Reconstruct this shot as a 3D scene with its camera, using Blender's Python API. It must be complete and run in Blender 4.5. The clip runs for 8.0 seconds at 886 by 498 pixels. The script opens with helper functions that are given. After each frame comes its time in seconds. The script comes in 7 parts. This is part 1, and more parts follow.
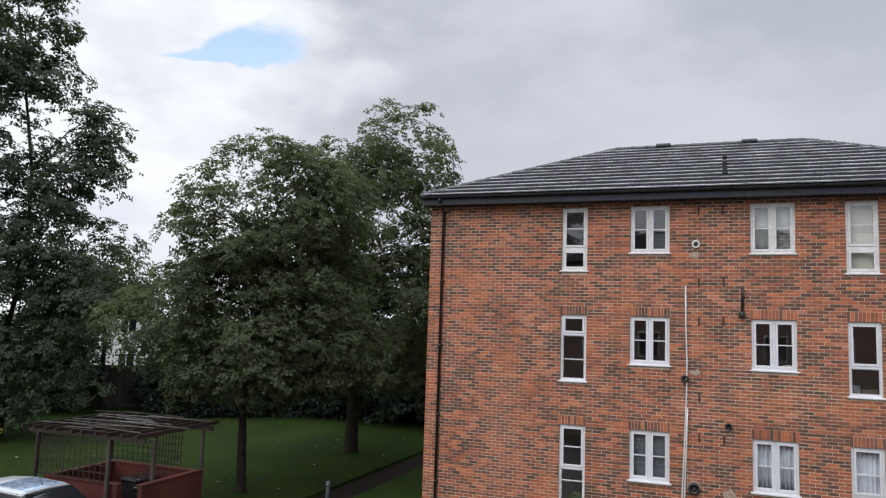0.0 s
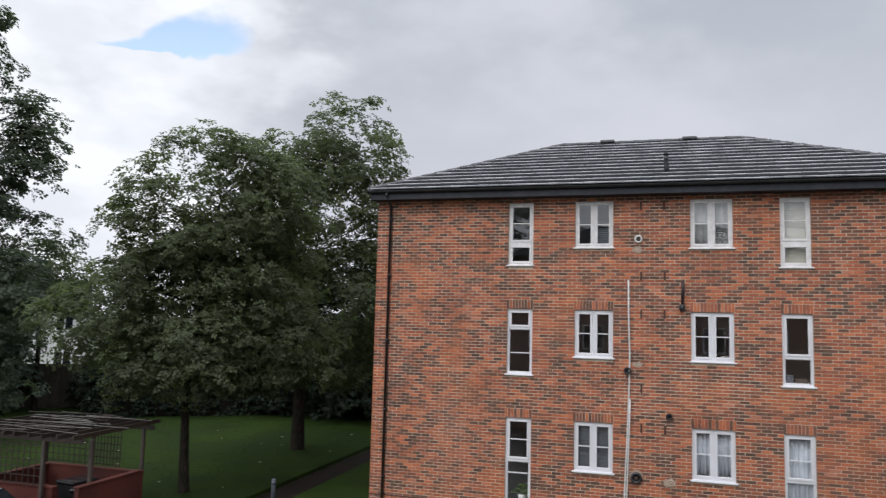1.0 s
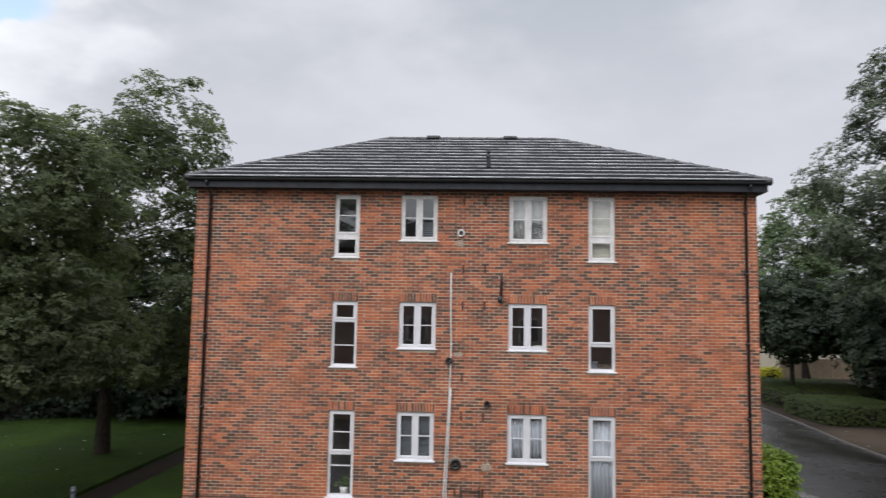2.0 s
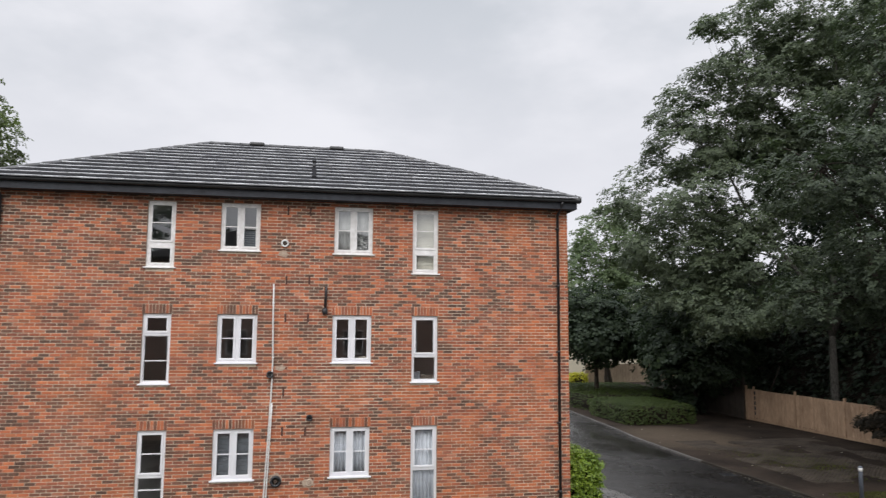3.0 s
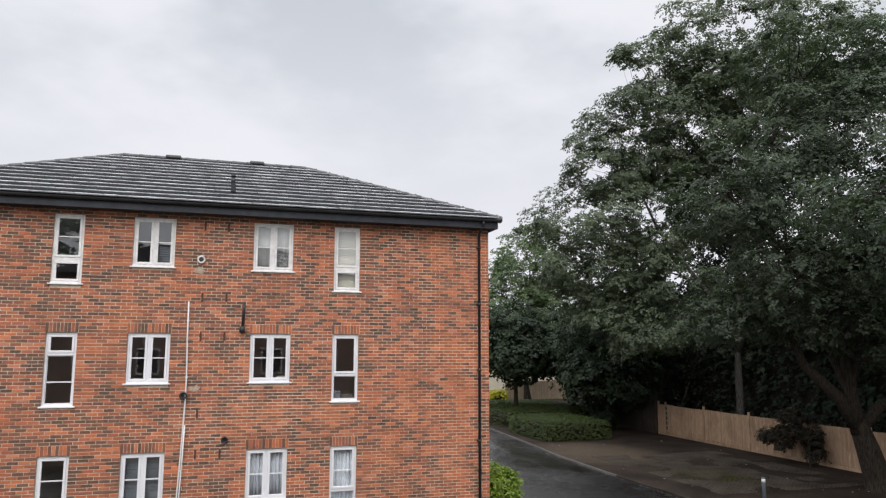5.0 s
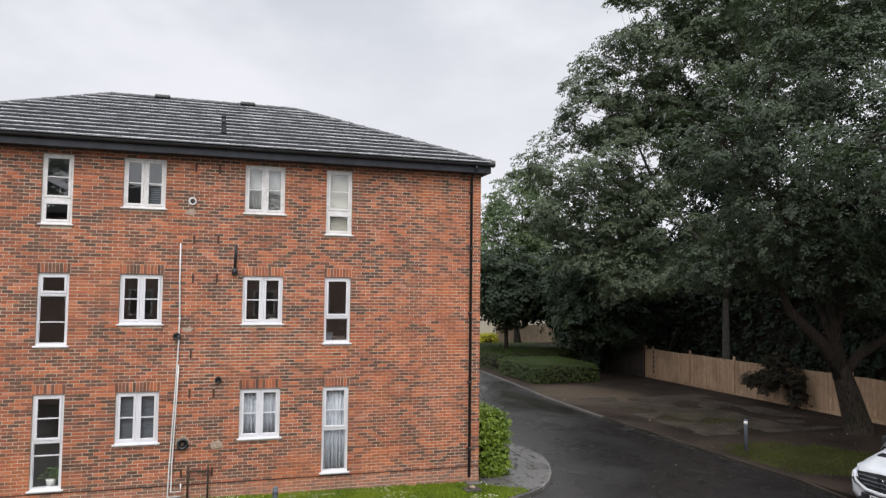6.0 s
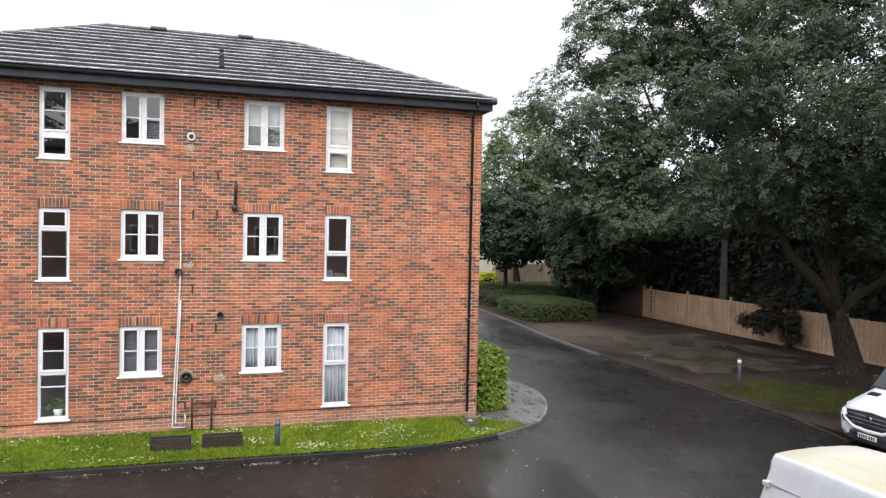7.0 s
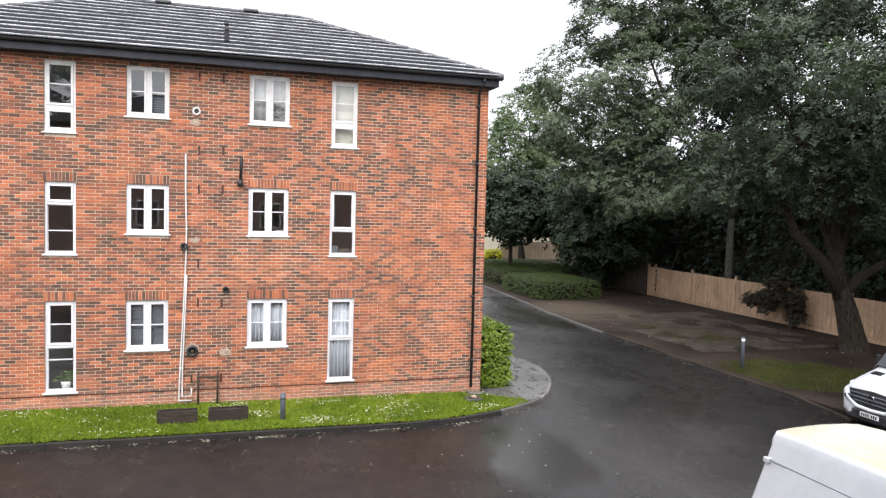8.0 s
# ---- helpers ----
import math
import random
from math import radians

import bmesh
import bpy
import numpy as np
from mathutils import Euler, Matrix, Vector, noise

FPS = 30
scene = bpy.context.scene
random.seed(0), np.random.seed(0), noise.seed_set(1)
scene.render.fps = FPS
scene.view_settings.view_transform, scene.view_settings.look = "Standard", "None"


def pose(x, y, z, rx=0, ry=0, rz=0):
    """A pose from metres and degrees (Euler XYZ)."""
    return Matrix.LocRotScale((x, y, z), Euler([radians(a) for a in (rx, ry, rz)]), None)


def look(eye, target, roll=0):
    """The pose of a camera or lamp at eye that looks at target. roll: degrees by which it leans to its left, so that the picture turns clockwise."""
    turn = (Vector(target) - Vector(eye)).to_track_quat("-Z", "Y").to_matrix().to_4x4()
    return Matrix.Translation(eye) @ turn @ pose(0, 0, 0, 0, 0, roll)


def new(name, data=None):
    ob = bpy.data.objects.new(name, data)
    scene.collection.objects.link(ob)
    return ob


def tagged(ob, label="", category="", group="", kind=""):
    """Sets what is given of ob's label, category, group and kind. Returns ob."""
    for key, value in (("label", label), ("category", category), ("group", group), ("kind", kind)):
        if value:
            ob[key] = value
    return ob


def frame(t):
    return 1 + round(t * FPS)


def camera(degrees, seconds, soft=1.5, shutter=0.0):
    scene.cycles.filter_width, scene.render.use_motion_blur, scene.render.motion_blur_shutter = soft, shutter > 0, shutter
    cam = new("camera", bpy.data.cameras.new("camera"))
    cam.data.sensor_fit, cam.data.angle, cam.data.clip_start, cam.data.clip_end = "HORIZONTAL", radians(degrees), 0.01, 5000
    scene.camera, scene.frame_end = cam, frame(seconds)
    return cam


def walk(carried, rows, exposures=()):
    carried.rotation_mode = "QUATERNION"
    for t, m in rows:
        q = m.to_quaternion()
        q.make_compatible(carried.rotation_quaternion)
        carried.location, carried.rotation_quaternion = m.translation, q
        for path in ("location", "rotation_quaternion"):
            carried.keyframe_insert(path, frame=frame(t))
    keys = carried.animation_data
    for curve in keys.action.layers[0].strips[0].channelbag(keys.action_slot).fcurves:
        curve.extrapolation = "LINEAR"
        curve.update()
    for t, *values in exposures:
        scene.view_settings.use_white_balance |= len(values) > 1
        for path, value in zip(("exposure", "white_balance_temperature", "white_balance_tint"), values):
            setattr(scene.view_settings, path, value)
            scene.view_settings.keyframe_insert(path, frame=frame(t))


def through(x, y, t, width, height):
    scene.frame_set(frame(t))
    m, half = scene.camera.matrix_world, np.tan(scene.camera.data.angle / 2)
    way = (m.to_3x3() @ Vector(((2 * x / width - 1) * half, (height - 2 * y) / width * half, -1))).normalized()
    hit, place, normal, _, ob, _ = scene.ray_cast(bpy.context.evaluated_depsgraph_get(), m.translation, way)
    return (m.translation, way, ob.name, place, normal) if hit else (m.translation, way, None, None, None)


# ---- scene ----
cam = camera(62.4, 8.0, 1.25, 0.28)
PATH = [
    (0, (0.205, -18.315, 4.972), (-0.4910, -16.4513, 5.1770), 1.86),
    (0.5, (0.210, -18.305, 4.971), (-0.4534, -16.4291, 5.1734), 1.70),
    (1, (0.215, -18.295, 4.971), (-0.3458, -16.3852, 5.1659), 1.43),
    (1.5, (0.220, -18.280, 4.970), (-0.1449, -16.3222, 5.1544), 1.38),
    (2, (0.225, -18.250, 4.973), (0.1283, -16.2608, 5.1567), 1.01),
    (2.2, (0.225, -18.240, 4.974), (0.2401, -16.2486, 5.1587), 1.04),
    (3.3, (0.228, -18.219, 4.981), (0.6839, -16.2866, 5.2225), 0.21),
    (3.5, (0.228, -18.215, 4.982), (0.7175, -16.2931, 5.2401), 0.28),
    (4, (0.228, -18.220, 4.984), (0.7668, -16.3166, 5.2784), 0.10),
    (5.5, (0.228, -18.235, 4.988), (0.8204, -16.3365, 5.2004), 0.36),
    (6, (0.228, -18.239, 4.990), (0.8332, -16.3364, 5.1068), 0.64),
    (6.5, (0.228, -18.243, 4.984), (0.8380, -16.3384, 5.0060), 0.87),
    (7, (0.228, -18.247, 4.978), (0.8359, -16.3423, 4.9277), 1.15),
    (7.5, (0.228, -18.251, 4.971), (0.8292, -16.3457, 4.8798), 1.36),
    (8, (0.228, -18.255, 4.965), (0.8232, -16.3490, 4.8521), 1.54),
]
EXPOSURES = [(0.0, -0.05, 6150, 10), (1.5, -0.03, 6200, 10), (2.2, 0.12, 6300, 10), (3.5, 0.32, 6450, 10), (5.5, 0.30, 6400, 10), (6.0, 0.32, 6400, 10), (6.5, 0.55, 6400, 11),
             (7.0, 0.74, 6350, 11), (7.5, 0.90, 6350, 11), (8.0, 0.98, 6350, 11)]
walk(cam, [(t, look(eye, target, roll)) for t, eye, target, roll in PATH], EXPOSURES)

# ---------------------------------------------------------------- world and light
SUN_ELEV, SUN_AZ = 38.0, 200.0          # degrees; azimuth clockwise from +y

world = bpy.data.worlds.new("overcast_sky")
scene.world = world
world.use_nodes = True
wn, wl = world.node_tree.nodes, world.node_tree.links
wn.clear()


def wnode(kind, **sets):
    n = wn.new(kind)
    for k, v in sets.items():
        if k == "operation":
            n.operation = v
        elif k == "data_type":
            n.data_type = v
        elif k == "blend_type":
            n.blend_type = v
    return n


def wmath(op, a, b=None, clamp=False):
    n = wnode("ShaderNodeMath", operation=op)
    n.use_clamp = clamp
    for i, v in enumerate((a, b)):
        if v is None:
            continue
        if isinstance(v, (int, float)):
            n.inputs[i].default_value = v
        else:
            wl.new(v, n.inputs[i])
    return n.outputs[0]


def wdot(vec, d):
    n = wnode("ShaderNodeVectorMath", operation="DOT_PRODUCT")
    wl.new(vec, n.inputs[0])
    n.inputs[1].default_value = Vector(d).normalized()
    return n.outputs["Value"]


def wmix(fac, a, b):
    n = wnode("ShaderNodeMix", data_type="RGBA")
    wl.new(fac, n.inputs[0])
    for sock, v in ((n.inputs[6], a), (n.inputs[7], b)):
        if isinstance(v, tuple):
            sock.default_value = (*v, 1)
        else:
            wl.new(v, sock)
    return n.outputs[2]


def wrange(v, a, b, c=0.0, d=1.0):
    n = wnode("ShaderNodeMapRange")
    n.interpolation_type = "SMOOTHSTEP"
    wl.new(v, n.inputs[0])
    for i, x in enumerate((a, b, c, d)):
        n.inputs[i + 1].default_value = x
    return n.outputs[0]


coord = wnode("ShaderNodeTexCoord").outputs["Generated"]
sky = wnode("ShaderNodeTexSky")
sky.sky_type, sky.sun_disc = "NISHITA", False
sky.sun_elevation, sky.sun_rotation = radians(SUN_ELEV), radians(SUN_AZ)
cloud_noise = wnode("ShaderNodeTexNoise")
cloud_noise.inputs["Scale"].default_value = 3.2
cloud_noise.inputs["Detail"].default_value = 5.0
cloud_noise.inputs["Roughness"].default_value = 0.52
stretch = wnode("ShaderNodeVectorMath", operation="MULTIPLY")
wl.new(coord, stretch.inputs[0])
stretch.inputs[1].default_value = (1.0, 1.0, 2.0)
wl.new(stretch.outputs[0], cloud_noise.inputs["Vector"])
cn = cloud_noise.outputs["Fac"]
# thin bright cloud low towards the west, heavier grey above it
bright = wrange(wmath("ADD", wdot(coord, (-0.72, 0.675, 0.15)), wmath("MULTIPLY", wmath("SUBTRACT", cn, 0.5), 0.36)), 0.90, 0.995)
high = wrange(wdot(coord, (0, 0, 1)), 0.10, 0.55)
gray = wmix(high, (0.66, 0.66, 0.70), (0.46, 0.49, 0.53))
gray = wmix(wrange(cn, 0.36, 0.66), gray, (0.70, 0.70, 0.735))
billow = wnode("ShaderNodeTexNoise")
billow.inputs["Scale"].default_value, billow.inputs["Detail"].default_value = 5.5, 4.0
wl.new(stretch.outputs[0], billow.inputs["Vector"])
cloud = wmix(bright, gray, wmix(wrange(billow.outputs["Fac"], 0.35, 0.62), (0.88, 0.88, 0.91), (1.05, 1.05, 1.05)))
# a small ragged hole in the cloud with blue sky behind it
frill = wnode("ShaderNodeTexNoise")
frill.inputs["Scale"].default_value, frill.inputs["Detail"].default_value = 14.0, 4.0
wl.new(coord, frill.inputs["Vector"])
ragged = wmath("ADD", wmath("SUBTRACT", cn, 0.5), wmath("MULTIPLY", wmath("SUBTRACT", frill.outputs["Fac"], 0.5), 0.35))
hu = wmath("ADD", wdot(coord, (0.800, 0.600, 0.0)), wmath("MULTIPLY", ragged, 0.10))
hv = wmath("ADD", wmath("SUBTRACT", wdot(coord, (0.2117, -0.2823, 0.9357)), wmath("MULTIPLY", wdot(coord, (0.800, 0.600, 0.0)), 0.10)), wmath("MULTIPLY", ragged, 0.16))
hv = wmath("ADD", hv, 0.010)
hv = wmath("MAXIMUM", hv, wmath("MULTIPLY", hv, -3.5))
hole = wmath("ADD", wmath("POWER", wmath("DIVIDE", wmath("ADD", hu, 0.002), 0.080), 2.0), wmath("POWER", wmath("DIVIDE", hv, wmath("ADD", wmath("MULTIPLY", hu, 0.30), 0.034)), 2.0))
ahead = wmath("GREATER_THAN", wdot(coord, (-0.5613, 0.7485, 0.3529)), 0.5)
hole_fac = wmath("MULTIPLY", wrange(hole, 1.45, 0.55), ahead)
blue = wnode("ShaderNodeMix", data_type="RGBA", blend_type="MULTIPLY")
blue.inputs[0].default_value = 1.0
wl.new(sky.outputs[0], blue.inputs[6])
blue.inputs[7].default_value = (0.385, 0.32, 0.275, 1)
veil = wmix(hole_fac, cloud, blue.outputs[2])
# an overcast dome is brighter towards the zenith
dome = wnode("ShaderNodeMix", data_type="RGBA", blend_type="MULTIPLY")
dome.inputs[0].default_value = 1.0
wl.new(veil, dome.inputs[6])
wl.new(wrange(wdot(coord, (0, 0, 1)), 0.46, 0.95, 1.0, 3.6), dome.inputs[7])
final = dome.outputs[2]
bg = wnode("ShaderNodeBackground")
bg.inputs["Strength"].default_value = 1.0
wl.new(final, bg.inputs["Color"])
wout = wnode("ShaderNodeOutputWorld")
wl.new(bg.outputs[0], wout.inputs["Surface"])

sun = new("sun", bpy.data.lights.new("sun", "SUN"))
sun.data.energy, sun.data.angle, sun.data.color = 1.5, radians(50), (1.0, 0.97, 0.93)
sd = Vector((math.sin(radians(SUN_AZ)) * math.cos(radians(SUN_ELEV)), math.cos(radians(SUN_AZ)) * math.cos(radians(SUN_ELEV)), math.sin(radians(SUN_ELEV))))
sun.matrix_world = look(sd * 60, (0, 0, 0))


# ---------------------------------------------------------------- materials
class Nodes:
    """A small wrapper to write node materials briefly."""

    def __init__(self, name):
        self.mat = bpy.data.materials.new(name)
        self.mat.use_nodes = True
        self.n, self.l = self.mat.node_tree.nodes, self.mat.node_tree.links
        self.bsdf = self.n["Principled BSDF"]
        self.out = self.n["Material Output"]
        self.pos = self.n.new("ShaderNodeNewGeometry").outputs["Position"]

    def plug(self, sock, v):
        if isinstance(v, tuple):
            sock.default_value = (*v, 1) if len(v) == 3 else v
        elif isinstance(v, (int, float)):
            sock.default_value = v
        else:
            self.l.new(v, sock)

    def noise(self, scale, detail=3.0, rough=0.55, stretch=None, vec=None):
        t = self.n.new("ShaderNodeTexNoise")
        t.inputs["Scale"].default_value, t.inputs["Detail"].default_value, t.inputs["Roughness"].default_value = scale, detail, rough
        v = vec or self.pos
        if stretch:
            m = self.n.new("ShaderNodeVectorMath")
            m.operation = "MULTIPLY"
            self.l.new(v, m.inputs[0])
            m.inputs[1].default_value = stretch
            v = m.outputs[0]
        self.l.new(v, t.inputs["Vector"])
        return t.outputs["Fac"]

    def range(self, v, a, b, c=0.0, d=1.0):
        m = self.n.new("ShaderNodeMapRange")
        self.plug(m.inputs[0], v)
        for i, x in enumerate((a, b, c, d)):
            m.inputs[i + 1].default_value = x
        return m.outputs[0]

    def mix(self, fac, a, b, blend="MIX"):
        m = self.n.new("ShaderNodeMix")
        m.data_type, m.blend_type = "RGBA", blend
        self.plug(m.inputs[0], fac)
        self.plug(m.inputs[6], a)
        self.plug(m.inputs[7], b)
        return m.outputs[2]

    def math(self, op, a, b=0.0):
        m = self.n.new("ShaderNodeMath")
        m.operation = op
        self.plug(m.inputs[0], a)
        self.plug(m.inputs[1], b)
        return m.outputs[0]

    def ramp(self, fac, stops, step=False):
        r = self.n.new("ShaderNodeValToRGB")
        r.color_ramp.interpolation = "CONSTANT" if step else "LINEAR"
        els = r.color_ramp.elements
        while len(els) < len(stops):
            els.new(0.5)
        for e, (p, c) in zip(els, stops):
            e.position, e.color = p, (*c, 1)
        self.l.new(fac, r.inputs[0])
        return r.outputs[0]

    def bump(self, height, strength, dist=0.01):
        b = self.n.new("ShaderNodeBump")
        b.inputs["Strength"].default_value, b.inputs["Distance"].default_value = strength, dist
        self.l.new(height, b.inputs["Height"])
        self.l.new(b.outputs[0], self.bsdf.inputs["Normal"])

    def done(self, color, rough, metal=0.0, spec=None):
        self.plug(self.bsdf.inputs["Base Color"], color)
        self.plug(self.bsdf.inputs["Roughness"], rough)
        self.bsdf.inputs["Metallic"].default_value = metal
        if spec is not None:
            self.bsdf.inputs["Specular IOR Level"].default_value = spec
        return self.mat


def plain(name, dark, light, big=1.5, fine=25.0, rough=0.6, bump=0.15, metal=0.0, dist=0.006, spec=None):
    """Two scales of variation between two shades, and a fine relief."""
    m = Nodes(name)
    a, b = m.noise(big, 4), m.noise(fine, 3)
    col = m.mix(m.range(m.math("ADD", m.math("MULTIPLY", a, 0.65), m.math("MULTIPLY", b, 0.35)), 0.36, 0.64), dark, light)
    if bump:
        m.bump(b, bump, dist)
    return m.done(col, m.range(a, 0.3, 0.7, rough * 0.85, min(1.0, rough * 1.15)), metal, spec)


BRICK_STOPS = [(0.0, (0.078, 0.049, 0.034)), (0.11, (0.108, 0.061, 0.040)), (0.21, (0.150, 0.074, 0.046)), (0.31, (0.195, 0.078, 0.048)), (0.41, (0.275, 0.0906, 0.0502)), (0.51, (0.352, 0.1044, 0.0521)),
               (0.61, (0.428, 0.1241, 0.056)), (0.73, (0.5, 0.1458, 0.0598)), (0.86, (0.571, 0.1812, 0.0724)), (0.95, (0.5, 0.2019, 0.1177))]


def brick_material(name, joined):
    m = Nodes(name)
    if joined:
        rnd = [s for s in m.n if s.bl_idname == "ShaderNodeNewGeometry"][0].outputs["Random Per Island"]
    else:
        rnd = m.n.new("ShaderNodeObjectInfo").outputs["Random"]
    # burnt bricks come in loose drifts over the wall
    drift = m.noise(1.5, 4, 0.65, (1.0, 1.0, 1.9))
    pick = m.math("ADD", m.math("MULTIPLY", rnd, 0.92), m.range(drift, 0.30, 0.70, -0.17, 0.27))
    col = m.ramp(m.math("MAXIMUM", m.math("MINIMUM", pick, 0.99), 0.01), BRICK_STOPS, True)
    grain, blush = m.noise(70.0, 3), m.noise(16.0, 4, 0.65)
    # each brick a little lighter or darker than its kind
    tone = m.n.new("ShaderNodeTexWhiteNoise")
    tone.noise_dimensions = "1D"
    m.l.new(rnd, tone.inputs["W"])
    k = m.range(tone.outputs["Value"], 0.0, 1.0, 0.74, 1.22)
    comb = m.n.new("ShaderNodeCombineColor")
    for c in range(3):
        m.l.new(k, comb.inputs[c])
    col = m.mix(1.0, col, comb.outputs[0], "MULTIPLY")
    col = m.mix(m.range(blush, 0.42, 0.68, 0.0, 0.36), col, (0.36, 0.132, 0.076))
    col = m.mix(m.range(grain, 0.42, 0.72, 0.0, 0.45), col, (0.12, 0.060, 0.044))
    stain = m.noise(0.55, 4, 0.6, (1.0, 1.0, 0.5))
    col = m.mix(m.range(stain, 0.50, 0.72, 0.0, 0.26), col, (0.40, 0.19, 0.125))
    glow = m.noise(0.75, 3, 0.5)
    split = m.n.new("ShaderNodeSeparateXYZ")
    m.l.new(m.pos, split.inputs[0])
    # warm light towards the road end is painted in as oranger brick
    glow = m.math("ADD", glow, m.range(split.outputs["X"], 2.0, 7.0, 0.0, 0.06))
    col = m.mix(m.range(glow, 0.54, 0.70, 0.0, 0.55), col, (0.57, 0.165, 0.056))
    # rain splash has bleached the lowest courses
    foot = m.range(m.math("ADD", split.outputs["Z"], m.math("MULTIPLY", stain, 0.9)), 1.15, 0.65, 0.0, 0.42)
    col = m.mix(foot, col, (0.50, 0.275, 0.195))
    m.bump(m.math("ADD", grain, blush), 0.4, 0.004)
    return m.done(col, m.range(stain, 0.3, 0.7, 0.72, 0.92))


def mortar_material():
    """Cream joints, in places rubbed pink by brick dust or grey with dirt."""
    m = Nodes("mortar")
    a, b, c = m.noise(0.9, 4, 0.6), m.noise(55.0, 3), m.noise(7.0, 4, 0.65)
    col = m.mix(m.range(b, 0.35, 0.65), (0.57, 0.48, 0.365), (0.80, 0.70, 0.56))
    col = m.mix(m.range(a, 0.46, 0.66, 0.0, 0.70), col, (0.40, 0.22, 0.145))
    col = m.mix(m.range(c, 0.52, 0.66, 0.0, 0.55), col, (0.19, 0.125, 0.095))
    m.bump(b, 0.3, 0.006)
    return m.done(col, 0.92)


def leaf_material(name, shades, gloss=0.5, through=0.28):
    m = Nodes(name)
    geo = [s for s in m.n if s.bl_idname == "ShaderNodeNewGeometry"][0]
    patch = m.noise(0.7, 3)
    pick = m.math("ADD", m.math("MULTIPLY", geo.outputs["Random Per Island"], 0.6), m.range(patch, 0.3, 0.7, 0.0, 0.4))
    n = len(shades)
    col = m.ramp(pick, [(0.1 + 0.8 * i / (n - 1), c) for i, c in enumerate(shades)])
    m.done(col, min(1.0, gloss + 0.1), 0.0, 0.32)
    tl = m.n.new("ShaderNodeBsdfTranslucent")
    m.l.new(m.mix(1.0, col, (1.22, 1.34, 0.9), "MULTIPLY"), tl.inputs["Color"])
    mx = m.n.new("ShaderNodeMixShader")
    mx.inputs[0].default_value = through
    m.l.new(m.bsdf.outputs[0], mx.inputs[1])
    m.l.new(tl.outputs[0], mx.inputs[2])
    m.l.new(mx.outputs[0], m.out.inputs["Surface"])
    return m.mat


def asphalt_material():
    m = Nodes("wet_asphalt")
    big, mid, fine = m.noise(0.28, 4, 0.6), m.noise(2.2, 4), m.noise(140.0, 2)
    col = m.mix(m.range(mid, 0.35, 0.7), (0.0060, 0.0050, 0.0047), (0.0145, 0.0120, 0.0112))
    # the middle lane is worn paler, with the wet road's sky sheen painted in
    split = m.n.new("ShaderNodeSeparateXYZ")
    m.l.new(m.pos, split.inputs[0])
    xw = m.math("ADD", m.math("SUBTRACT", split.outputs["X"], m.math("MULTIPLY", m.math("MAXIMUM", split.outputs["Y"], 0.0), 0.28)), m.math("MULTIPLY", big, 6.0))
    worn = m.math("MULTIPLY", m.range(xw, 8.0, 11.5), m.range(xw, 15.0, 12.0))
    col = m.mix(m.math("MULTIPLY", worn, 0.8), col, (0.047, 0.0425, 0.040))
    grit = m.noise(48.0, 2, 0.7)
    col = m.mix(m.range(grit, 0.56, 0.70, 0.0, 0.60), col, (0.13, 0.12, 0.114))
    col = m.mix(m.range(fine, 0.55, 0.75, 0.0, 0.5), col, (0.060, 0.056, 0.054))
    film = m.range(m.math("ADD", m.math("MULTIPLY", big, 0.75), m.math("MULTIPLY", mid, 0.25)), 0.34, 0.66)
    stone = m.noise(45.0, 3, 0.7)
    # shallow standing water lies flat and mirrors the sky
    pool = m.noise(0.55, 5, 0.65, (1.0, 0.55, 1.0))
    for px, py, rx, ry, deep in ((7.4, -4.4, 2.8, 3.8, 0.20), (6.4, -4.3, 1.5, 2.8, 0.28), (14.4, 13.0, 2.6, 4.6, 0.34), (14.2, 20.5, 1.8, 6.0, 0.34)):
        ex = m.math("DIVIDE", m.math("SUBTRACT", split.outputs["X"], px), rx)
        ey = m.math("DIVIDE", m.math("SUBTRACT", split.outputs["Y"], py), ry)
        dip = m.math("ADD", m.math("MULTIPLY", ex, ex), m.math("MULTIPLY", ey, ey))
        pool = m.math("ADD", pool, m.range(dip, 1.0, 0.1, 0.0, deep))
    wet = m.range(m.math("ADD", pool, m.math("MULTIPLY", m.math("SUBTRACT", stone, 0.5), 0.62)), 0.44, 0.80, 0.0, 1.0)
    dry_or_lit = m.math("SUBTRACT", 1.0, wet)
    ripple = m.noise(13.0, 3, 0.6, (0.5, 1.0, 1.0))
    relief = m.math("ADD", m.math("ADD", fine, stone), m.math("MULTIPLY", ripple, 2.2))
    m.bump(m.math("MULTIPLY", relief, m.math("ADD", m.math("MULTIPLY", dry_or_lit, 0.74), 0.26)), 0.55, 0.008)
    rough = m.math("ADD", m.range(film, 0.0, 1.0, 0.44, 0.20), m.range(stone, 0.45, 0.7, 0.0, 0.14))
    m.l.new(m.range(wet, 0.2, 0.9, 0.28, 0.60), m.bsdf.inputs["Specular IOR Level"])
    return m.done(col, m.math("ADD", m.math("MULTIPLY", rough, dry_or_lit), m.math("MULTIPLY", wet, 0.12)), 0.0)


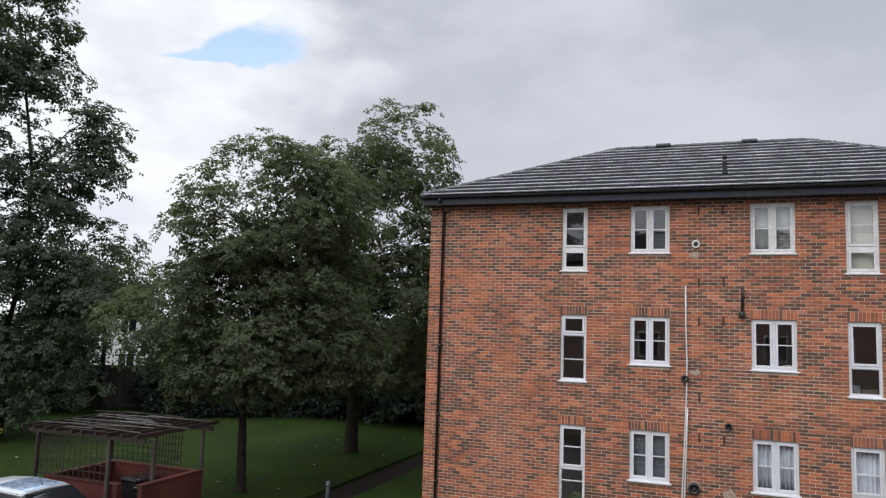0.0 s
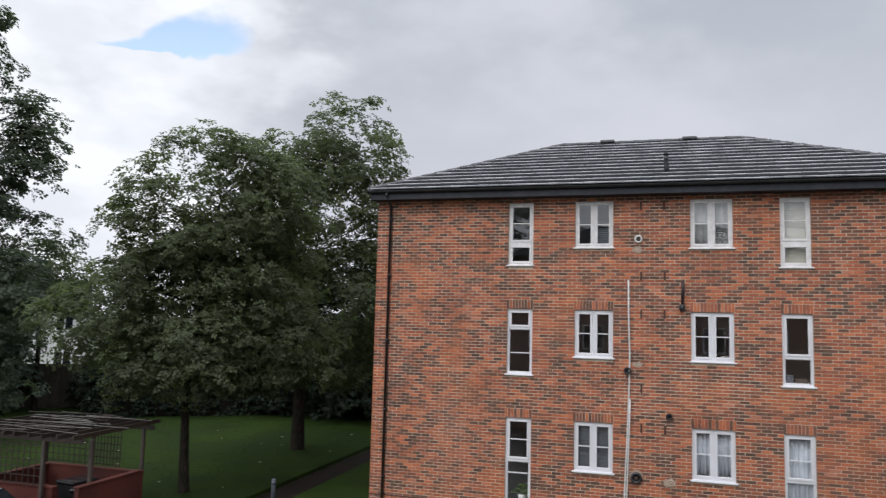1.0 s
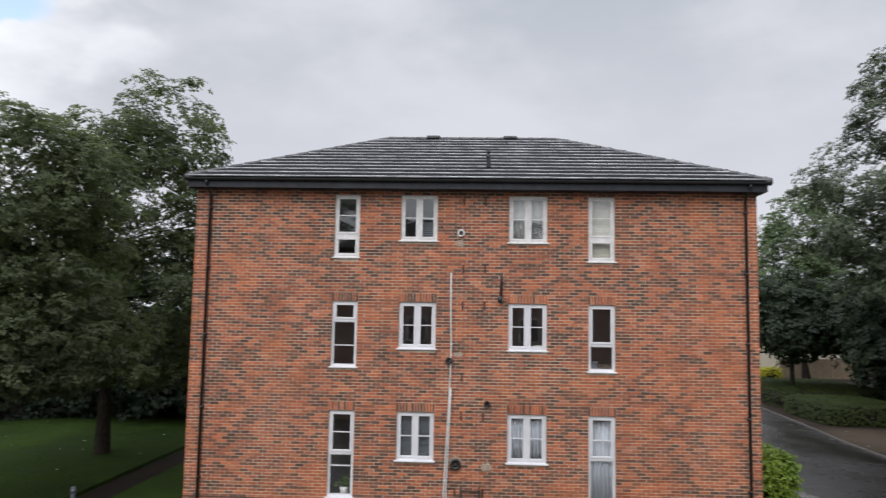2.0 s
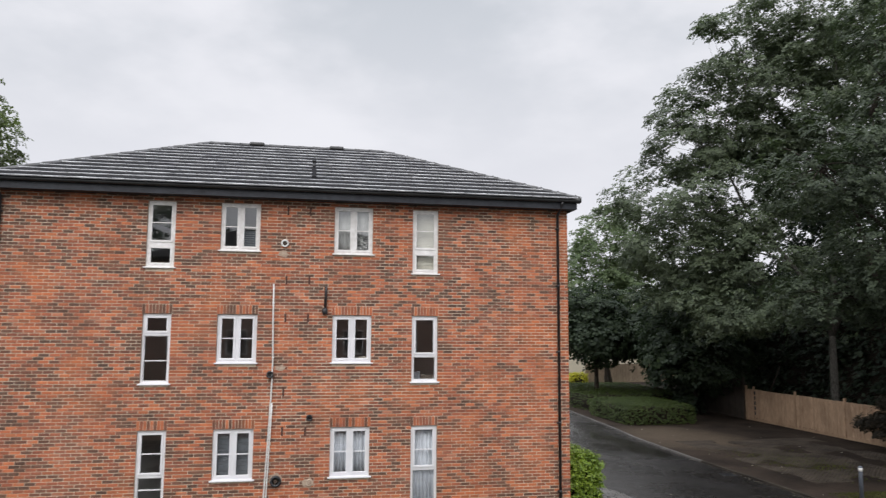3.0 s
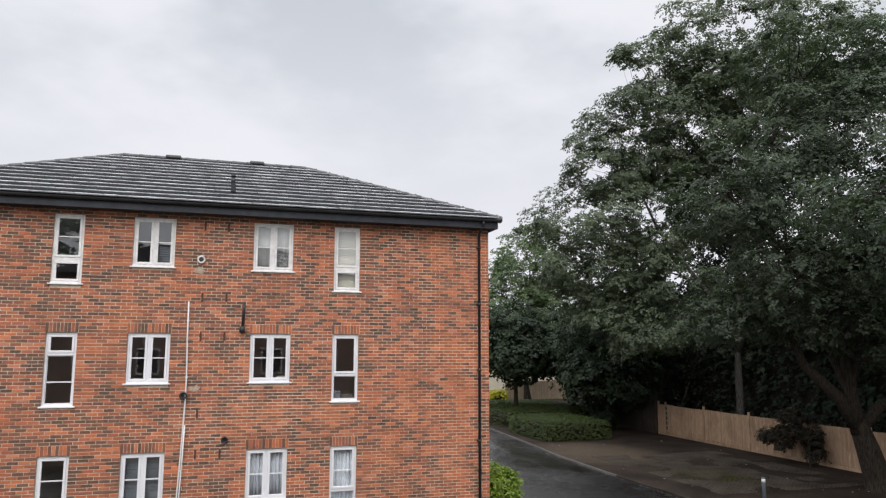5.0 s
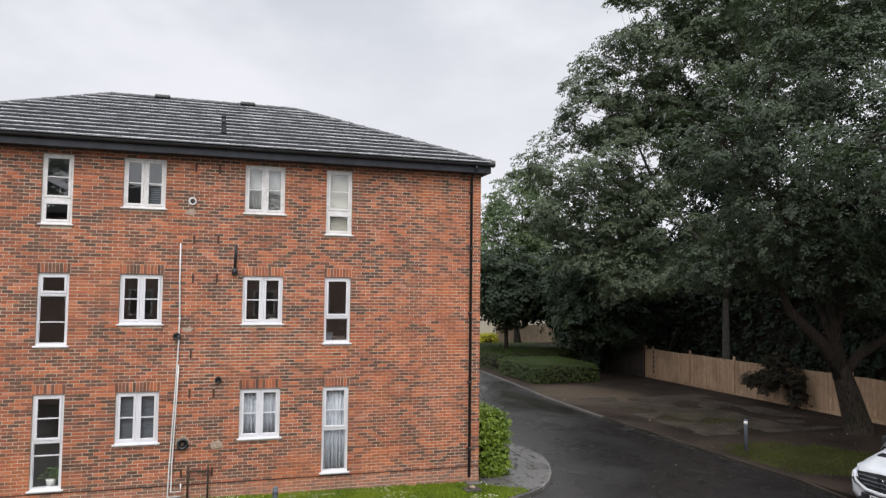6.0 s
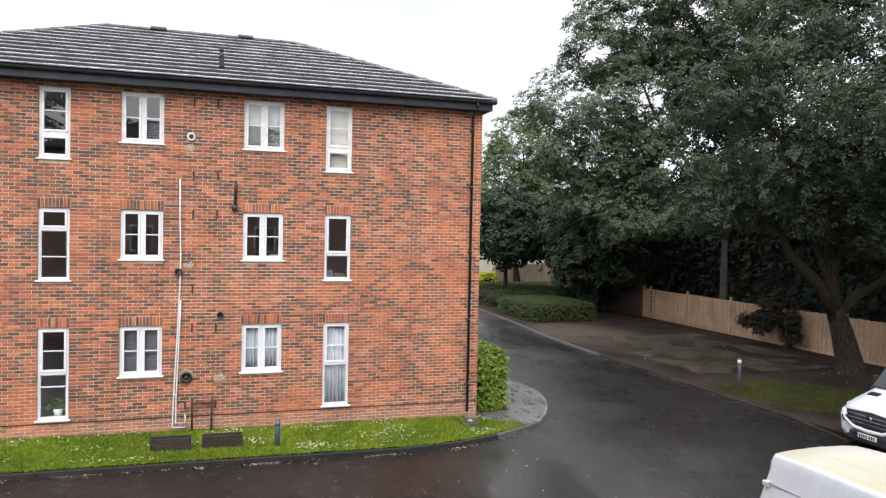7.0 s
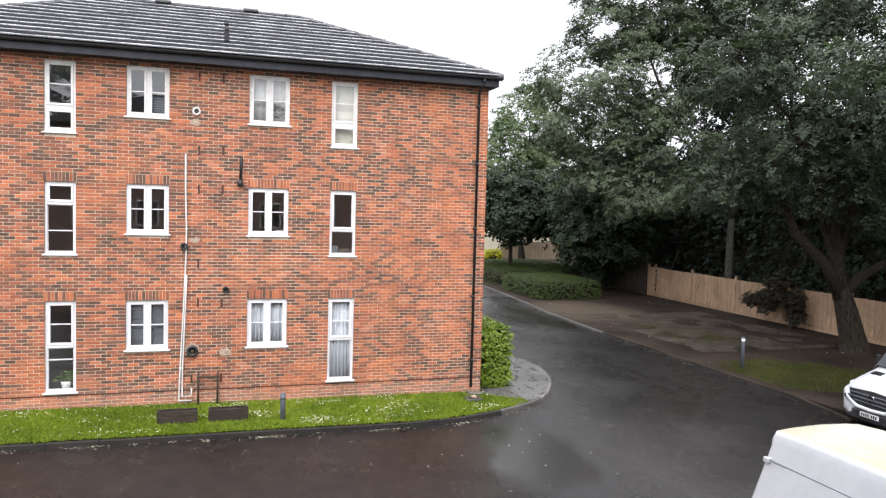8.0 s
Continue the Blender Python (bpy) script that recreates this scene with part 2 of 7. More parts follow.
def soil_material():
    """Damp trodden earth darkened for tree shade; a kerbside patch painted open-sky pale."""
    m = Nodes("damp_soil")
    big, fine = m.noise(0.55, 4), m.noise(14.0, 3)
    col = m.mix(m.range(m.math("ADD", m.math("MULTIPLY", big, 0.65), m.math("MULTIPLY", fine, 0.35)), 0.36, 0.64), (0.011, 0.0078, 0.0058), (0.043, 0.031, 0.023))
    split = m.n.new("ShaderNodeSeparateXYZ")
    m.l.new(m.pos, split.inputs[0])
    ex = m.math("DIVIDE", m.math("SUBTRACT", split.outputs["X"], 18.2), 3.2)
    ey = m.math("DIVIDE", m.math("SUBTRACT", split.outputs["Y"], 14.6), 4.6)
    dry_or_lit = m.math("ADD", m.math("ADD", m.math("MULTIPLY", ex, ex), m.math("MULTIPLY", ey, ey)), m.math("MULTIPLY", m.math("SUBTRACT", big, 0.5), 1.6))
    col = m.mix(m.math("MULTIPLY", m.range(dry_or_lit, 1.0, 0.2), m.range(fine, 0.3, 0.7, 0.35, 0.9)), col, (0.105, 0.080, 0.056))
    m.bump(fine, 0.7, 0.02)
    return m.done(col, 0.9, 0.0, 0.12)


def paving_material():
    """Trodden wet concrete, dark where water and dirt sit in it."""
    m = Nodes("wet_paving")
    big, mid, fine = m.noise(1.1, 4, 0.6), m.noise(5.5, 5, 0.7, (1.0, 0.45, 1.0)), m.noise(60.0, 3)
    col = m.mix(m.range(fine, 0.35, 0.65), (0.098, 0.091, 0.086), (0.190, 0.178, 0.167))
    col = m.mix(m.range(big, 0.40, 0.66, 0.0, 0.65), col, (0.070, 0.064, 0.060))
    col = m.mix(m.range(mid, 0.54, 0.64, 0.0, 0.75), col, (0.040, 0.037, 0.035))
    m.bump(m.math("ADD", fine, mid), 0.3, 0.006)
    return m.done(col, m.range(mid, 0.40, 0.62, 0.48, 0.16))


def glass_material():
    m = Nodes("window_glass")
    m.bsdf.inputs["Transmission Weight"].default_value = 1.0
    m.bsdf.inputs["IOR"].default_value = 1.9
    return m.done((0.96, 0.98, 0.97), 0.005)


def wood_material(name, dark, light, rough=0.75, along=(1.0, 1.0, 0.12)):
    m = Nodes(name)
    a, b = m.noise(30.0, 4, 0.6, along), m.noise(1.1, 3)
    col = m.mix(m.range(a, 0.30, 0.70), dark, light)
    tone = m.n.new("ShaderNodeObjectInfo").outputs["Random"]
    col = m.mix(m.range(tone, 0.0, 1.0, 0.0, 0.55), col, tuple(c * 0.62 + d * 0.10 for c, d in zip(dark, light)))
    col = m.mix(m.range(b, 0.45, 0.75, 0.0, 0.45), col, tuple(c * 0.55 for c in dark))
    m.bump(a, 0.3, 0.005)
    return m.done(col, rough)


def bark_material(name, dark, light):
    """Upright fissures, with moss and damp in larger patches."""
    m = Nodes(name)
    a, b = m.noise(26.0, 4, 0.65, (1.0, 1.0, 0.16)), m.noise(1.6, 4)
    col = m.mix(m.range(a, 0.36, 0.64), dark, light)
    col = m.mix(m.range(b, 0.5, 0.72, 0.0, 0.5), col, (0.020, 0.026, 0.012))
    m.bump(a, 0.9, 0.04)
    return m.done(col, 0.92, 0.0, 0.2)


def streaked_roof():
    """Cream paint with algae drawn out along the roof."""
    m = Nodes("stained_van_roof")
    a, b, c = m.noise(9.0, 4, 0.6, (1.0, 0.08, 1.0)), m.noise(1.3, 4), m.noise(40.0, 3, 0.6, (1.0, 0.3, 1.0))
    col = m.mix(m.range(b, 0.35, 0.65), (0.50, 0.475, 0.40), (0.46, 0.42, 0.30))
    col = m.mix(m.range(a, 0.48, 0.70, 0.0, 0.6), col, (0.40, 0.36, 0.19))
    col = m.mix(m.range(c, 0.55, 0.75, 0.0, 0.4), col, (0.36, 0.33, 0.22))
    return m.done(col, 0.5)


M = {
    "brick": brick_material("brick_piece", False),
    "brick_far": brick_material("brick_joined", True),
    "vent_slot": plain("terracotta_vent", (0.050, 0.022, 0.016), (0.105, 0.045, 0.032), 8, 60, 0.8, 0.2),
    "sheeting": plain("crumpled_plastic", (0.50, 0.50, 0.50), (0.66, 0.66, 0.66), 8, 60, 0.25, 0.0),
    "mortar": mortar_material(),
    "upvc": plain("white_upvc", (0.72, 0.71, 0.73), (0.80, 0.79, 0.81), 3, 40, 0.32, 0.02),
    "upvc_old": plain("weathered_white_paint", (0.66, 0.63, 0.61), (0.86, 0.84, 0.83), 9, 60, 0.45, 0.05),
    "glass": glass_material(),
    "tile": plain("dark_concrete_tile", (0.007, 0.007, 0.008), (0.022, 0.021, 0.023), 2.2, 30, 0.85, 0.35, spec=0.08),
    # pale nose colour paints in the sky light caught on the tile edges
    "tile_nose": plain("sky_lit_tile_edge", (0.20, 0.20, 0.215), (0.74, 0.74, 0.76), 1.8, 30, 0.35, 0.2),
    "ridge": plain("weathered_ridge_tile", (0.060, 0.060, 0.062), (0.14, 0.138, 0.138), 3.0, 20, 0.7, 0.25),
    "black": plain("black_plastic", (0.016, 0.016, 0.018), (0.034, 0.034, 0.036), 3, 30, 0.38, 0.05),
    # black paint, its colour lifted and blued to stand in for wet sheen
    "fascia": plain("black_painted_board", (0.016, 0.018, 0.024), (0.046, 0.049, 0.060), 4, 40, 0.5, 0.1, spec=0.3),
    "room": plain("room_plaster", (0.54, 0.54, 0.53), (0.64, 0.64, 0.63), 1, 20, 0.9, 0.0),
    "asphalt": asphalt_material(),
    "kerb": plain("concrete_kerb", (0.050, 0.046, 0.042), (0.12, 0.11, 0.10), 1.4, 30, 0.7, 0.25),
    "paving": paving_material(),
    "pale_kerb": plain("pale_kerb", (0.080, 0.076, 0.070), (0.27, 0.255, 0.235), 2.2, 30, 0.6, 0.25),
    "soil": soil_material(),
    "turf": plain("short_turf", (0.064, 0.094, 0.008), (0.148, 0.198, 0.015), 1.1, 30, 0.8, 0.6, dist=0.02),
    # garden turf and blades below are coloured darker to stand in for tree shade
    "shade_turf": plain("shade_darkened_turf", (0.014, 0.026, 0.004), (0.031, 0.054, 0.008), 0.5, 24, 0.9, 0.6, dist=0.02, spec=0.1),
    "shade_grass": leaf_material("shade_darkened_blade", [(0.016, 0.030, 0.005), (0.027, 0.049, 0.008), (0.043, 0.072, 0.012)], 0.9, 0.15),
    "verge_grass": leaf_material("olive_grass_blade", [(0.030, 0.034, 0.009), (0.056, 0.062, 0.015), (0.112, 0.118, 0.030)], 0.9, 0.15),
    "far_ground": plain("far_ground", (0.030, 0.045, 0.018), (0.065, 0.080, 0.035), 0.05, 2, 0.9, 0.2),
    "grass": leaf_material("grass_blade", [(0.064, 0.108, 0.007), (0.165, 0.232, 0.014), (0.300, 0.362, 0.031)], 0.5, 0.2),
    "fence": wood_material("fence_board", (0.30, 0.180, 0.104), (0.62, 0.435, 0.285)),
    "tan_fence": wood_material("tan_fence_board", (0.22, 0.165, 0.11), (0.40, 0.31, 0.21)),
    # dark brown boards taken darker to stand in for shade under the trees
    "shade_fence": wood_material("shade_fence_board", (0.020, 0.015, 0.011), (0.068, 0.050, 0.037)),
    "old_wood": wood_material("weathered_timber", (0.042, 0.033, 0.026), (0.13, 0.105, 0.085)),
    "dark_wood": wood_material("dark_stained_timber", (0.014, 0.009, 0.006), (0.045, 0.028, 0.018), 0.6, (0.15, 1.0, 1.0)),
    "pale_bark": bark_material("pale_bark", (0.045, 0.042, 0.037), (0.15, 0.14, 0.125)),
    "brown_bark": bark_material("brown_bark", (0.012, 0.0095, 0.0078), (0.058, 0.046, 0.036)),
    "bark": bark_material("bark", (0.010, 0.008, 0.0065), (0.052, 0.041, 0.031)),
    # maple and ash leaves are lifted and greyed to stand in for haze
    "leaf_maple": leaf_material("maple_leaf", [(0.070, 0.082, 0.047), (0.100, 0.120, 0.062), (0.142, 0.168, 0.080)], 0.45, 0.55),
    "leaf_left": leaf_material("ash_leaf", [(0.052, 0.066, 0.050), (0.076, 0.098, 0.064), (0.118, 0.142, 0.088)], 0.45, 0.55),
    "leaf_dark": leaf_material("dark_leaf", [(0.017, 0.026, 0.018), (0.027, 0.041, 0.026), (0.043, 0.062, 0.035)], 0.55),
    "leaf_light": leaf_material("light_leaf", [(0.075, 0.112, 0.052), (0.110, 0.150, 0.070), (0.150, 0.195, 0.095)]),
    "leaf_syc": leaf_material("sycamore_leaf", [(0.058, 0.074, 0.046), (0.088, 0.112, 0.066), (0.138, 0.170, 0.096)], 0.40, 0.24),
    "leaf_laurel": leaf_material("laurel_leaf", [(0.085, 0.140, 0.014), (0.160, 0.235, 0.024), (0.290, 0.360, 0.050)], 0.3, 0.2),
    "leaf_hedge": leaf_material("hedge_leaf", [(0.034, 0.052, 0.014), (0.058, 0.084, 0.021), (0.098, 0.128, 0.034)], 0.45, 0.2),
    "leaf_yellow": leaf_material("golden_leaf", [(0.30, 0.30, 0.02), (0.45, 0.42, 0.03), (0.58, 0.52, 0.05)]),
    "leaf_red": leaf_material("reddish_leaf", [(0.016, 0.016, 0.011), (0.032, 0.027, 0.018), (0.066, 0.050, 0.034)]),
    "render": plain("cream_render", (0.62, 0.55, 0.42), (0.74, 0.67, 0.53), 0.6, 10, 0.85, 0.1),
    "white_render": plain("pale_render", (0.62, 0.62, 0.60), (0.75, 0.75, 0.73), 0.6, 10, 0.85, 0.1),
    "red_wall": plain("red_brown_boarding", (0.046, 0.0095, 0.0055), (0.108, 0.022, 0.012), 1.2, 18, 0.7, 0.3),
    "metal": plain("grey_painted_metal", (0.085, 0.095, 0.115), (0.13, 0.145, 0.17), 3, 40, 0.45, 0.05),
    "curtain": plain("grey_drape", (0.50, 0.52, 0.58), (0.66, 0.68, 0.74), 4, 60, 0.9, 0.1),
    "blind": plain("cream_blind", (0.44, 0.42, 0.37), (0.55, 0.53, 0.47), 3, 40, 0.8, 0.0),
    "net": plain("white_net_curtain", (0.36, 0.36, 0.36), (0.50, 0.50, 0.50), 5, 80, 0.9, 0.1),
    "grey_blind": plain("grey_blind", (0.085, 0.095, 0.11), (0.13, 0.14, 0.16), 4, 60, 0.8, 0.0),
    "pot": plain("white_glazed_pot", (0.70, 0.70, 0.68), (0.80, 0.80, 0.78), 6, 40, 0.25, 0.0),
    "white_pipe": plain("white_plastic_pipe", (0.66, 0.65, 0.63), (0.78, 0.77, 0.75), 3, 30, 0.4, 0.03),
    "path": plain("littered_wet_path", (0.010, 0.0075, 0.006), (0.030, 0.023, 0.017), 3.0, 20, 0.85, 0.3, spec=0.1),
    "facing_brick": plain("facing_brick", (0.17, 0.105, 0.082), (0.32, 0.195, 0.150), 2.0, 26, 0.85, 0.3),
    "old_kerb": plain("dirty_kerb", (0.008, 0.0065, 0.0055), (0.028, 0.023, 0.019), 2.4, 30, 0.7, 0.35),
    "earthy_kerb": plain("earthy_kerb", (0.011, 0.009, 0.0072), (0.070, 0.058, 0.046), 0.5, 30, 0.85, 0.4, spec=0.15),
    "litter": plain("leaf_litter", (0.08, 0.065, 0.040), (0.46, 0.41, 0.30), 14, 60, 0.8, 0.0),
    "rotten_wood": wood_material("rotten_timber", (0.013, 0.009, 0.0065), (0.064, 0.045, 0.030), 0.85, (0.15, 1.0, 1.0)),
    "wet_shine_wood": wood_material("wet_shine_lath", (0.050, 0.044, 0.038), (0.22, 0.20, 0.18), 0.12, (1.0, 0.15, 1.0)),
    "wet_lid": plain("wet_black_plastic", (0.020, 0.020, 0.022), (0.036, 0.036, 0.038), 3, 30, 0.07, 0.0),
    # mid green darkened to stand in for the shade under the canopy
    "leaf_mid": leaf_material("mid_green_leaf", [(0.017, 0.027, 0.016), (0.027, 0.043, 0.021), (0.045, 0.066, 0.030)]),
    "leaf_plant": leaf_material("house_plant_leaf", [(0.055, 0.100, 0.024), (0.095, 0.160, 0.040), (0.150, 0.225, 0.070)], 0.4, 0.2),
    # darker copy of leaf_syc: the near sycamore's shade put into its colour
    "leaf_shade": leaf_material("shaded_sycamore_leaf", [(0.030, 0.040, 0.026), (0.047, 0.063, 0.038), (0.078, 0.101, 0.057)]),
    "rust": plain("rusty_dark_metal", (0.030, 0.022, 0.018), (0.085, 0.055, 0.040), 8, 60, 0.7, 0.3),
    "lead": plain("dull_grey_patch", (0.32, 0.22, 0.165), (0.50, 0.40, 0.31), 14, 60, 0.9, 0.3),
    "petal": plain("fallen_petal", (0.36, 0.30, 0.20), (0.74, 0.70, 0.60), 9, 60, 0.7, 0.0),
    "daisy": plain("white_daisy", (0.74, 0.74, 0.50), (0.86, 0.85, 0.66), 9, 60, 0.7, 0.0),
    "car_red": plain("red_car_paint", (0.45, 0.022, 0.020), (0.52, 0.030, 0.026), 1, 8, 0.2, 0.0),
    # mottled blue base colour paints in the sky and tree reflections
    "roof_glass": plain("reflection_roof_glass", (0.24, 0.34, 0.52), (0.60, 0.68, 0.78), 7, 14, 0.14, 0.0, 0.3),
    "car_black": plain("black_car_paint", (0.012, 0.012, 0.014), (0.018, 0.018, 0.020), 1, 8, 0.15, 0.0),
    "dark_glass": plain("tinted_glass", (0.010, 0.012, 0.014), (0.016, 0.018, 0.020), 1, 8, 0.05, 0.0),
    "chrome": plain("chrome", (0.55, 0.55, 0.56), (0.65, 0.65, 0.66), 3, 30, 0.18, 0.0, 1.0),
    "lamp_glass": plain("headlamp_glass", (0.45, 0.47, 0.50), (0.60, 0.62, 0.65), 6, 30, 0.22, 0.0),
    "tyre": plain("tyre_rubber", (0.014, 0.014, 0.014), (0.026, 0.026, 0.026), 5, 40, 0.85, 0.2),
    "plate": plain("number_plate", (0.66, 0.66, 0.64), (0.74, 0.74, 0.72), 5, 40, 0.4, 0.0),
    "paver": plain("grass_paver_concrete", (0.030, 0.024, 0.019), (0.090, 0.073, 0.058), 1, 20, 0.9, 0.3, spec=0.15),
    "van": plain("white_van_paint", (0.56, 0.57, 0.585), (0.63, 0.64, 0.655), 1, 8, 0.22, 0.0),
    "van_roof": streaked_roof(),
}


# ---------------------------------------------------------------- mesh helpers
def box(bm, x0, x1, y0, y1, z0, z1, bevel=0.0, mat=0):
    vs = [bm.verts.new((x, y, z)) for z in (z0, z1) for x, y in ((x0, y0), (x1, y0), (x1, y1), (x0, y1))]
    fs = [bm.faces.new([vs[i] for i in f]) for f in ((3, 2, 1, 0), (4, 5, 6, 7), (0, 1, 5, 4), (1, 2, 6, 5), (2, 3, 7, 6), (3, 0, 4, 7))]
    for f in fs:
        f.material_index = mat
    if bevel:
        es = list({e for f in fs for e in f.edges})
        for f in bmesh.ops.bevel(bm, geom=es, offset=bevel, segments=2, affect="EDGES", profile=0.5)["faces"]:
            f.material_index = mat
    return vs


def tube(bm, pts, radii, sides=8, cap=True):
    rings = []
    pts = [Vector(p) for p in pts]
    side = None
    for i, p in enumerate(pts):
        d = (pts[min(i + 1, len(pts) - 1)] - pts[max(i - 1, 0)]).normalized()
        if side is None:
            side = d.orthogonal().normalized()
        side = (side - d * side.dot(d)).normalized()
        up = d.cross(side)
        r = radii[i] if isinstance(radii, (list, tuple)) else radii
        rings.append([bm.verts.new(p + r * (math.cos(a) * side + math.sin(a) * up)) for a in (2 * math.pi * k / sides for k in range(sides))])
    for a, b in zip(rings, rings[1:]):
        for k in range(sides):
            bm.faces.new((a[k], a[(k + 1) % sides], b[(k + 1) % sides], b[k])).smooth = True
    if cap:
        bm.faces.new(rings[0][::-1])
        bm.faces.new(rings[-1])


def finish(name, bm, materials, smooth=False):
    bmesh.ops.recalc_face_normals(bm, faces=bm.faces)
    me = bpy.data.meshes.new(name)
    bm.to_mesh(me)
    bm.free()
    for m in materials if isinstance(materials, (list, tuple)) else (materials,):
        me.materials.append(m)
    if smooth:
        me.polygons.foreach_set("use_smooth", [True] * len(me.polygons))
    return new(name, me)


def part(name, bm, material, parent, label="", smooth=False):
    """One mesh object under a thing or a part, built in the parent's own space."""
    ob = finish(name, bm, material, smooth)
    ob.parent = parent
    if label:
        tagged(ob, label)
    return ob


def thing(name, x, y, z, label, category, group="", kind="", rz=0.0):
    ob = new(name)
    ob.matrix_world = pose(x, y, z, 0, 0, rz)
    ob.empty_display_size = 0.2
    return tagged(ob, label, category, group, kind)


def structure(name, bm, material, label, category, smooth=False):
    return tagged(finish(name, bm, material, smooth), label, category, "", "structure")


def raw_mesh(name, verts, faces, material):
    me = bpy.data.meshes.new(name)
    me.from_pydata(verts, [], faces)
    for m in material if isinstance(material, (list, tuple)) else (material,):
        me.materials.append(m)
    me.update()
    return me



# ---------------------------------------------------------------- ground
ROAD, GARDEN = -0.10, 0.0
bm = bmesh.new()
box(bm, -900, 900, -700, 1500, -1.0, ROAD - 0.03)
structure("ground", bm, M["far_ground"], "dark damp ground reaching to the far trees", "ground")


def sheet(outline, z0, z1):
    """A slab over a plan outline."""
    b = bmesh.new()
    low = [b.verts.new((x, y, z0)) for x, y in outline]
    top = [b.verts.new((x, y, z1)) for x, y in outline]
    b.faces.new(top)
    b.faces.new(low[::-1])
    n = len(low)
    for i in range(n):
        b.faces.new((low[i], low[(i + 1) % n], top[(i + 1) % n], top[i]))
    return b


structure("road", sheet([(-40, -17.4), (26, -17.4), (26, -5.6), (15.78, -4.2), (15.73, 9.5), (15.93, 14.9), (16.28, 17.5), (16.93, 25.5), (17.3, 29), (20, 44), (27, 70), (18, 70), (13, 44), (10.6, 27),
                         (7.2, 14), (7.2, 4.6), (7.2, -1.0), (-9.5, -1.2), (-9.5, 12), (-10.6, 12), (-10.6, -2.2), (-40, -2.2)], ROAD - 0.06, ROAD),
          M["asphalt"], "wet black asphalt road with fallen petals", "road")

# pavement at the corner of the building, its kerb curving round
KERB_ARC = [(8.5, -0.75), (9.0, -0.12), (9.42, 0.6), (9.75, 1.4), (9.98, 2.2), (10.08, 3.0), (10.04, 3.7), (9.82, 4.3), (9.4, 4.72), (8.8, 4.98), (8.1, 5.1)]
corner = [(7.6, -1.35)] + KERB_ARC + [(7.2, 5.1), (7.2, -0.2)]
structure("pavement", sheet(corner, ROAD - 0.05, 0.025), M["paving"], "wet pale concrete pavement at the building corner", "pavement")


def wall_foot(x):
    """Height of the turf where it meets the front wall."""
    return 0.15 - 0.009 * (x + 4.3)


def lawn_edge(x):
    """The kerb line along the front lawn."""
    return -2.02 - 0.022 * (x + 4.0) if x < 4.5 else -2.207 + 0.085 * (x - 4.5) ** 2


# front lawn, rising towards the wall
bm = bmesh.new()
cols = [-7.15 + 15.35 * i / 54 for i in range(55)]
grid = []
for x in cols:
    row = []
    for j in range(9):
        f = j / 8
        y0, y1 = lawn_edge(x) + 0.12, 0.02
        if x > 7.08:
            y1 = -0.25 - 0.6 * (x - 7.08)
        z = 0.012 + (wall_foot(x) - 0.012) * f ** 0.8 * (1.0 if x < 6 else max(0.2, 1 - (x - 6) * 0.35))
        row.append(bm.verts.new((x, max(y0 + (y1 - y0) * f, y0), z + 0.015 * noise.noise((x * 1.7, y0 + f * 3, 0)))))
    grid.append(row)
for a, b in zip(grid, grid[1:]):
    for j in range(8):
        bm.faces.new((a[j], b[j], b[j + 1], a[j + 1])).smooth = True
structure("lawn", bm, M["turf"], "mown green lawn strip along the brick wall", "lawn")

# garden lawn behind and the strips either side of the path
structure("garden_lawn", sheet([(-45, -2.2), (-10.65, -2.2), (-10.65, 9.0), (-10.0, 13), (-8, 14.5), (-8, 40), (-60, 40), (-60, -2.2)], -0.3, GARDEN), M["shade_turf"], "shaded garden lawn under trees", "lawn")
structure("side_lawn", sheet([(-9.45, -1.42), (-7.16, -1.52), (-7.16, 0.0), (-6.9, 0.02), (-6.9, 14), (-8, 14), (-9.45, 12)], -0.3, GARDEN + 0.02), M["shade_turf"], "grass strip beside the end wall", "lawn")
structure("garden_path", sheet([(-10.58, -2.1), (-9.52, -1.3), (-9.52, 11.9), (-10.58, 11.9)], ROAD - 0.02, ROAD + 0.006), M["path"], "dark wet garden path littered with leaves", "path")
structure("verge", sheet([(15.86, -4.26), (15.80, 9.5), (16.0, 14.9), (16.35, 17.5), (17.0, 25.5), (17.4, 29), (20.2, 44), (27.2, 70), (60, 70), (60, -12), (26, -12), (26, -5.62)], -0.3, -0.03), M["soil"],
          "muddy brown verge with sunken grass pavers", "verge")


def kerb_run(name, line, width, z0, z1, label):
    """A kerb of separate stones along a plan line."""
    top = thing(name, 0, 0, 0, label, "kerb", "", "structure")
    pts = [Vector((x, y, 0)) for x, y in line]
    stones = []
    for a, b in zip(pts, pts[1:]):
        n = max(1, round((b - a).length / 0.9)) if (b - a).length > 1.3 else 1
        for i in range(n):
            stones.append((a.lerp(b, i / n), a.lerp(b, (i + 1) / n)))
    for a, b in stones:
        d = (b - a)
        length = d.length - 0.001
        bk = bmesh.new()
        box(bk, 0.001, length, -width / 2, width / 2, z0, z1, 0.012)
        ob = part("kerb_stone", bk, M["pale_kerb" if 8.6 < b.x < 12 else "kerb" if 7.5 < b.x < 12 else "kerb" if b.x > 12 and b.y > 9 else "earthy_kerb" if b.x > 12 else "old_kerb"], top)
        ob.matrix_local = pose(a.x, a.y, random.uniform(-0.004, 0.004), 0, 0, math.degrees(math.atan2(d.y, d.x)))
    return top


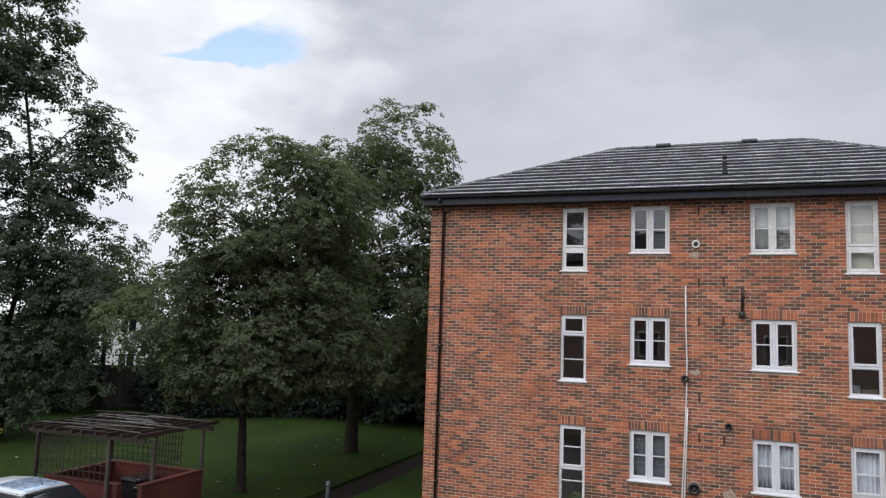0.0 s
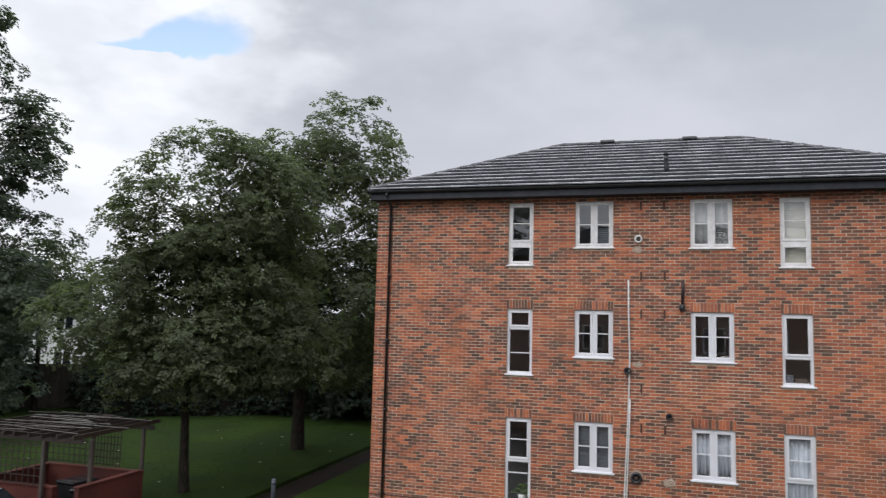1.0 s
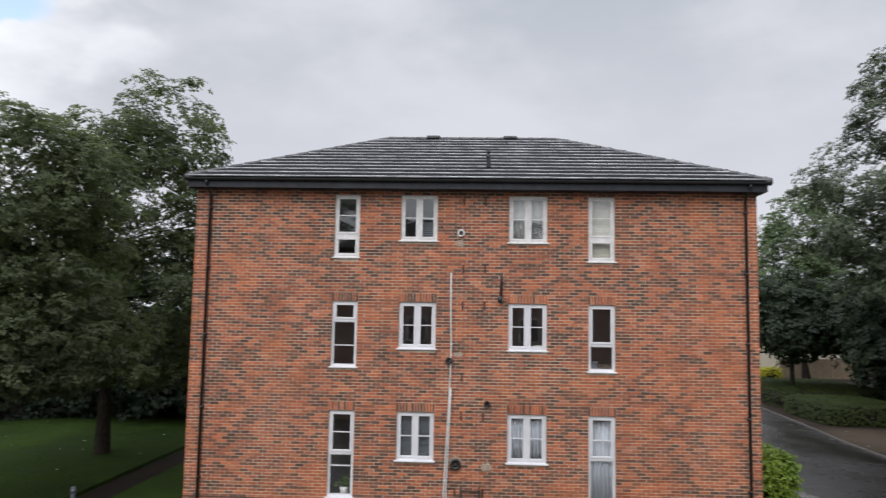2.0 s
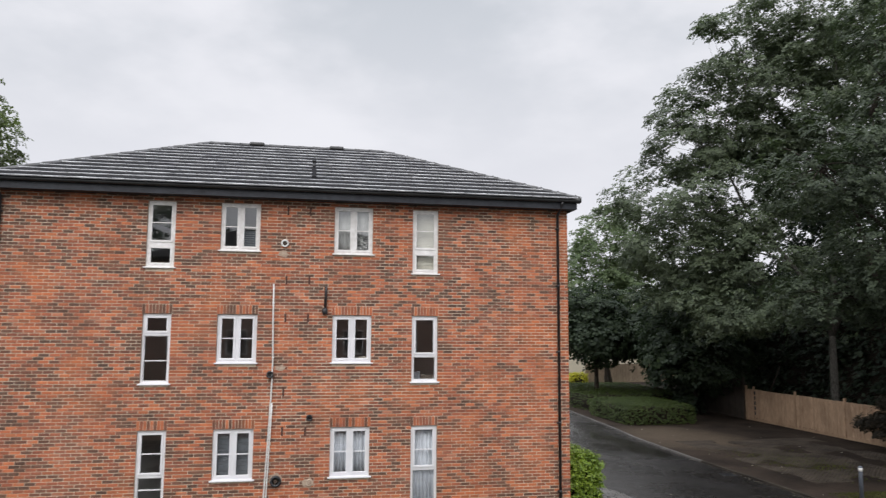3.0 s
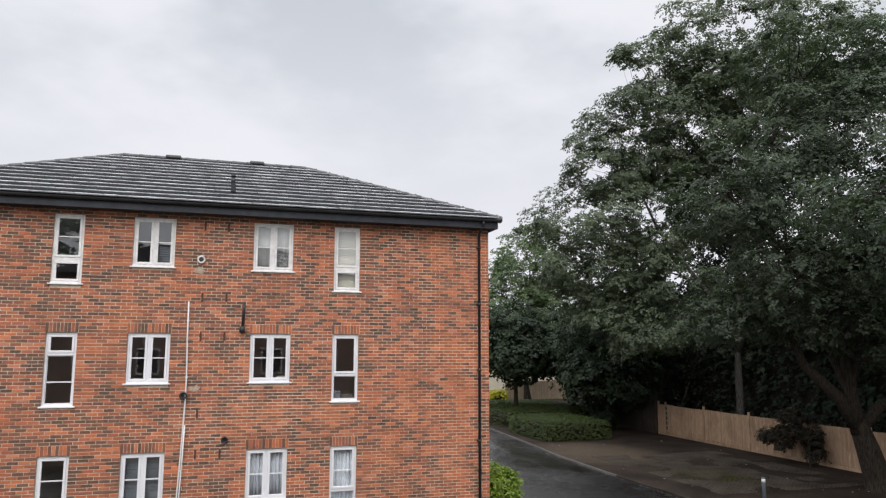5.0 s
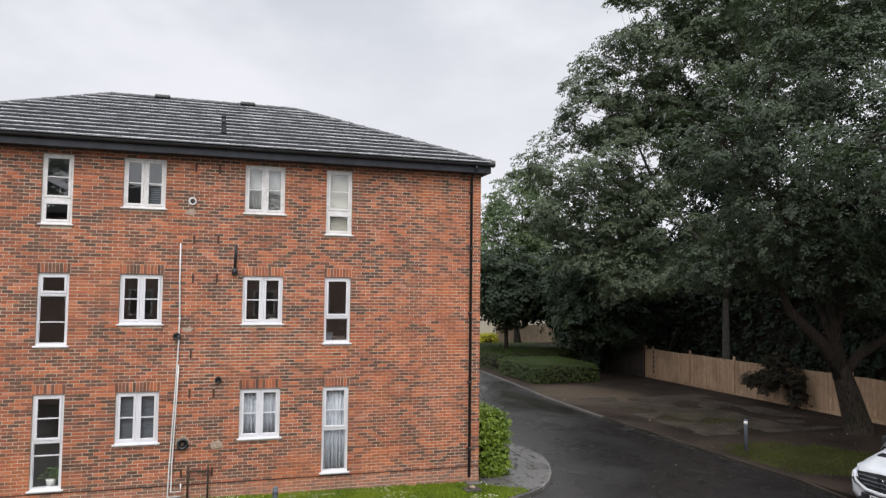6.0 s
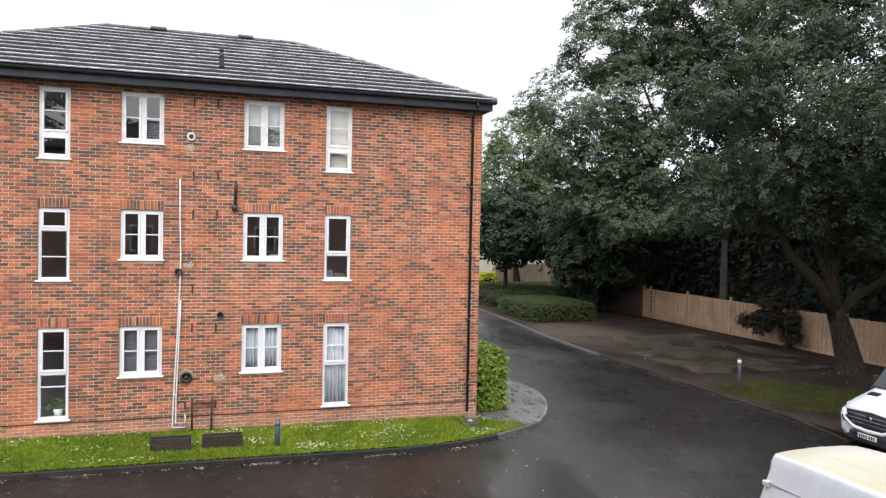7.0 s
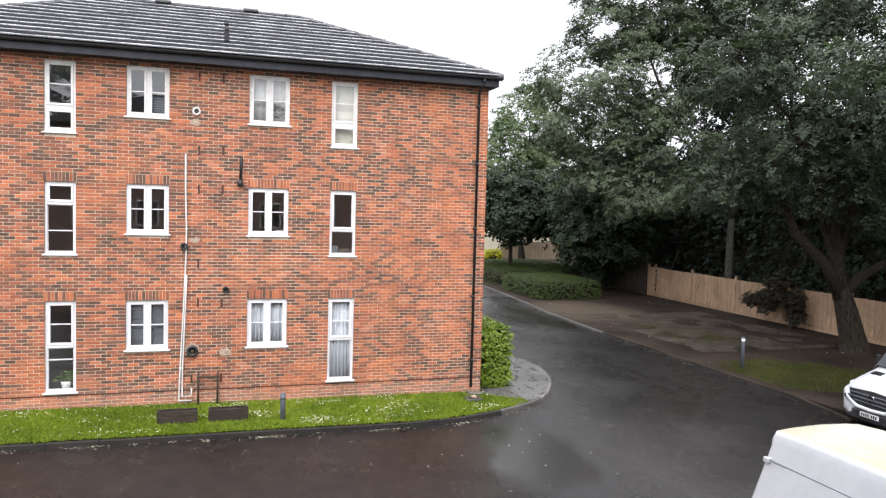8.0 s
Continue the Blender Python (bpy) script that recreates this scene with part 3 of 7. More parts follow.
front_line = [(-9.0, lawn_edge(-9.0))] + [(x, lawn_edge(x)) for x in (-5, -1, 3, 4.5, 6, 7, 8)] + KERB_ARC
kerb_run("front_kerb", front_line, 0.11, -0.25, 0.004, "dark wet concrete kerb round the front lawn")
kerb_run("verge_kerb", [(15.4, -4.2), (15.8, -2), (15.75, 9.5), (15.95, 14.9), (16.3, 17.5), (16.95, 25.5), (17.3, 29)], 0.12, -0.25, -0.028, "low worn concrete kerb along the verge")


# ---------------------------------------------------------------- apartment building
X0, X1, Y1, TOP = -7.0, 7.08, 7.8, 8.15
building = thing("apartment_building", 0, 0, 0, "three-storey red brick apartment block with a dark hipped tile roof", "building")

# left, right, bottom, top, pattern of each window
A, B, C, D = (-3.42, -2.78), (-1.735, -0.81), (0.985, 1.94), (2.955, 3.61)
WINDOWS = [
    (*A, 6.42, 8.01, "tall_low", "upvc_old"), (*B, 6.86, 8.02, "pair", "upvc_old"), (*C, 6.84, 8.02, "pair", "upvc_old"), (*D, 6.39, 8.01, "tall_low", "upvc_old"),
    (*A, 3.69, 5.32, "tall_top", "upvc"), (*B, 4.17, 5.32, "pair", "upvc"), (*C, 4.17, 5.32, "pair", "upvc"), (*D, 3.69, 5.32, "tall_plain", "upvc"),
    (*A, 0.53, 2.62, "door_like", "upvc"), (*B, 1.45, 2.62, "pair", "upvc"), (*C, 1.45, 2.62, "pair", "upvc"), (*D, 0.53, 2.62, "door_bar", "upvc"),
]
holes = [(w[0], w[1], w[2], w[3]) for w in WINDOWS]


def pierced_wall(bm, x0, x1, z0, z1, y0, y1, cut):
    """One connected wall slab along x with rectangular holes right through it."""
    xs = sorted({x0, x1, *(v for c in cut for v in c[:2])})
    zs = sorted({z0, z1, *(v for c in cut for v in c[2:])})
    grid = {}

    def at(i, j, y):
        if (i, j, y) not in grid:
            grid[i, j, y] = bm.verts.new((xs[i], y, zs[j]))
        return grid[i, j, y]

    def solid(i, j):
        if not (0 <= i < len(xs) - 1 and 0 <= j < len(zs) - 1):
            return False
        x, z = (xs[i] + xs[i + 1]) / 2, (zs[j] + zs[j + 1]) / 2
        return not any(c[0] < x < c[1] and c[2] < z < c[3] for c in cut)

    for i in range(len(xs) - 1):
        for j in range(len(zs) - 1):
            if not solid(i, j):
                continue
            bm.faces.new((at(i, j, y0), at(i + 1, j, y0), at(i + 1, j + 1, y0), at(i, j + 1, y0)))
            bm.faces.new((at(i, j, y1), at(i, j + 1, y1), at(i + 1, j + 1, y1), at(i + 1, j, y1)))
            for di, dj, a, b in ((-1, 0, (i, j), (i, j + 1)), (1, 0, (i + 1, j), (i + 1, j + 1)), (0, -1, (i, j), (i + 1, j)), (0, 1, (i, j + 1), (i + 1, j + 1))):
                if not solid(i + di, j + dj):
                    bm.faces.new((at(*a, y0), at(*b, y0), at(*b, y1), at(*a, y1)))


bm = bmesh.new()
pierced_wall(bm, X0 + 0.008, X1 - 0.008, -0.3, TOP, 0.008, 0.29, holes)
front_wall = part("front_wall", bm, [M["mortar"]], building, "red and brown brick wall with pale mortar joints")
bm = bmesh.new()
box(bm, X0, X0 + 0.28, 0.3, Y1, -0.3, TOP)
part("side_wall", bm, M["brick_far"], building)
bm = bmesh.new()
box(bm, X1 - 0.28, X1, 0.3, Y1, -0.3, TOP)
part("side_wall", bm, M["brick_far"], building)
bm = bmesh.new()
box(bm, X0 + 0.3, X1 - 0.3, Y1 - 0.28, Y1, -0.3, TOP)
part("back_wall", bm, M["brick_far"], building)
# floors and partitions inside keep the rooms apart
for z in (-0.1, 2.72, 5.42, 8.07):
    bm = bmesh.new()
    box(bm, X0 + 0.3, X1 - 0.3, 0.3, Y1 - 0.3, z - 0.12, z)
    part("floor_slab", bm, M["room"], building)
for x in (-2.3, 0.25, 2.45):
    for z in (-0.1, 2.72, 5.42):
        bm = bmesh.new()
        box(bm, x - 0.05, x + 0.05, 0.31, Y1 - 0.31, z + 0.003, z + 2.69)
        part("partition", bm, M["room"], building)
for z in (-0.1, 2.72, 5.42):
    bm = bmesh.new()
    box(bm, X0 + 0.31, X1 - 0.31, 4.2, 4.3, z + 0.003, z + 2.69)
    part("partition", bm, M["room"], building)


def bars(bm, x0, x1, z0, z1, y0, y1, w):
    """A rectangular frame of bars w wide."""
    box(bm, x0, x1, y0, y1, z0, z0 + w, 0.006)
    box(bm, x0, x1, y0, y1, z1 - w, z1, 0.006)
    box(bm, x0, x0 + w, y0 + 0.0015, y1 - 0.0015, z0 + w, z1 - w, 0.006)
    box(bm, x1 - w, x1, y0 + 0.0015, y1 - 0.0015, z0 + w, z1 - w, 0.006)


def make_window(x0, x1, z0, z1, pattern, paint, base, y=0.05, flip=False):
    win = new("window")
    win.parent = base
    win.location = (0, 0, 0)
    tagged(win, "white framed casement window set in the brick wall")
    bm = bmesh.new()
    bars(bm, x0 + 0.003, x1 - 0.003, z0 + 0.003, z1 - 0.003, y, y + 0.07, 0.048)
    h = z1 - z0
    panes = []
    if pattern == "pair":
        xm = (x0 + x1) / 2
        box(bm, xm - 0.03, xm + 0.03, y + 0.002, y + 0.068, z0 + 0.051, z1 - 0.051, 0.005)
        panes = [(x0 + 0.051, xm - 0.03, z0 + 0.051, z1 - 0.051, True, (0.5,)), (xm + 0.03, x1 - 0.051, z0 + 0.051, z1 - 0.051, True, (0.5,))]
    else:
        cut, upper_bar, lower_bar, upper_sash, lower_sash = {
            "tall_low": (0.345, (0.5,), (), True, True), "tall_top": (0.70, (), (0.45,), True, False), "tall_plain": (0.39, (), (), True, False),
            "door_like": (0.50, (0.5,), (0.72,), True, False), "door_bar": (0.50, (0.45,), (), True, False)}[pattern]
        zm = z0 + h * cut
        bar = 0.045 if pattern == "tall_low" else 0.03
        box(bm, x0 + 0.051, x1 - 0.051, y + 0.002, y + 0.068, zm - bar, zm + bar, 0.005)
        panes = [(x0 + 0.051, x1 - 0.051, zm + bar, z1 - 0.051, upper_sash, upper_bar), (x0 + 0.051, x1 - 0.051, z0 + 0.051, zm - bar, lower_sash, lower_bar)]
    part("frame", bm, M[paint], win)
    for a, b, c, d, sash, cuts in panes:
        w = 0.052 if sash else 0.016
        bm = bmesh.new()
        bars(bm, a + 0.002, b - 0.002, c + 0.002, d - 0.002, y - (0.012 if sash else -0.02), y + 0.05, w)
        for f in cuts:
            zb = c + (d - c) * f
            box(bm, a + w, b - w, y + 0.003, y + 0.043, zb - 0.012, zb + 0.012)
        part("sash", bm, M[paint], win)
        bm = bmesh.new()
        box(bm, a + w - 0.006, b - w + 0.006, y + 0.020, y + 0.026, c + w - 0.006, d - w + 0.006)
        pane = part("pane", bm, M["glass"], win)
        pane.visible_shadow = False
    bm = bmesh.new()
    box(bm, x0 - 0.045, x1 + 0.045, -0.055, y + 0.02, z0 - 0.034, z0 + 0.001, 0.008)
    box(bm, x0 + 0.004, x1 - 0.004, -0.02, y + 0.01, z0 + 0.0015, z0 + 0.012)
    part("sill", bm, M[paint], win)
    return win


for w in WINDOWS:
    make_window(*w, building)

# bricks: stretcher bond, with soldier courses over the two lower rows of windows
CH = 2.7 / 35
BL, BH, JOINT = 3 * CH - 0.0125, CH - 0.0125, 0.0125
brick_boxes = []


def free_runs(xa, xb, z):
    """The stretches of the course at height z that no opening or soldier course takes."""
    cuts = []
    for l, r, b, t in holes:
        if b - 0.04 < z + BH and z < t - 0.004:
            cuts.append((l, r))
        elif t < 8 and t - 0.01 < z + BH / 2 < t + 3 * CH - 0.01:
            cuts.append((l - 0.022, r + 0.022))
    cuts.sort()
    out, at = [], xa
    for l, r in cuts:
        if l > at:
            out.append((at, l))
        at = max(at, r)
    if at < xb:
        out.append((at, xb))
    return out


course = 0
z = 2.62 - 36 * CH
while z < TOP - 0.02:
    shift = (course % 2) * (BL + JOINT) / 2
    for a, b in free_runs(X0, X1, z):
        k = math.floor((a - X0 - shift) / (BL + JOINT))
        run = []
        while True:
            l = X0 + shift + k * (BL + JOINT)
            if l >= b:
                break
            l0, r0 = max(l, a), min(l + BL, b)
            if r0 - l0 > 0.004:
                run.append([l0, r0])
            k += 1
        # no slivers beside the openings: the neighbour is cut longer instead
        if len(run) > 1 and run[0][1] - run[0][0] < 0.07:
            run[1][0] = run.pop(0)[0]
        if len(run) > 1 and run[-1][1] - run[-1][0] < 0.07:
            run[-2][1] = run.pop()[1]
        if run:
            run[0][0], run[-1][1] = a, b
        brick_boxes += [(l0, r0, z, z + BH, random.uniform(-0.0025, 0.0025)) for l0, r0 in run]
    z += CH
    course += 1
for l, r, b, t in holes:
    if t < 8:
        n = round((r - l + 0.04) / CH)
        for i in range(n):
            x = l - 0.02 + (r - l + 0.04) * i / n
            brick_boxes.append((x + 0.003, x + (r - l + 0.04) / n - 0.007, t + 0.002, t + 3 * CH - 0.0125, random.uniform(-0.003, 0.001)))

# front faces of a brick, slightly chamfered
def brick_geometry(w, h, y):
    c = 0.004
    v = [(0, 0.02, 0), (w, 0.02, 0), (w, 0.02, h), (0, 0.02, h), (0, y + c, 0), (w, y + c, 0), (w, y + c, h), (0, y + c, h), (c, y, c), (w - c, y, c), (w - c, y, h - c), (c, y, h - c)]
    f = [(8, 9, 10, 11), (4, 5, 9, 8), (5, 6, 10, 9), (6, 7, 11, 10), (7, 4, 8, 11), (0, 1, 5, 4), (1, 2, 6, 5), (2, 3, 7, 6), (3, 0, 4, 7)]
    return v, f


# ---------------------------------------------------------------- roof
EX0, EX1, EY0, EY1, EZ = -7.14, 7.28, -0.42, 8.22, 8.40
RX, RY, RZ = 2.56, 3.9, 10.44
bm = bmesh.new()
e = [bm.verts.new(p) for p in ((EX0, EY0, EZ), (EX1, EY0, EZ), (EX1, EY1, EZ), (EX0, EY1, EZ))]
r = [bm.verts.new(p) for p in ((-RX, RY, RZ), (RX, RY, RZ))]
for f in ((e[0], e[1], r[1], r[0]), (e[1], e[2], r[1]), (e[2], e[3], r[0], r[1]), (e[3], e[0], r[0])):
    bm.faces.new(f)
bm.faces.new(e[::-1])
roof = part("roof", bm, M["tile"], building, "dark concrete tile hipped roof, wet and weathered")
tile_specs = []
slope = Vector((0, RY - EY0, RZ - EZ))
SL = slope.length
slope.normalize()
lift = Vector((0, -slope.z, slope.y))
rows_n = 13
for i in range(rows_n):
    s0, s1 = SL * i / rows_n, SL * (i + 1) / rows_n
    fl = lambda s: EX0 + (-RX - EX0) * s / SL  # noqa: E731
    fr = lambda s: EX1 + (RX - EX1) * s / SL  # noqa: E731
    x = EX0 - (0.15 if i % 2 else 0.0)
    while x < EX1:
        a, b = max(x, fl(s0)), min(x + 0.292, fr(s0))
        a1, b1 = max(x, fl(s1)), min(x + 0.292, fr(s1))
        if b - a > 0.04:
            tile_specs.append((i, a, b, max(a1, a) if b1 > a1 else b - 0.01, max(b1, a + 0.01) if b1 > a1 else b, s0, s1))
        x += 0.298


def tile_geometry(spec):
    i, a, b, a1, b1, s0, s1 = spec
    base = Vector((0, EY0, EZ))
    j = random.uniform(-0.003, 0.004)
    def at(x, s, h):
        return tuple(base + Vector((x, 0, 0)) + slope * s + lift * h)
    low, nose, high = 0.002, 0.038 + j, 0.008
    v = [at(a, s0 - 0.035, low), at(b, s0 - 0.035, low), at(a, s0 - 0.04, nose * 0.8), at(b, s0 - 0.04, nose * 0.8), at(a, s0 - 0.026, nose), at(b, s0 - 0.026, nose), at(a1, s1 - 0.03, high), at(b1, s1 - 0.03, high), at(a1, s1, 0.0), at(b1, s1, 0.0)]
    f = [(0, 1, 3, 2), (2, 3, 5, 4), (4, 5, 7, 6), (0, 2, 4, 6, 8), (1, 9, 7, 5, 3), (6, 7, 9, 8)]
    return v, f


def joined_mesh(name, shapes, material, marks=()):
    verts, faces, idx = [], [], []
    for v, f in shapes:
        n = len(verts)
        verts += v
        faces += [tuple(k + n for k in q) for q in f]
        idx += [1 if k in marks else 0 for k in range(len(f))]
    me = raw_mesh(name, verts, faces, material)
    if marks:
        me.polygons.foreach_set("material_index", idx)
    return new(name, me)


# ridge and hip capping
for a, b in (((-RX, RY, RZ), (RX, RY, RZ)), ((EX0, EY0, EZ), (-RX, RY, RZ)), ((EX1, EY0, EZ), (RX, RY, RZ))):
    a, b = Vector(a), Vector(b)
    n = round((b - a).length / 0.42)
    for i in range(n):
        bm = bmesh.new()
        p, q = a.lerp(b, i / n), a.lerp(b, (i + 1.06) / n)
        tube(bm, [p + Vector((0, 0, -0.045)), q + Vector((0, 0, -0.055))], [0.10, 0.096], 10)
        part("ridge_tile", bm, M["ridge"], roof, smooth=True)
for x in (-1.2, 1.15):
    bm = bmesh.new()
    box(bm, x - 0.21, x + 0.21, RY - 0.15, RY + 0.15, RZ - 0.02, RZ + 0.07, 0.03)
    part("ridge_vent", bm, M["ridge"], roof, "raised ridge ventilator tile")
bm = bmesh.new()
tube(bm, [(0.46, 1.45, 9.25), (0.46, 1.45, 9.45)], 0.05, 12)
tube(bm, [(0.46, 1.45, 9.455), (0.46, 1.45, 9.50)], [0.066, 0.06], 12)
part("vent_pipe", bm, M["black"], roof, "black soil vent pipe through the tiles")

# lead strip running down the slope from the pipe
bm = bmesh.new()
fa, fb = Vector((0.40, EY0, EZ)) + slope * 0.95 + lift * 0.046, Vector((0.40, EY0, EZ)) + slope * 2.0 + lift * 0.046
q = [fa, fa + Vector((0.12, 0, 0)), fb + Vector((0.12, 0, 0)), fb]
f1 = [bm.verts.new(v) for v in q]
f2 = [bm.verts.new(v - lift * 0.04) for v in q]
bm.faces.new(f1)
for i in range(4):
    bm.faces.new((f1[i], f1[(i + 1) % 4], f2[(i + 1) % 4], f2[i]))
part("lead_flashing", bm, M["tile"], roof, "dark lead strip below the vent pipe")
bm = bmesh.new()
box(bm, EX0 + 0.06, EX1 - 0.06, EY0 + 0.055, EY0 + 0.08, 8.12, EZ - 0.005)
part("fascia", bm, M["fascia"], building, "black painted fascia board")
bm = bmesh.new()
box(bm, EX0 + 0.06, EX1 - 0.06, EY0 + 0.081, 0.0, 8.125, 8.14)
part("soffit", bm, M["fascia"], building)
for x in (EX0 + 0.06, EX1 - 0.085):
    bm = bmesh.new()
    box(bm, x, x + 0.025, EY0 + 0.081, EY1 - 0.06, 8.12, EZ - 0.005)
    part("fascia", bm, M["fascia"], building)
bm = bmesh.new()
prof = [(0.062 * math.cos(radians(a)), 0.062 * math.sin(radians(a))) for a in range(180, 361, 20)]
prof += [(x * 0.88, z * 0.88) for x, z in prof[::-1]]
ra = [bm.verts.new((EX0 - 0.02, EY0 - 0.012 + y, 8.345 + z)) for y, z in prof]
rb = [bm.verts.new((EX1 + 0.02, EY0 - 0.012 + y, 8.345 + z)) for y, z in prof]
for i in range(len(prof)):
    bm.faces.new((ra[i], ra[(i + 1) % len(prof)], rb[(i + 1) % len(prof)], rb[i]))
bm.faces.new(ra)
bm.faces.new(rb[::-1])
part("gutter", bm, M["black"], building, "black half-round plastic gutter")


def downpipe(x):
    bm = bmesh.new()
    tube(bm, [(x, EY0 - 0.01, 8.29), (x, EY0 - 0.01, 8.22), (x, -0.06, 7.98), (x, -0.06, 0.2)], 0.036, 10)
    dp = part("downpipe", bm, M["black"], building, "black plastic rainwater downpipe")
    for z in (7.6, 6.1, 4.4, 2.6, 0.9):
        bm = bmesh.new()
        tube(bm, [(x, -0.06, z), (x, -0.06, z + 0.06)], 0.044, 10)
        box(bm, x - 0.06, x + 0.06, -0.03, -0.001, z + 0.01, z + 0.05)
        part("pipe_clip", bm, M["black"], dp)


downpipe(-6.62)
downpipe(6.79)

# ---------------------------------------------------------------- trees and shrubs
def kite_mesh(name, v, n, material):
    """n four-cornered leaves of two triangles each."""
    me = bpy.data.meshes.new(name)
    me.vertices.add(4 * n)
    me.vertices.foreach_set("co", v.astype(np.float32).ravel())
    b = np.arange(n)[:, None] * 4
    tri = np.concatenate([b + np.array([[0, 1, 2]]), b + np.array([[0, 2, 3]])], 1).ravel()
    me.loops.add(6 * n)
    me.loops.foreach_set("vertex_index", tri.astype(np.int32))
    me.polygons.add(2 * n)
    me.polygons.foreach_set("loop_start", (np.arange(2 * n) * 3).astype(np.int32))
    me.update(calc_edges=True)
    me.validate()
    me.materials.append(material)
    return new(name, me)


def leaves_mesh(name, centres, outs, per, spread, size, material, rng, flat=0.65, droop=0.35, half=0.36):
    """Folded leaves, two triangles each, scattered round clump centres."""
    n = len(centres) * per
    c = np.repeat(centres, per, 0)
    o = np.repeat(outs, per, 0)
    # each clump is a shallow dome of foliage, thin underneath
    off = rng.normal(0, 1, (n, 3))
    off *= (rng.random(n) ** 0.42 / np.linalg.norm(off, axis=1))[:, None] * 0.95
    off *= np.array([1, 1, flat * 0.6])
    off[:, 2] -= flat * 0.7 * (off[:, :2] ** 2).sum(1)
    off += o * rng.uniform(-0.25, 0.25, n)[:, None]
    off *= np.repeat(spread, per)[:, None]
    p = c + off
    nrm = o * 0.55 + rng.normal(0, 0.34, (n, 3)) + np.array([0, 0, 0.75])
    nrm /= np.linalg.norm(nrm, axis=1)[:, None]
    axis = rng.normal(0, 1, (n, 3)) + o * 0.4 + np.array([0, 0, -droop])
    axis -= nrm * (axis * nrm).sum(1)[:, None]
    axis /= np.linalg.norm(axis, axis=1)[:, None] + 1e-9
    side = np.cross(nrm, axis)
    s = (size * rng.uniform(0.65, 1.25, n))[:, None]
    v = np.stack([p - axis * s * 0.5, p + side * s * half + nrm * s * 0.10 + axis * s * 0.05, p + axis * s * 0.55, p - side * s * half + nrm * s * 0.10 + axis * s * 0.05], 1).reshape(-1, 3)
    return kite_mesh(name, v, n, material)


def sprays_mesh(name, centres, outs, per, spread, size, material, rng):
    """A crown: every bough carries a dome of sprigs, each sprig a rosette of seven drooping leaves."""
    k = 7
    m = max(1, per // k)
    n = len(centres) * m
    c, o = np.repeat(centres, m, 0), np.repeat(outs, m, 0)
    r = np.repeat(spread, m)
    v = rng.normal(0, 1, (n, 3)) + o * 0.5 + np.array([0, 0, 0.5])
    v /= np.linalg.norm(v, axis=1)[:, None]
    p = c + v * (r * (0.45 + 0.62 * rng.random(n) ** 0.6))[:, None] * np.array([1.05, 1.05, 0.62])
    ax = v * 0.5 + o * 0.35 + np.array([0, 0, 0.65]) + rng.normal(0, 0.28, (n, 3))
    ax /= np.linalg.norm(ax, axis=1)[:, None]
    e1 = np.cross(ax, rng.normal(0, 1, (n, 3)))
    e1 /= np.linalg.norm(e1, axis=1)[:, None] + 1e-9
    e2 = np.cross(ax, e1)
    p, ax, e1, e2 = (np.repeat(q, k, 0) for q in (p, ax, e1, e2))
    n *= k
    phi = (np.tile(np.arange(k), n // k) + rng.uniform(-0.35, 0.35, n)) * (2 * math.pi / k)
    lie = np.cos(phi)[:, None] * e1 + np.sin(phi)[:, None] * e2 + ax * rng.uniform(-0.35, 0.35, n)[:, None] + np.array([0, 0, -0.22])
    lie /= np.linalg.norm(lie, axis=1)[:, None]
    nrm = ax + rng.normal(0, 0.22, (n, 3))
    nrm -= lie * (nrm * lie).sum(1)[:, None]
    nrm /= np.linalg.norm(nrm, axis=1)[:, None] + 1e-9
    side = np.cross(nrm, lie)
    s = (size * rng.uniform(0.7, 1.25, n))[:, None]
    base = p + lie * s * rng.uniform(0.05, 0.5, n)[:, None]
    co = np.stack([base, base + lie * s * 0.45 + side * s * 0.35 + nrm * s * 0.08, base + lie * s - nrm * s * 0.10, base + lie * s * 0.45 - side * s * 0.35 + nrm * s * 0.08], 1).reshape(-1, 3)
    return kite_mesh(name, co, n, material)


def limb_points(a, b, bend, rng, n=5):
    a, b = Vector(a), Vector(b)
    mid = Vector(rng.normal(0, 1, 3)) * bend
    return [a.lerp(b, f) + mid * math.sin(math.pi * f) + Vector((0, 0, bend * 0.6 * math.sin(math.pi * f))) for f in (i / n for i in range(n + 1))]


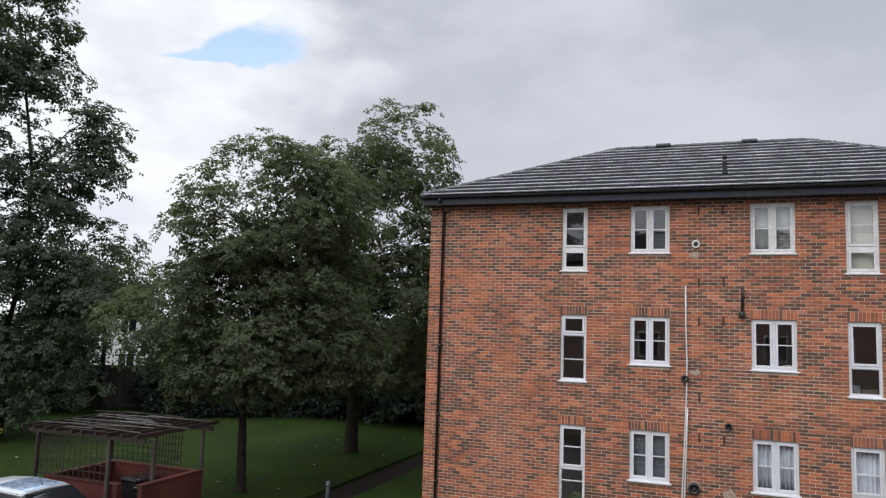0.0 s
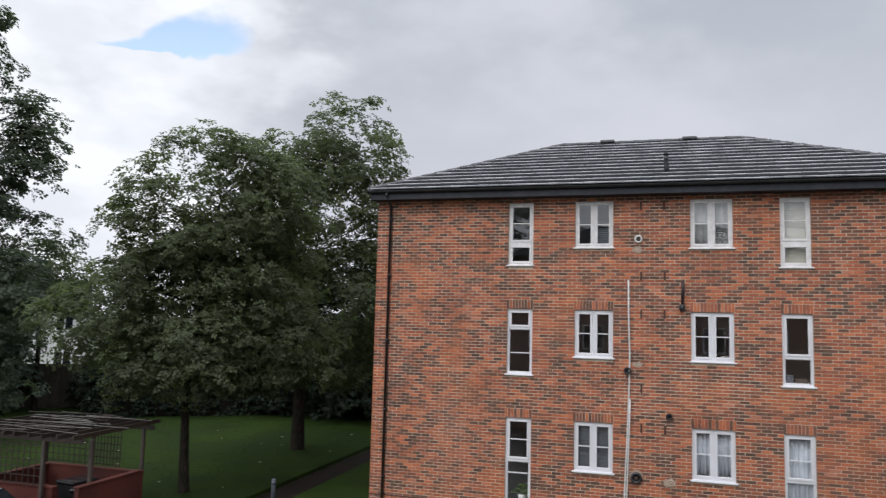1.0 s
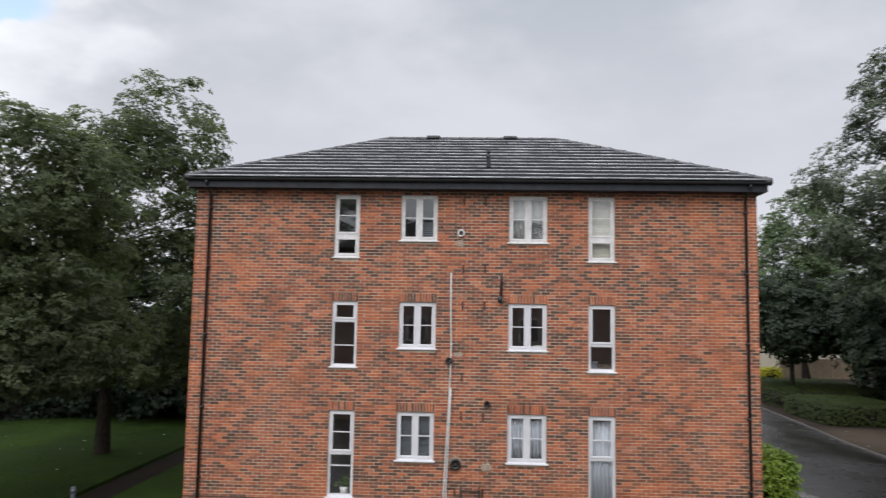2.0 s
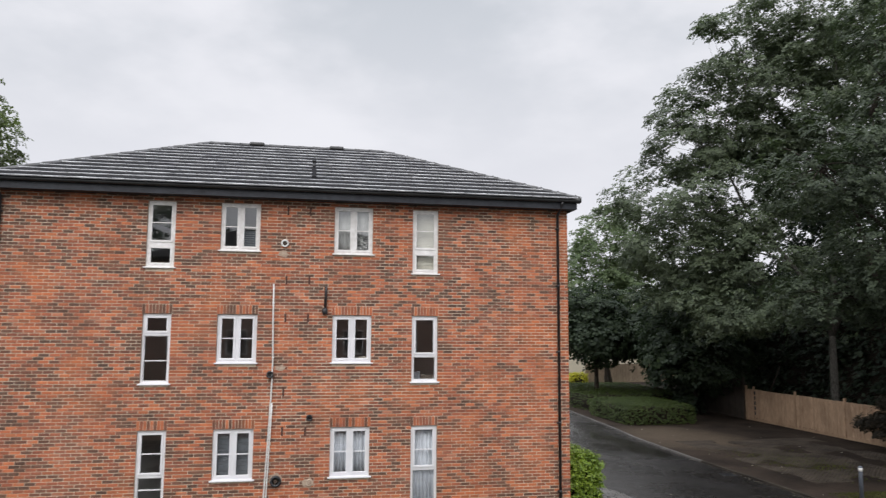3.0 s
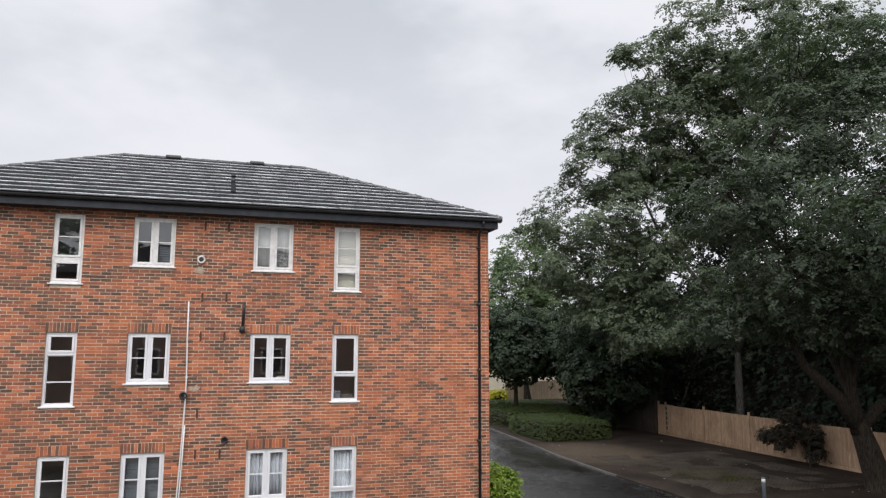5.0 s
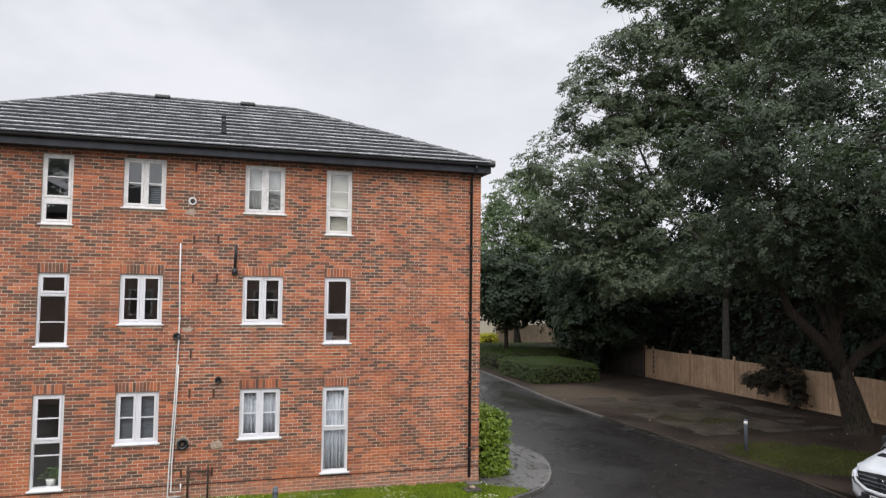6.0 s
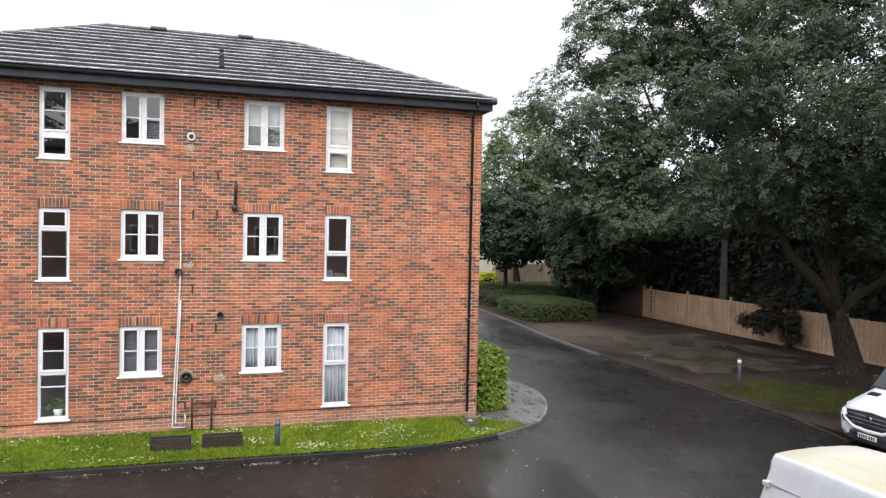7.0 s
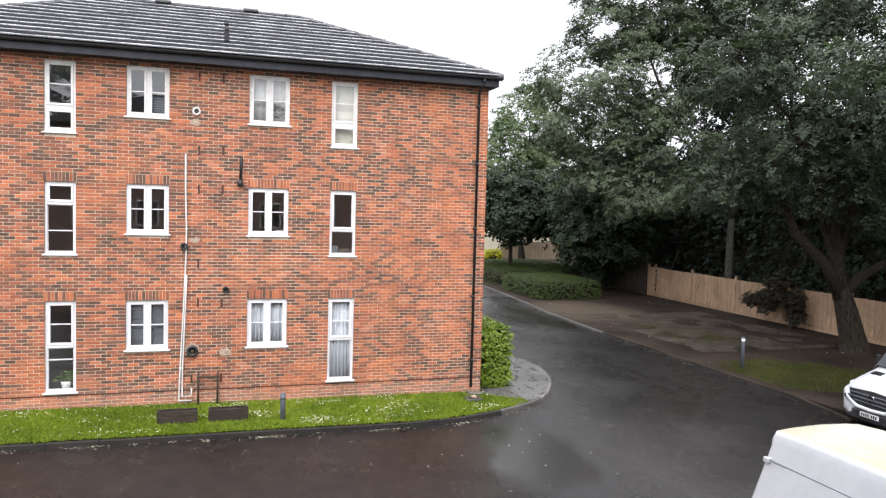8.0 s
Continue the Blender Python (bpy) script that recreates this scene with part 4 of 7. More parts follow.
def tree(label, x, y, z, lobes, trunk_r, fork, leaf, clumps, per, size, seed, spread=0.8, lean=(0, 0), inner=0.25, bark="bark", mains=None):
    """lobes: centre offsets and radii of the crown; fork: height where the trunk divides."""
    rng = np.random.default_rng(seed)
    t = thing("tree", x, y, z, label, "tree")
    bm = bmesh.new()
    top = Vector((lean[0], lean[1], fork))
    tube(bm, [(0, 0, -0.15), (0.01, 0, 0.05), (lean[0] * 0.25, lean[1] * 0.25, fork * 0.3), (lean[0] * 0.6, lean[1] * 0.6, fork * 0.65), top, top + Vector((lean[0], lean[1], 0)) * 0.15 + Vector((0, 0, 0.9 * trunk_r + 0.15))],
         [trunk_r * 1.5, trunk_r * 1.2, trunk_r, trunk_r * 0.88, trunk_r * 0.72, trunk_r * 0.35], 12)
    part("trunk", bm, M[bark], t, smooth=True)
    lob = np.array([l[:3] for l in lobes], float)
    rad = np.array([l[3:6] if len(l) > 5 else (l[3],) * 3 for l in lobes], float)
    vol = rad.prod(1) ** 0.8
    pick = rng.choice(len(lobes), clumps, p=vol / vol.sum())
    d = rng.normal(0, 1, (clumps, 3))
    d /= np.linalg.norm(d, axis=1)[:, None]
    shell = rng.random(clumps) > inner
    rr = np.where(shell, rng.uniform(0.68, 0.97, clumps), rng.uniform(0.2, 0.72, clumps))
    # the outline swells and sinks
    wob = np.array([noise.noise(Vector(v * 2.2) + Vector((seed, 0, 0))) for v in d]) * 0.28
    c = lob[pick] + d * rad[pick] * (rr + wob)[:, None]
    spr = spread * rng.uniform(0.6, 1.35, clumps)
    crown = sprays_mesh("crown", c, d, per, spr, size, M[leaf], rng)
    crown.parent = t
    # limbs to each lobe and on to some clumps
    if not mains:
        # one leader runs up through the crown
        tip = Vector(max(lobes, key=lambda l: l[2])[:3])
        lead = limb_points(top, tip, 0.05 * (tip - top).length, rng, 5)[1:]
        mains = [(lead, trunk_r * 0.66, trunk_r * 0.2)]
    for pts_, r0, r1 in mains:
        bm = bmesh.new()
        n = len(pts_) - 1
        tube(bm, [top - Vector((0, 0, r0))] + [Vector(q) for q in pts_], [r0 * 1.1] + [r0 + (r1 - r0) * k / n for k in range(n + 1)], 10)
        part("limb", bm, M[bark], t, smooth=True)
    starts = [Vector(q) for pts_, _, _ in mains for q in pts_]
    thick = trunk_r * 0.24
    for i, l in enumerate(lobes):
        s = min(starts, key=lambda q: (q - Vector(l[:3])).length + 3.0 * max(0, q.z - l[2]))
        bm = bmesh.new()
        lp = limb_points(s, l[:3], 0.12 * (Vector(l[:3]) - s).length, rng)
        tube(bm, lp, [thick * (1 - 0.16 * k) for k in range(6)], 8)
        near = [k for k in range(clumps) if pick[k] == i][:14]
        for k in near:
            q = lp[rng.integers(2, 5)]
            tube(bm, limb_points(q, c[k], 0.08 * (Vector(c[k]) - q).length, rng, 4), [thick * 0.3, thick * 0.24, thick * 0.18, thick * 0.12, thick * 0.06], 5)
        part("limb", bm, M[bark], t, smooth=True)
    return t


# garden side
tree("tall dark green tree at the garden edge", -26.5, 3.4, 0,
     [(-0.9, -1.0, 20.5, 2.2, 2.2, 3.0), (-0.3, -0.3, 17.2, 2.1, 2.1, 1.7), (-1.2, -1.4, 14.4, 2.5, 2.5, 2.0), (1.8, 2.2, 13.0, 1.2, 1.2, 1.8), (1.6, 2.0, 11.2, 1.6, 1.6, 1.2), (-0.6, -0.7, 10.9, 2.4, 2.4, 1.6), (1.5, 0.6, 10.0, 1.7, 1.7, 2.0), (2.3, 1.6, 12.2, 1.3, 1.3, 1.6), (0.5, 0.1, 14.9, 1.5, 1.5, 1.7),
      (0.1, 0.1, 8.3, 2.8, 2.8, 1.5), (2.3, 2.8, 8.1, 0.9, 0.9, 0.7), (0.2, 0.3, 5.2, 3.1, 3.1, 2.2), (0.1, 0.2, 2.4, 3.0, 3.0, 2.0), (2.9, 0.2, 5.6, 1.6, 1.6, 1.7), (0.9, -0.5, 6.7, 2.0, 2.0, 1.1), (2.8, 0.2, 3.3, 1.7, 1.7, 1.8), (-2.6, -2.8, 8.0, 3.2, 3.2, 6.0), (-3.0, -3.2, 15.5, 2.8, 2.8, 4.0)],
     0.16, 4.5, "leaf_left", 930, 119, 0.16, 11, 0.70, (0, 0), 0.3, "bark",
     [([(-0.3, 0.8, 7.0), (-0.9, 1.2, 11.0), (-1.1, 0.6, 15.0), (-0.9, -0.6, 20.0)], 0.09, 0.03)])
tree("round dark green maple with a slim trunk on the lawn", -12.6, 0.0, 0,
     [(0.3, 0.3, 8.3, 2.6, 2.6, 2.1), (-0.2, -0.1, 6.5, 2.3, 2.3, 1.7), (1.9, 1.4, 8.2, 1.5, 1.5, 1.6), (1.2, 0.9, 9.3, 1.3, 1.3, 0.9), (-0.8, -0.5, 7.4, 1.6, 1.6, 1.8), (0.3, 0.0, 3.5, 2.3, 2.3, 0.9), (-1.5, -1.1, 5.6, 1.7, 1.7, 1.6), (1.6, 1.3, 6.5, 1.9, 1.9, 2.2), (-1.9, -1.4, 4.8, 1.7, 1.7, 1.4), (0.4, 0.2, 4.5, 2.4, 2.4, 1.7), (2.0, 1.6, 4.3, 1.7, 1.7, 1.3), (-1.0, -0.7, 3.4, 1.4, 1.4, 0.8), (1.8, 1.3, 3.5, 1.7, 1.7, 0.9)],
     0.135, 2.6, "leaf_maple", 560, 182, 0.105, 12, 0.58, (-0.1, 0), 0.12)
tree("taller maple with a straight trunk on the lawn", -12.9, 7.4, 0,
     [(1.3, 0.8, 11.3, 2.3, 2.3, 2.4), (-0.6, 0.0, 11.4, 1.2, 1.2, 1.9), (0.0, 0.0, 8.9, 2.6, 2.6, 2.7), (2.8, 1.6, 8.3, 1.8, 1.8, 2.2), (-2.0, -1.0, 6.6, 2.6, 2.6, 2.4), (1.8, 1.0, 5.6, 2.9, 2.9, 2.4), (-1.4, -0.9, 3.5, 2.1, 2.1, 1.3), (1.5, 1.0, 3.4, 2.1, 2.1, 1.2)],
     0.24, 3.4, "leaf_maple", 450, 196, 0.125, 13, 0.70, (0, 0), 0.12)
tree("round tree between the maples and the garden fence", -29.6, 11.6, 0, [(0, 0, 6.8, 1.9, 1.9, 1.6), (1.5, 0.6, 5.8, 1.6, 1.6, 1.2), (-1.4, -0.4, 6.0, 1.5, 1.5, 1.3)], 0.14, 3.2, "leaf_maple", 130, 90, 0.18, 19, 0.8)
k = 20
for bx, by, h in ((-31.2, 10.6, 5.6), (-26.4, 14.6, 5.6), (-22, 17.5, 7.5), (-18.5, 17, 8.5), (-15, 16.6, 8.0), (-11.5, 16.2, 8.5), (-36, 3, 8)):
    tree("dense dark green tree at the garden boundary", bx, by, 0, [(0, 0, h * 0.68, 0.27 * h, 0.27 * h, h * 0.32), (-0.08 * h, -0.5, h * 0.32, 0.3 * h, 0.27 * h, h * 0.32), (0.12 * h, -0.4, h * 0.3, 0.25 * h, 0.25 * h, h * 0.3)],
         0.2, 1.6, "leaf_dark", round(20 * h), 63, 0.27, k, 1.0)
    k += 1

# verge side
# crown lobes over 4 m south are added out of view, shading the fence
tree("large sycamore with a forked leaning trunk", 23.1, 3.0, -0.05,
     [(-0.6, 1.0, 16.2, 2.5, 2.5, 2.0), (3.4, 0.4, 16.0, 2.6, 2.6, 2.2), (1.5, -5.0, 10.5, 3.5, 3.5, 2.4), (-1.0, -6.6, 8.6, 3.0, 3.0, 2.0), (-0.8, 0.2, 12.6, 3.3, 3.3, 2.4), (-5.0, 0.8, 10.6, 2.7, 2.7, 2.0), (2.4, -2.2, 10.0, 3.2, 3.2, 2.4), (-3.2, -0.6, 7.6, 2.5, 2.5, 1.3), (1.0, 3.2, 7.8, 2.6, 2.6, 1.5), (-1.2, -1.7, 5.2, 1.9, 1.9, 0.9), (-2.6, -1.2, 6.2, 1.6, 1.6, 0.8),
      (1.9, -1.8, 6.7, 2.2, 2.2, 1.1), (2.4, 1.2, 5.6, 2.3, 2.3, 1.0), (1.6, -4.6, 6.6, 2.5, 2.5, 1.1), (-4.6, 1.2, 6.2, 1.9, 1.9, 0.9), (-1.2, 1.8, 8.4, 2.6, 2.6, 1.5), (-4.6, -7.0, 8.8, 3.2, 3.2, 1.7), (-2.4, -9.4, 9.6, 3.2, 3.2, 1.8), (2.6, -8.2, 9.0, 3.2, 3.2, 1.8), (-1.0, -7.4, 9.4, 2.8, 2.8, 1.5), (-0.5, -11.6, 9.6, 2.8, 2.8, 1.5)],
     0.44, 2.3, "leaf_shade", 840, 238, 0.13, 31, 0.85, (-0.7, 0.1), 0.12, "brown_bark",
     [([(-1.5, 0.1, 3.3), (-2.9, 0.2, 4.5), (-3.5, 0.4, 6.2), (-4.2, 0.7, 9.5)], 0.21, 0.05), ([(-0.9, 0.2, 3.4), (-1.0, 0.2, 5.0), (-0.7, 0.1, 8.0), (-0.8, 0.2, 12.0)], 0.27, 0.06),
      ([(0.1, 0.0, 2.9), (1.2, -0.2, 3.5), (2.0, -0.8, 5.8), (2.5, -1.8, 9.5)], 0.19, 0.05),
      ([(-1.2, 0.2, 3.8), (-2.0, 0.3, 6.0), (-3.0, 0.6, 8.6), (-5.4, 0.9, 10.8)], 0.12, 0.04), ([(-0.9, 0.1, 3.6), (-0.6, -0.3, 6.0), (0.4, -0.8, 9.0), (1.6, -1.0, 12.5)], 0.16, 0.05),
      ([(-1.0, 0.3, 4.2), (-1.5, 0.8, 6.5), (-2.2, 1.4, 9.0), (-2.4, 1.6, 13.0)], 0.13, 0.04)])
tree("huge sycamore standing beyond the timber fence", 26.6, 14.6, -0.05,
     [(1.0, -0.8, 17.2, 6.0, 6.0, 4.2), (-5.2, 3.6, 11.4, 4.9, 4.9, 3.5), (-5.9, 2.4, 15.2, 2.9, 2.9, 2.3), (-4.2, 0.9, 19.4, 2.8, 2.8, 2.2), (-5.5, 4.1, 8.8, 3.7, 3.7, 2.8), (0.6, -0.4, 21.6, 4.8, 4.8, 3.3), (-3.4, 1.0, 7.8, 3.2, 3.2, 2.2), (-2.3, 1.6, 17.2, 4.6, 4.6, 3.6), (7.0, 0.5, 22.0, 4.6, 4.6, 3.4), (-4.4, 1.5, 6.2, 3.2, 3.2, 1.5)],
     0.21, 5.0, "leaf_syc", 660, 322, 0.15, 32, 0.92, (0, 0), 0.10, "pale_bark",
     [([(-0.3, 0.1, 6.5), (-1.5, 0.8, 8.5), (-3.2, 2.0, 11.5), (-4.0, 2.6, 14.0)], 0.13, 0.05), ([(0.1, 0.0, 6.6), (0.4, -0.2, 10.0), (0.8, -0.5, 14.5), (0.7, -0.4, 20.0)], 0.16, 0.05),
      ([(0.5, -0.5, 6.5), (1.8, -2.0, 9.5), (3.0, -3.8, 14.0), (5.5, -1.5, 19.5)], 0.13, 0.05)])
# trees past x 29 are added to back the sky gaps with dark leaves
for bx, by, h, s, low in ((24.2, 23.8, 8.4, 41, 0.34), (20.6, 30.6, 8.4, 48, 0.53), (24.5, 29.5, 8.0, 42, 0.52), (29.5, 27.5, 13.4, 43, 0.36), (31.5, 9.5, 14.0, 44, 0.36), (32.5, 2.0, 13.6, 45, 0.36), (33.5, 23.0, 17.0, 46, 0.36), (30.5, -7.0, 10, 47, 0.36)):
    wide = 1.0 if h < 13.5 else 1.45
    tree("dense dark tree by the fence", bx, by, -0.05, [(0, 0, h * 0.70, 3.0 * wide, 3.0 * wide, h * 0.30), (-0.6, -0.8, h * (low + 0.06), 3.0 * wide, 3.0 * wide, h * 0.22), (1.0, 0.6, h * low, 2.6 * wide, 2.6 * wide, h * 0.20)],
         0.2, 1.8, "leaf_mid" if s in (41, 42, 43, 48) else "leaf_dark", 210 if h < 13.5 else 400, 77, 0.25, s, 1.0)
tree("lighter green tree past the road bend", 28.0, 46.0, -0.05, [(0.6, 0, 12.7, 3.9, 3.6, 4.1), (-2.4, 0.4, 9.5, 3.5, 3.2, 3.6), (2.6, 0, 9.0, 3.5, 3.0, 3.6)], 0.2, 2.6, "leaf_light", 380, 90, 0.22, 51, 1.1)
tree("small ornamental tree in the hedge", 25.9, 40.0, -0.05, [(-0.9, 0, 4.6, 2.2, 2.2, 1.6), (-2.5, 0, 4.0, 1.6, 1.6, 1.2), (0.7, 0.4, 4.2, 1.8, 1.8, 1.4)], 0.16, 2.0, "leaf_dark", 140, 80, 0.20, 52, 0.8, (-0.35, 0))
tree("dark ivied shrub with bare stems beside the clipped hedge", 24.3, 25.0, -0.05, [(0, 0, 2.6, 0.8, 0.8, 0.9), (-0.4, -0.2, 1.6, 0.7, 0.7, 0.8), (0.2, 0, 0.8, 0.6, 0.6, 0.7), (-1.0, -1.8, 0.5, 0.9, 0.8, 0.45)],
     0.07, 0.6, "leaf_dark", 110, 63, 0.14, 55, 0.5)
tree("dark reddish half-bare shrub leaning out from the fence", 24.8, 8.1, -0.05, [(0.0, 1.0, 1.55, 0.4, 0.75, 0.6), (0.1, 0.9, 2.05, 0.35, 0.6, 0.35), (-0.1, 2.0, 1.15, 0.35, 0.6, 0.35), (-0.1, 2.5, 0.95, 0.3, 0.4, 0.25), (0.0, 1.5, 0.8, 0.3, 0.45, 0.3), (0.35, 0.15, 1.2, 0.2, 0.45, 0.8), (0.35, 0.1, 0.6, 0.22, 0.5, 0.6)],
     0.06, 0.4, "leaf_red", 330, 42, 0.08, 53, 0.26)
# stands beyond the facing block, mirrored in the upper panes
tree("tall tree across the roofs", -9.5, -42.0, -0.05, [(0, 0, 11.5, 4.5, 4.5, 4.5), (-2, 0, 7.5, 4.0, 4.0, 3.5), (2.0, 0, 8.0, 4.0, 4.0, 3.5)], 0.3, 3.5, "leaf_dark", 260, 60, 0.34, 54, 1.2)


def hedge(name, x0, x1, y0, y1, z0, z1, leaf, n, size, seed, label, bulge=0.12, half=0.36, rz=0.0):
    """A clipped hedge: leafy faces round a dark twiggy body."""
    rng = np.random.default_rng(seed)
    t = thing(name, (x0 + x1) / 2, (y0 + y1) / 2, z0, label, "hedge", rz=rz)
    w, d, h = (x1 - x0) / 2, (y1 - y0) / 2, z1 - z0
    bm = bmesh.new()
    box(bm, -w * 0.86, w * 0.86, -d * 0.86, d * 0.86, -0.05, h * 0.9, 0.1 * min(w, d))
    part("core", bm, M["bark"], t)
    p = rng.uniform(-1, 1, (n, 3))
    ax = rng.choice(3, n, p=np.array([d * h, w * h, w * d * 1.2]) / (d * h + w * h + w * d * 1.2))
    p[np.arange(n), ax] = np.where(ax == 2, 1, np.sign(p[np.arange(n), ax]))
    o = np.zeros((n, 3))
    o[np.arange(n), ax] = np.sign(p[np.arange(n), ax])
    # rounded shoulders
    q = np.stack([p[:, 0] * w, p[:, 1] * d, (p[:, 2] + 1) / 2 * h], 1)
    edge = np.clip((np.abs(p) ** 6).sum(1) - 1, 0, 2)[:, None]
    q = q * (1 - 0.05 * edge) + rng.normal(0, bulge * 0.35, (n, 3))
    ob = leaves_mesh("foliage", q, o, 12, np.full(n, bulge), size, M[leaf], rng, 1.0, 0.2, half)
    ob.parent = t
    return t


hedge("laurel_hedge", 7.20, 8.10, 0.45, 3.2, 0.0, 1.66, "leaf_laurel", 1900, 0.105, 61, "bright glossy laurel hedge beside the building corner", 0.13, 0.19)
hedge("clipped_hedge", 17.4, 21.5, 18.9, 24.3, -0.05, 1.0, "leaf_hedge", 4200, 0.058, 62, "clipped dark green box hedge by the road bend", 0.085)
hedge("clipped_hedge", 17.9, 25.5, 26.0, 36.5, -0.05, 1.0, "leaf_hedge", 3800, 0.075, 63, "long clipped hedge further along the road", 0.09)
hedge("golden_shrub", 25.8, 27.2, 48.8, 49.8, -0.05, 0.85, "leaf_yellow", 160, 0.16, 64, "bright yellow shrub before a cream wall", 0.3)
hedge("golden_shrub", -26.1, -25.2, 1.2, 2.1, 0.0, 0.8, "leaf_yellow", 70, 0.14, 65, "yellow-green shrub at the lawn edge", 0.3)
hedge("dark_hedge", -15.6, -8.2, 17.9, 19.9, 0.0, 2.6, "leaf_dark", 1500, 0.17, 66, "tall dark hedge at the end of the garden", 0.3)
hedge("dark_hedge", -27.2, -15.2, 14.0, 15.6, 0.0, 2.7, "leaf_dark", 2300, 0.17, 69, "tall dark hedge running slantwise behind the maples", 0.3, rz=34.6)

# added leaf screens stand in for deep shade and close the sky gaps
hedge("dark_hedge", 28.6, 31.0, -14.0, 26.0, -0.05, 7.0, "leaf_dark", 4600, 0.27, 67, "tall dark leaf screen added to fill the shade beyond the fence", 0.5)
hedge("dark_hedge", 27.5, 48.0, 33.0, 35.0, -0.05, 9.5, "leaf_dark", 2000, 0.32, 68, "tall dark leaf screen added to close gaps behind the trees", 0.5)


# ---------------------------------------------------------------- fences
def board_fence(x0, y0, x1, y1, height, material, label, seed, bay=3.0, first=0.0):
    """Close boards nailed over rails between posts; first: where along it the first post stands."""
    rng = random.Random(seed)
    d = Vector((x1 - x0, y1 - y0, 0))
    length = d.length
    t = thing("fence", x0, y0, -0.05, label, "fence", "", "", math.degrees(math.atan2(d.y, d.x)))
    w = 0.115
    verts = []
    for x, y in ((0.002, -0.024), (w - 0.003, -0.008)):
        verts += [(x, y, 0.16), (x, y, height), (x, 0.006, height), (x, 0.006, 0.16)]
    faces = [(0, 1, 2, 3), (7, 6, 5, 4), (0, 4, 5, 1), (1, 5, 6, 2), (2, 6, 7, 3), (3, 7, 4, 0)]
    board = raw_mesh("board", verts, faces, material)
    for k in range(int(length / w)):
        ob = new("board", board)
        ob.parent = t
        ob.location = (k * w, rng.uniform(-0.003, 0.003), 0.035 * noise.noise((k * w * 0.5, seed, 0)) + rng.uniform(-0.012, 0.012))
    stops = sorted({0.0, length, *(first + bay * k for k in range(int((length - first) / bay) + 1))})
    for a, b in zip(stops, stops[1:]):
        if b - a < 0.3:
            continue
        bm = bmesh.new()
        box(bm, a + 0.052, b - 0.052, -0.02, 0.02, -0.05, 0.158, 0.006)
        part("gravel_board", bm, material, t)
        for zr in (0.4, height - 0.3):
            bm = bmesh.new()
            box(bm, a + 0.05, b - 0.05, 0.010, 0.06, zr, zr + 0.08)
            part("rail", bm, material, t)
    for a in stops:
        bm = bmesh.new()
        box(bm, a - 0.045, a + 0.045, -0.05, 0.055, -0.2, height + rng.uniform(0.10, 0.20), 0.01)
        part("post", bm, material, t)
    return t


timber_fence = board_fence(25.6, 20.6, 25.6, -11.0, 1.75, M["fence"], "pale timber close-board fence along the verge", 1, 3.56, 0.72)
# thin black plates stand in for the dark slots beside the post
for k in range(5):
    bm = bmesh.new()
    box(bm, 0.78, 0.90, -0.040, -0.030, 0.35 + 0.28 * k, 0.55 + 0.28 * k)
    part("slot_plate", bm, M["black"], timber_fence, "black plate standing in for a dark slot by the post")
stake = thing("leaning_stake", 26.1, 20.3, -0.05, "thin pale stake leaning behind the timber fence", "stake")
bm = bmesh.new()
tube(bm, [(0, 0, 0), (0.05, -0.62, 0.95), (0.03, -1.25, 1.85), (0.0, -2.15, 3.15)], [0.035, 0.032, 0.03, 0.024], 7)
part("pole", bm, M["old_wood"], stake)
board_fence(25.45, 27.6, 25.5, 20.7, 2.3, M["shade_fence"], "dark brown timber fence darkened further for the tree shade", 2)
board_fence(27.6, 50.0, 38.0, 50.0, 1.8, M["tan_fence"], "tan timber garden fence past the road bend", 4)
board_fence(-32.5, 11.0, -24.5, 16.5, 2.3, M["old_wood"], "weathered grey-brown garden fence", 3)


# ---------------------------------------------------------------- the twin block behind the viewpoint
bm = bmesh.new()
pierced_wall(bm, -7.0, 7.0, -0.3, TOP, -18.02, -17.80, [(-1.15, 1.75, 4.0, 6.5)])
for cx in (-2.75, 2.75, -5.4, 5.4):
    b2 = bmesh.new()
    for z0, z1 in ((3.75, 4.95),):
        bars(b2, cx - 0.5, cx + 0.5, z0, z1, -17.795, -17.74, 0.07)
        box(b2, cx - 0.04, cx + 0.04, -17.79, -17.745, z0 + 0.071, z1 - 0.071)
        box(b2, cx - 0.43, cx + 0.43, -17.797, -17.78, z0 + 0.071, z1 - 0.071, 0, 1)
    structure("window_1" if cx == -2.75 else "window_2" if cx == 2.75 else "window_3" if cx < 0 else "window_4", b2, [M["upvc"], M["dark_glass"]], "white framed window in the facing brick wall", "window")
structure("wall_south", bm, M["facing_brick"], "red-brown brick wall of the facing block", "wall")
bm = bmesh.new()
e = [bm.verts.new(p) for p in ((-7.3, -17.4, 8.3), (7.3, -17.4, 8.3), (7.3, -26, 8.3), (-7.3, -26, 8.3))]
r = [bm.verts.new(p) for p in ((-2.6, -21.7, 10.4), (2.6, -21.7, 10.4))]
for f in ((e[0], e[1], r[1], r[0]), (e[1], e[2], r[1]), (e[2], e[3], r[0], r[1]), (e[3], e[0], r[0])):
    bm.faces.new(f)
structure("roof_south", bm, M["tile"], "dark tiled roof of the facing block", "roof")

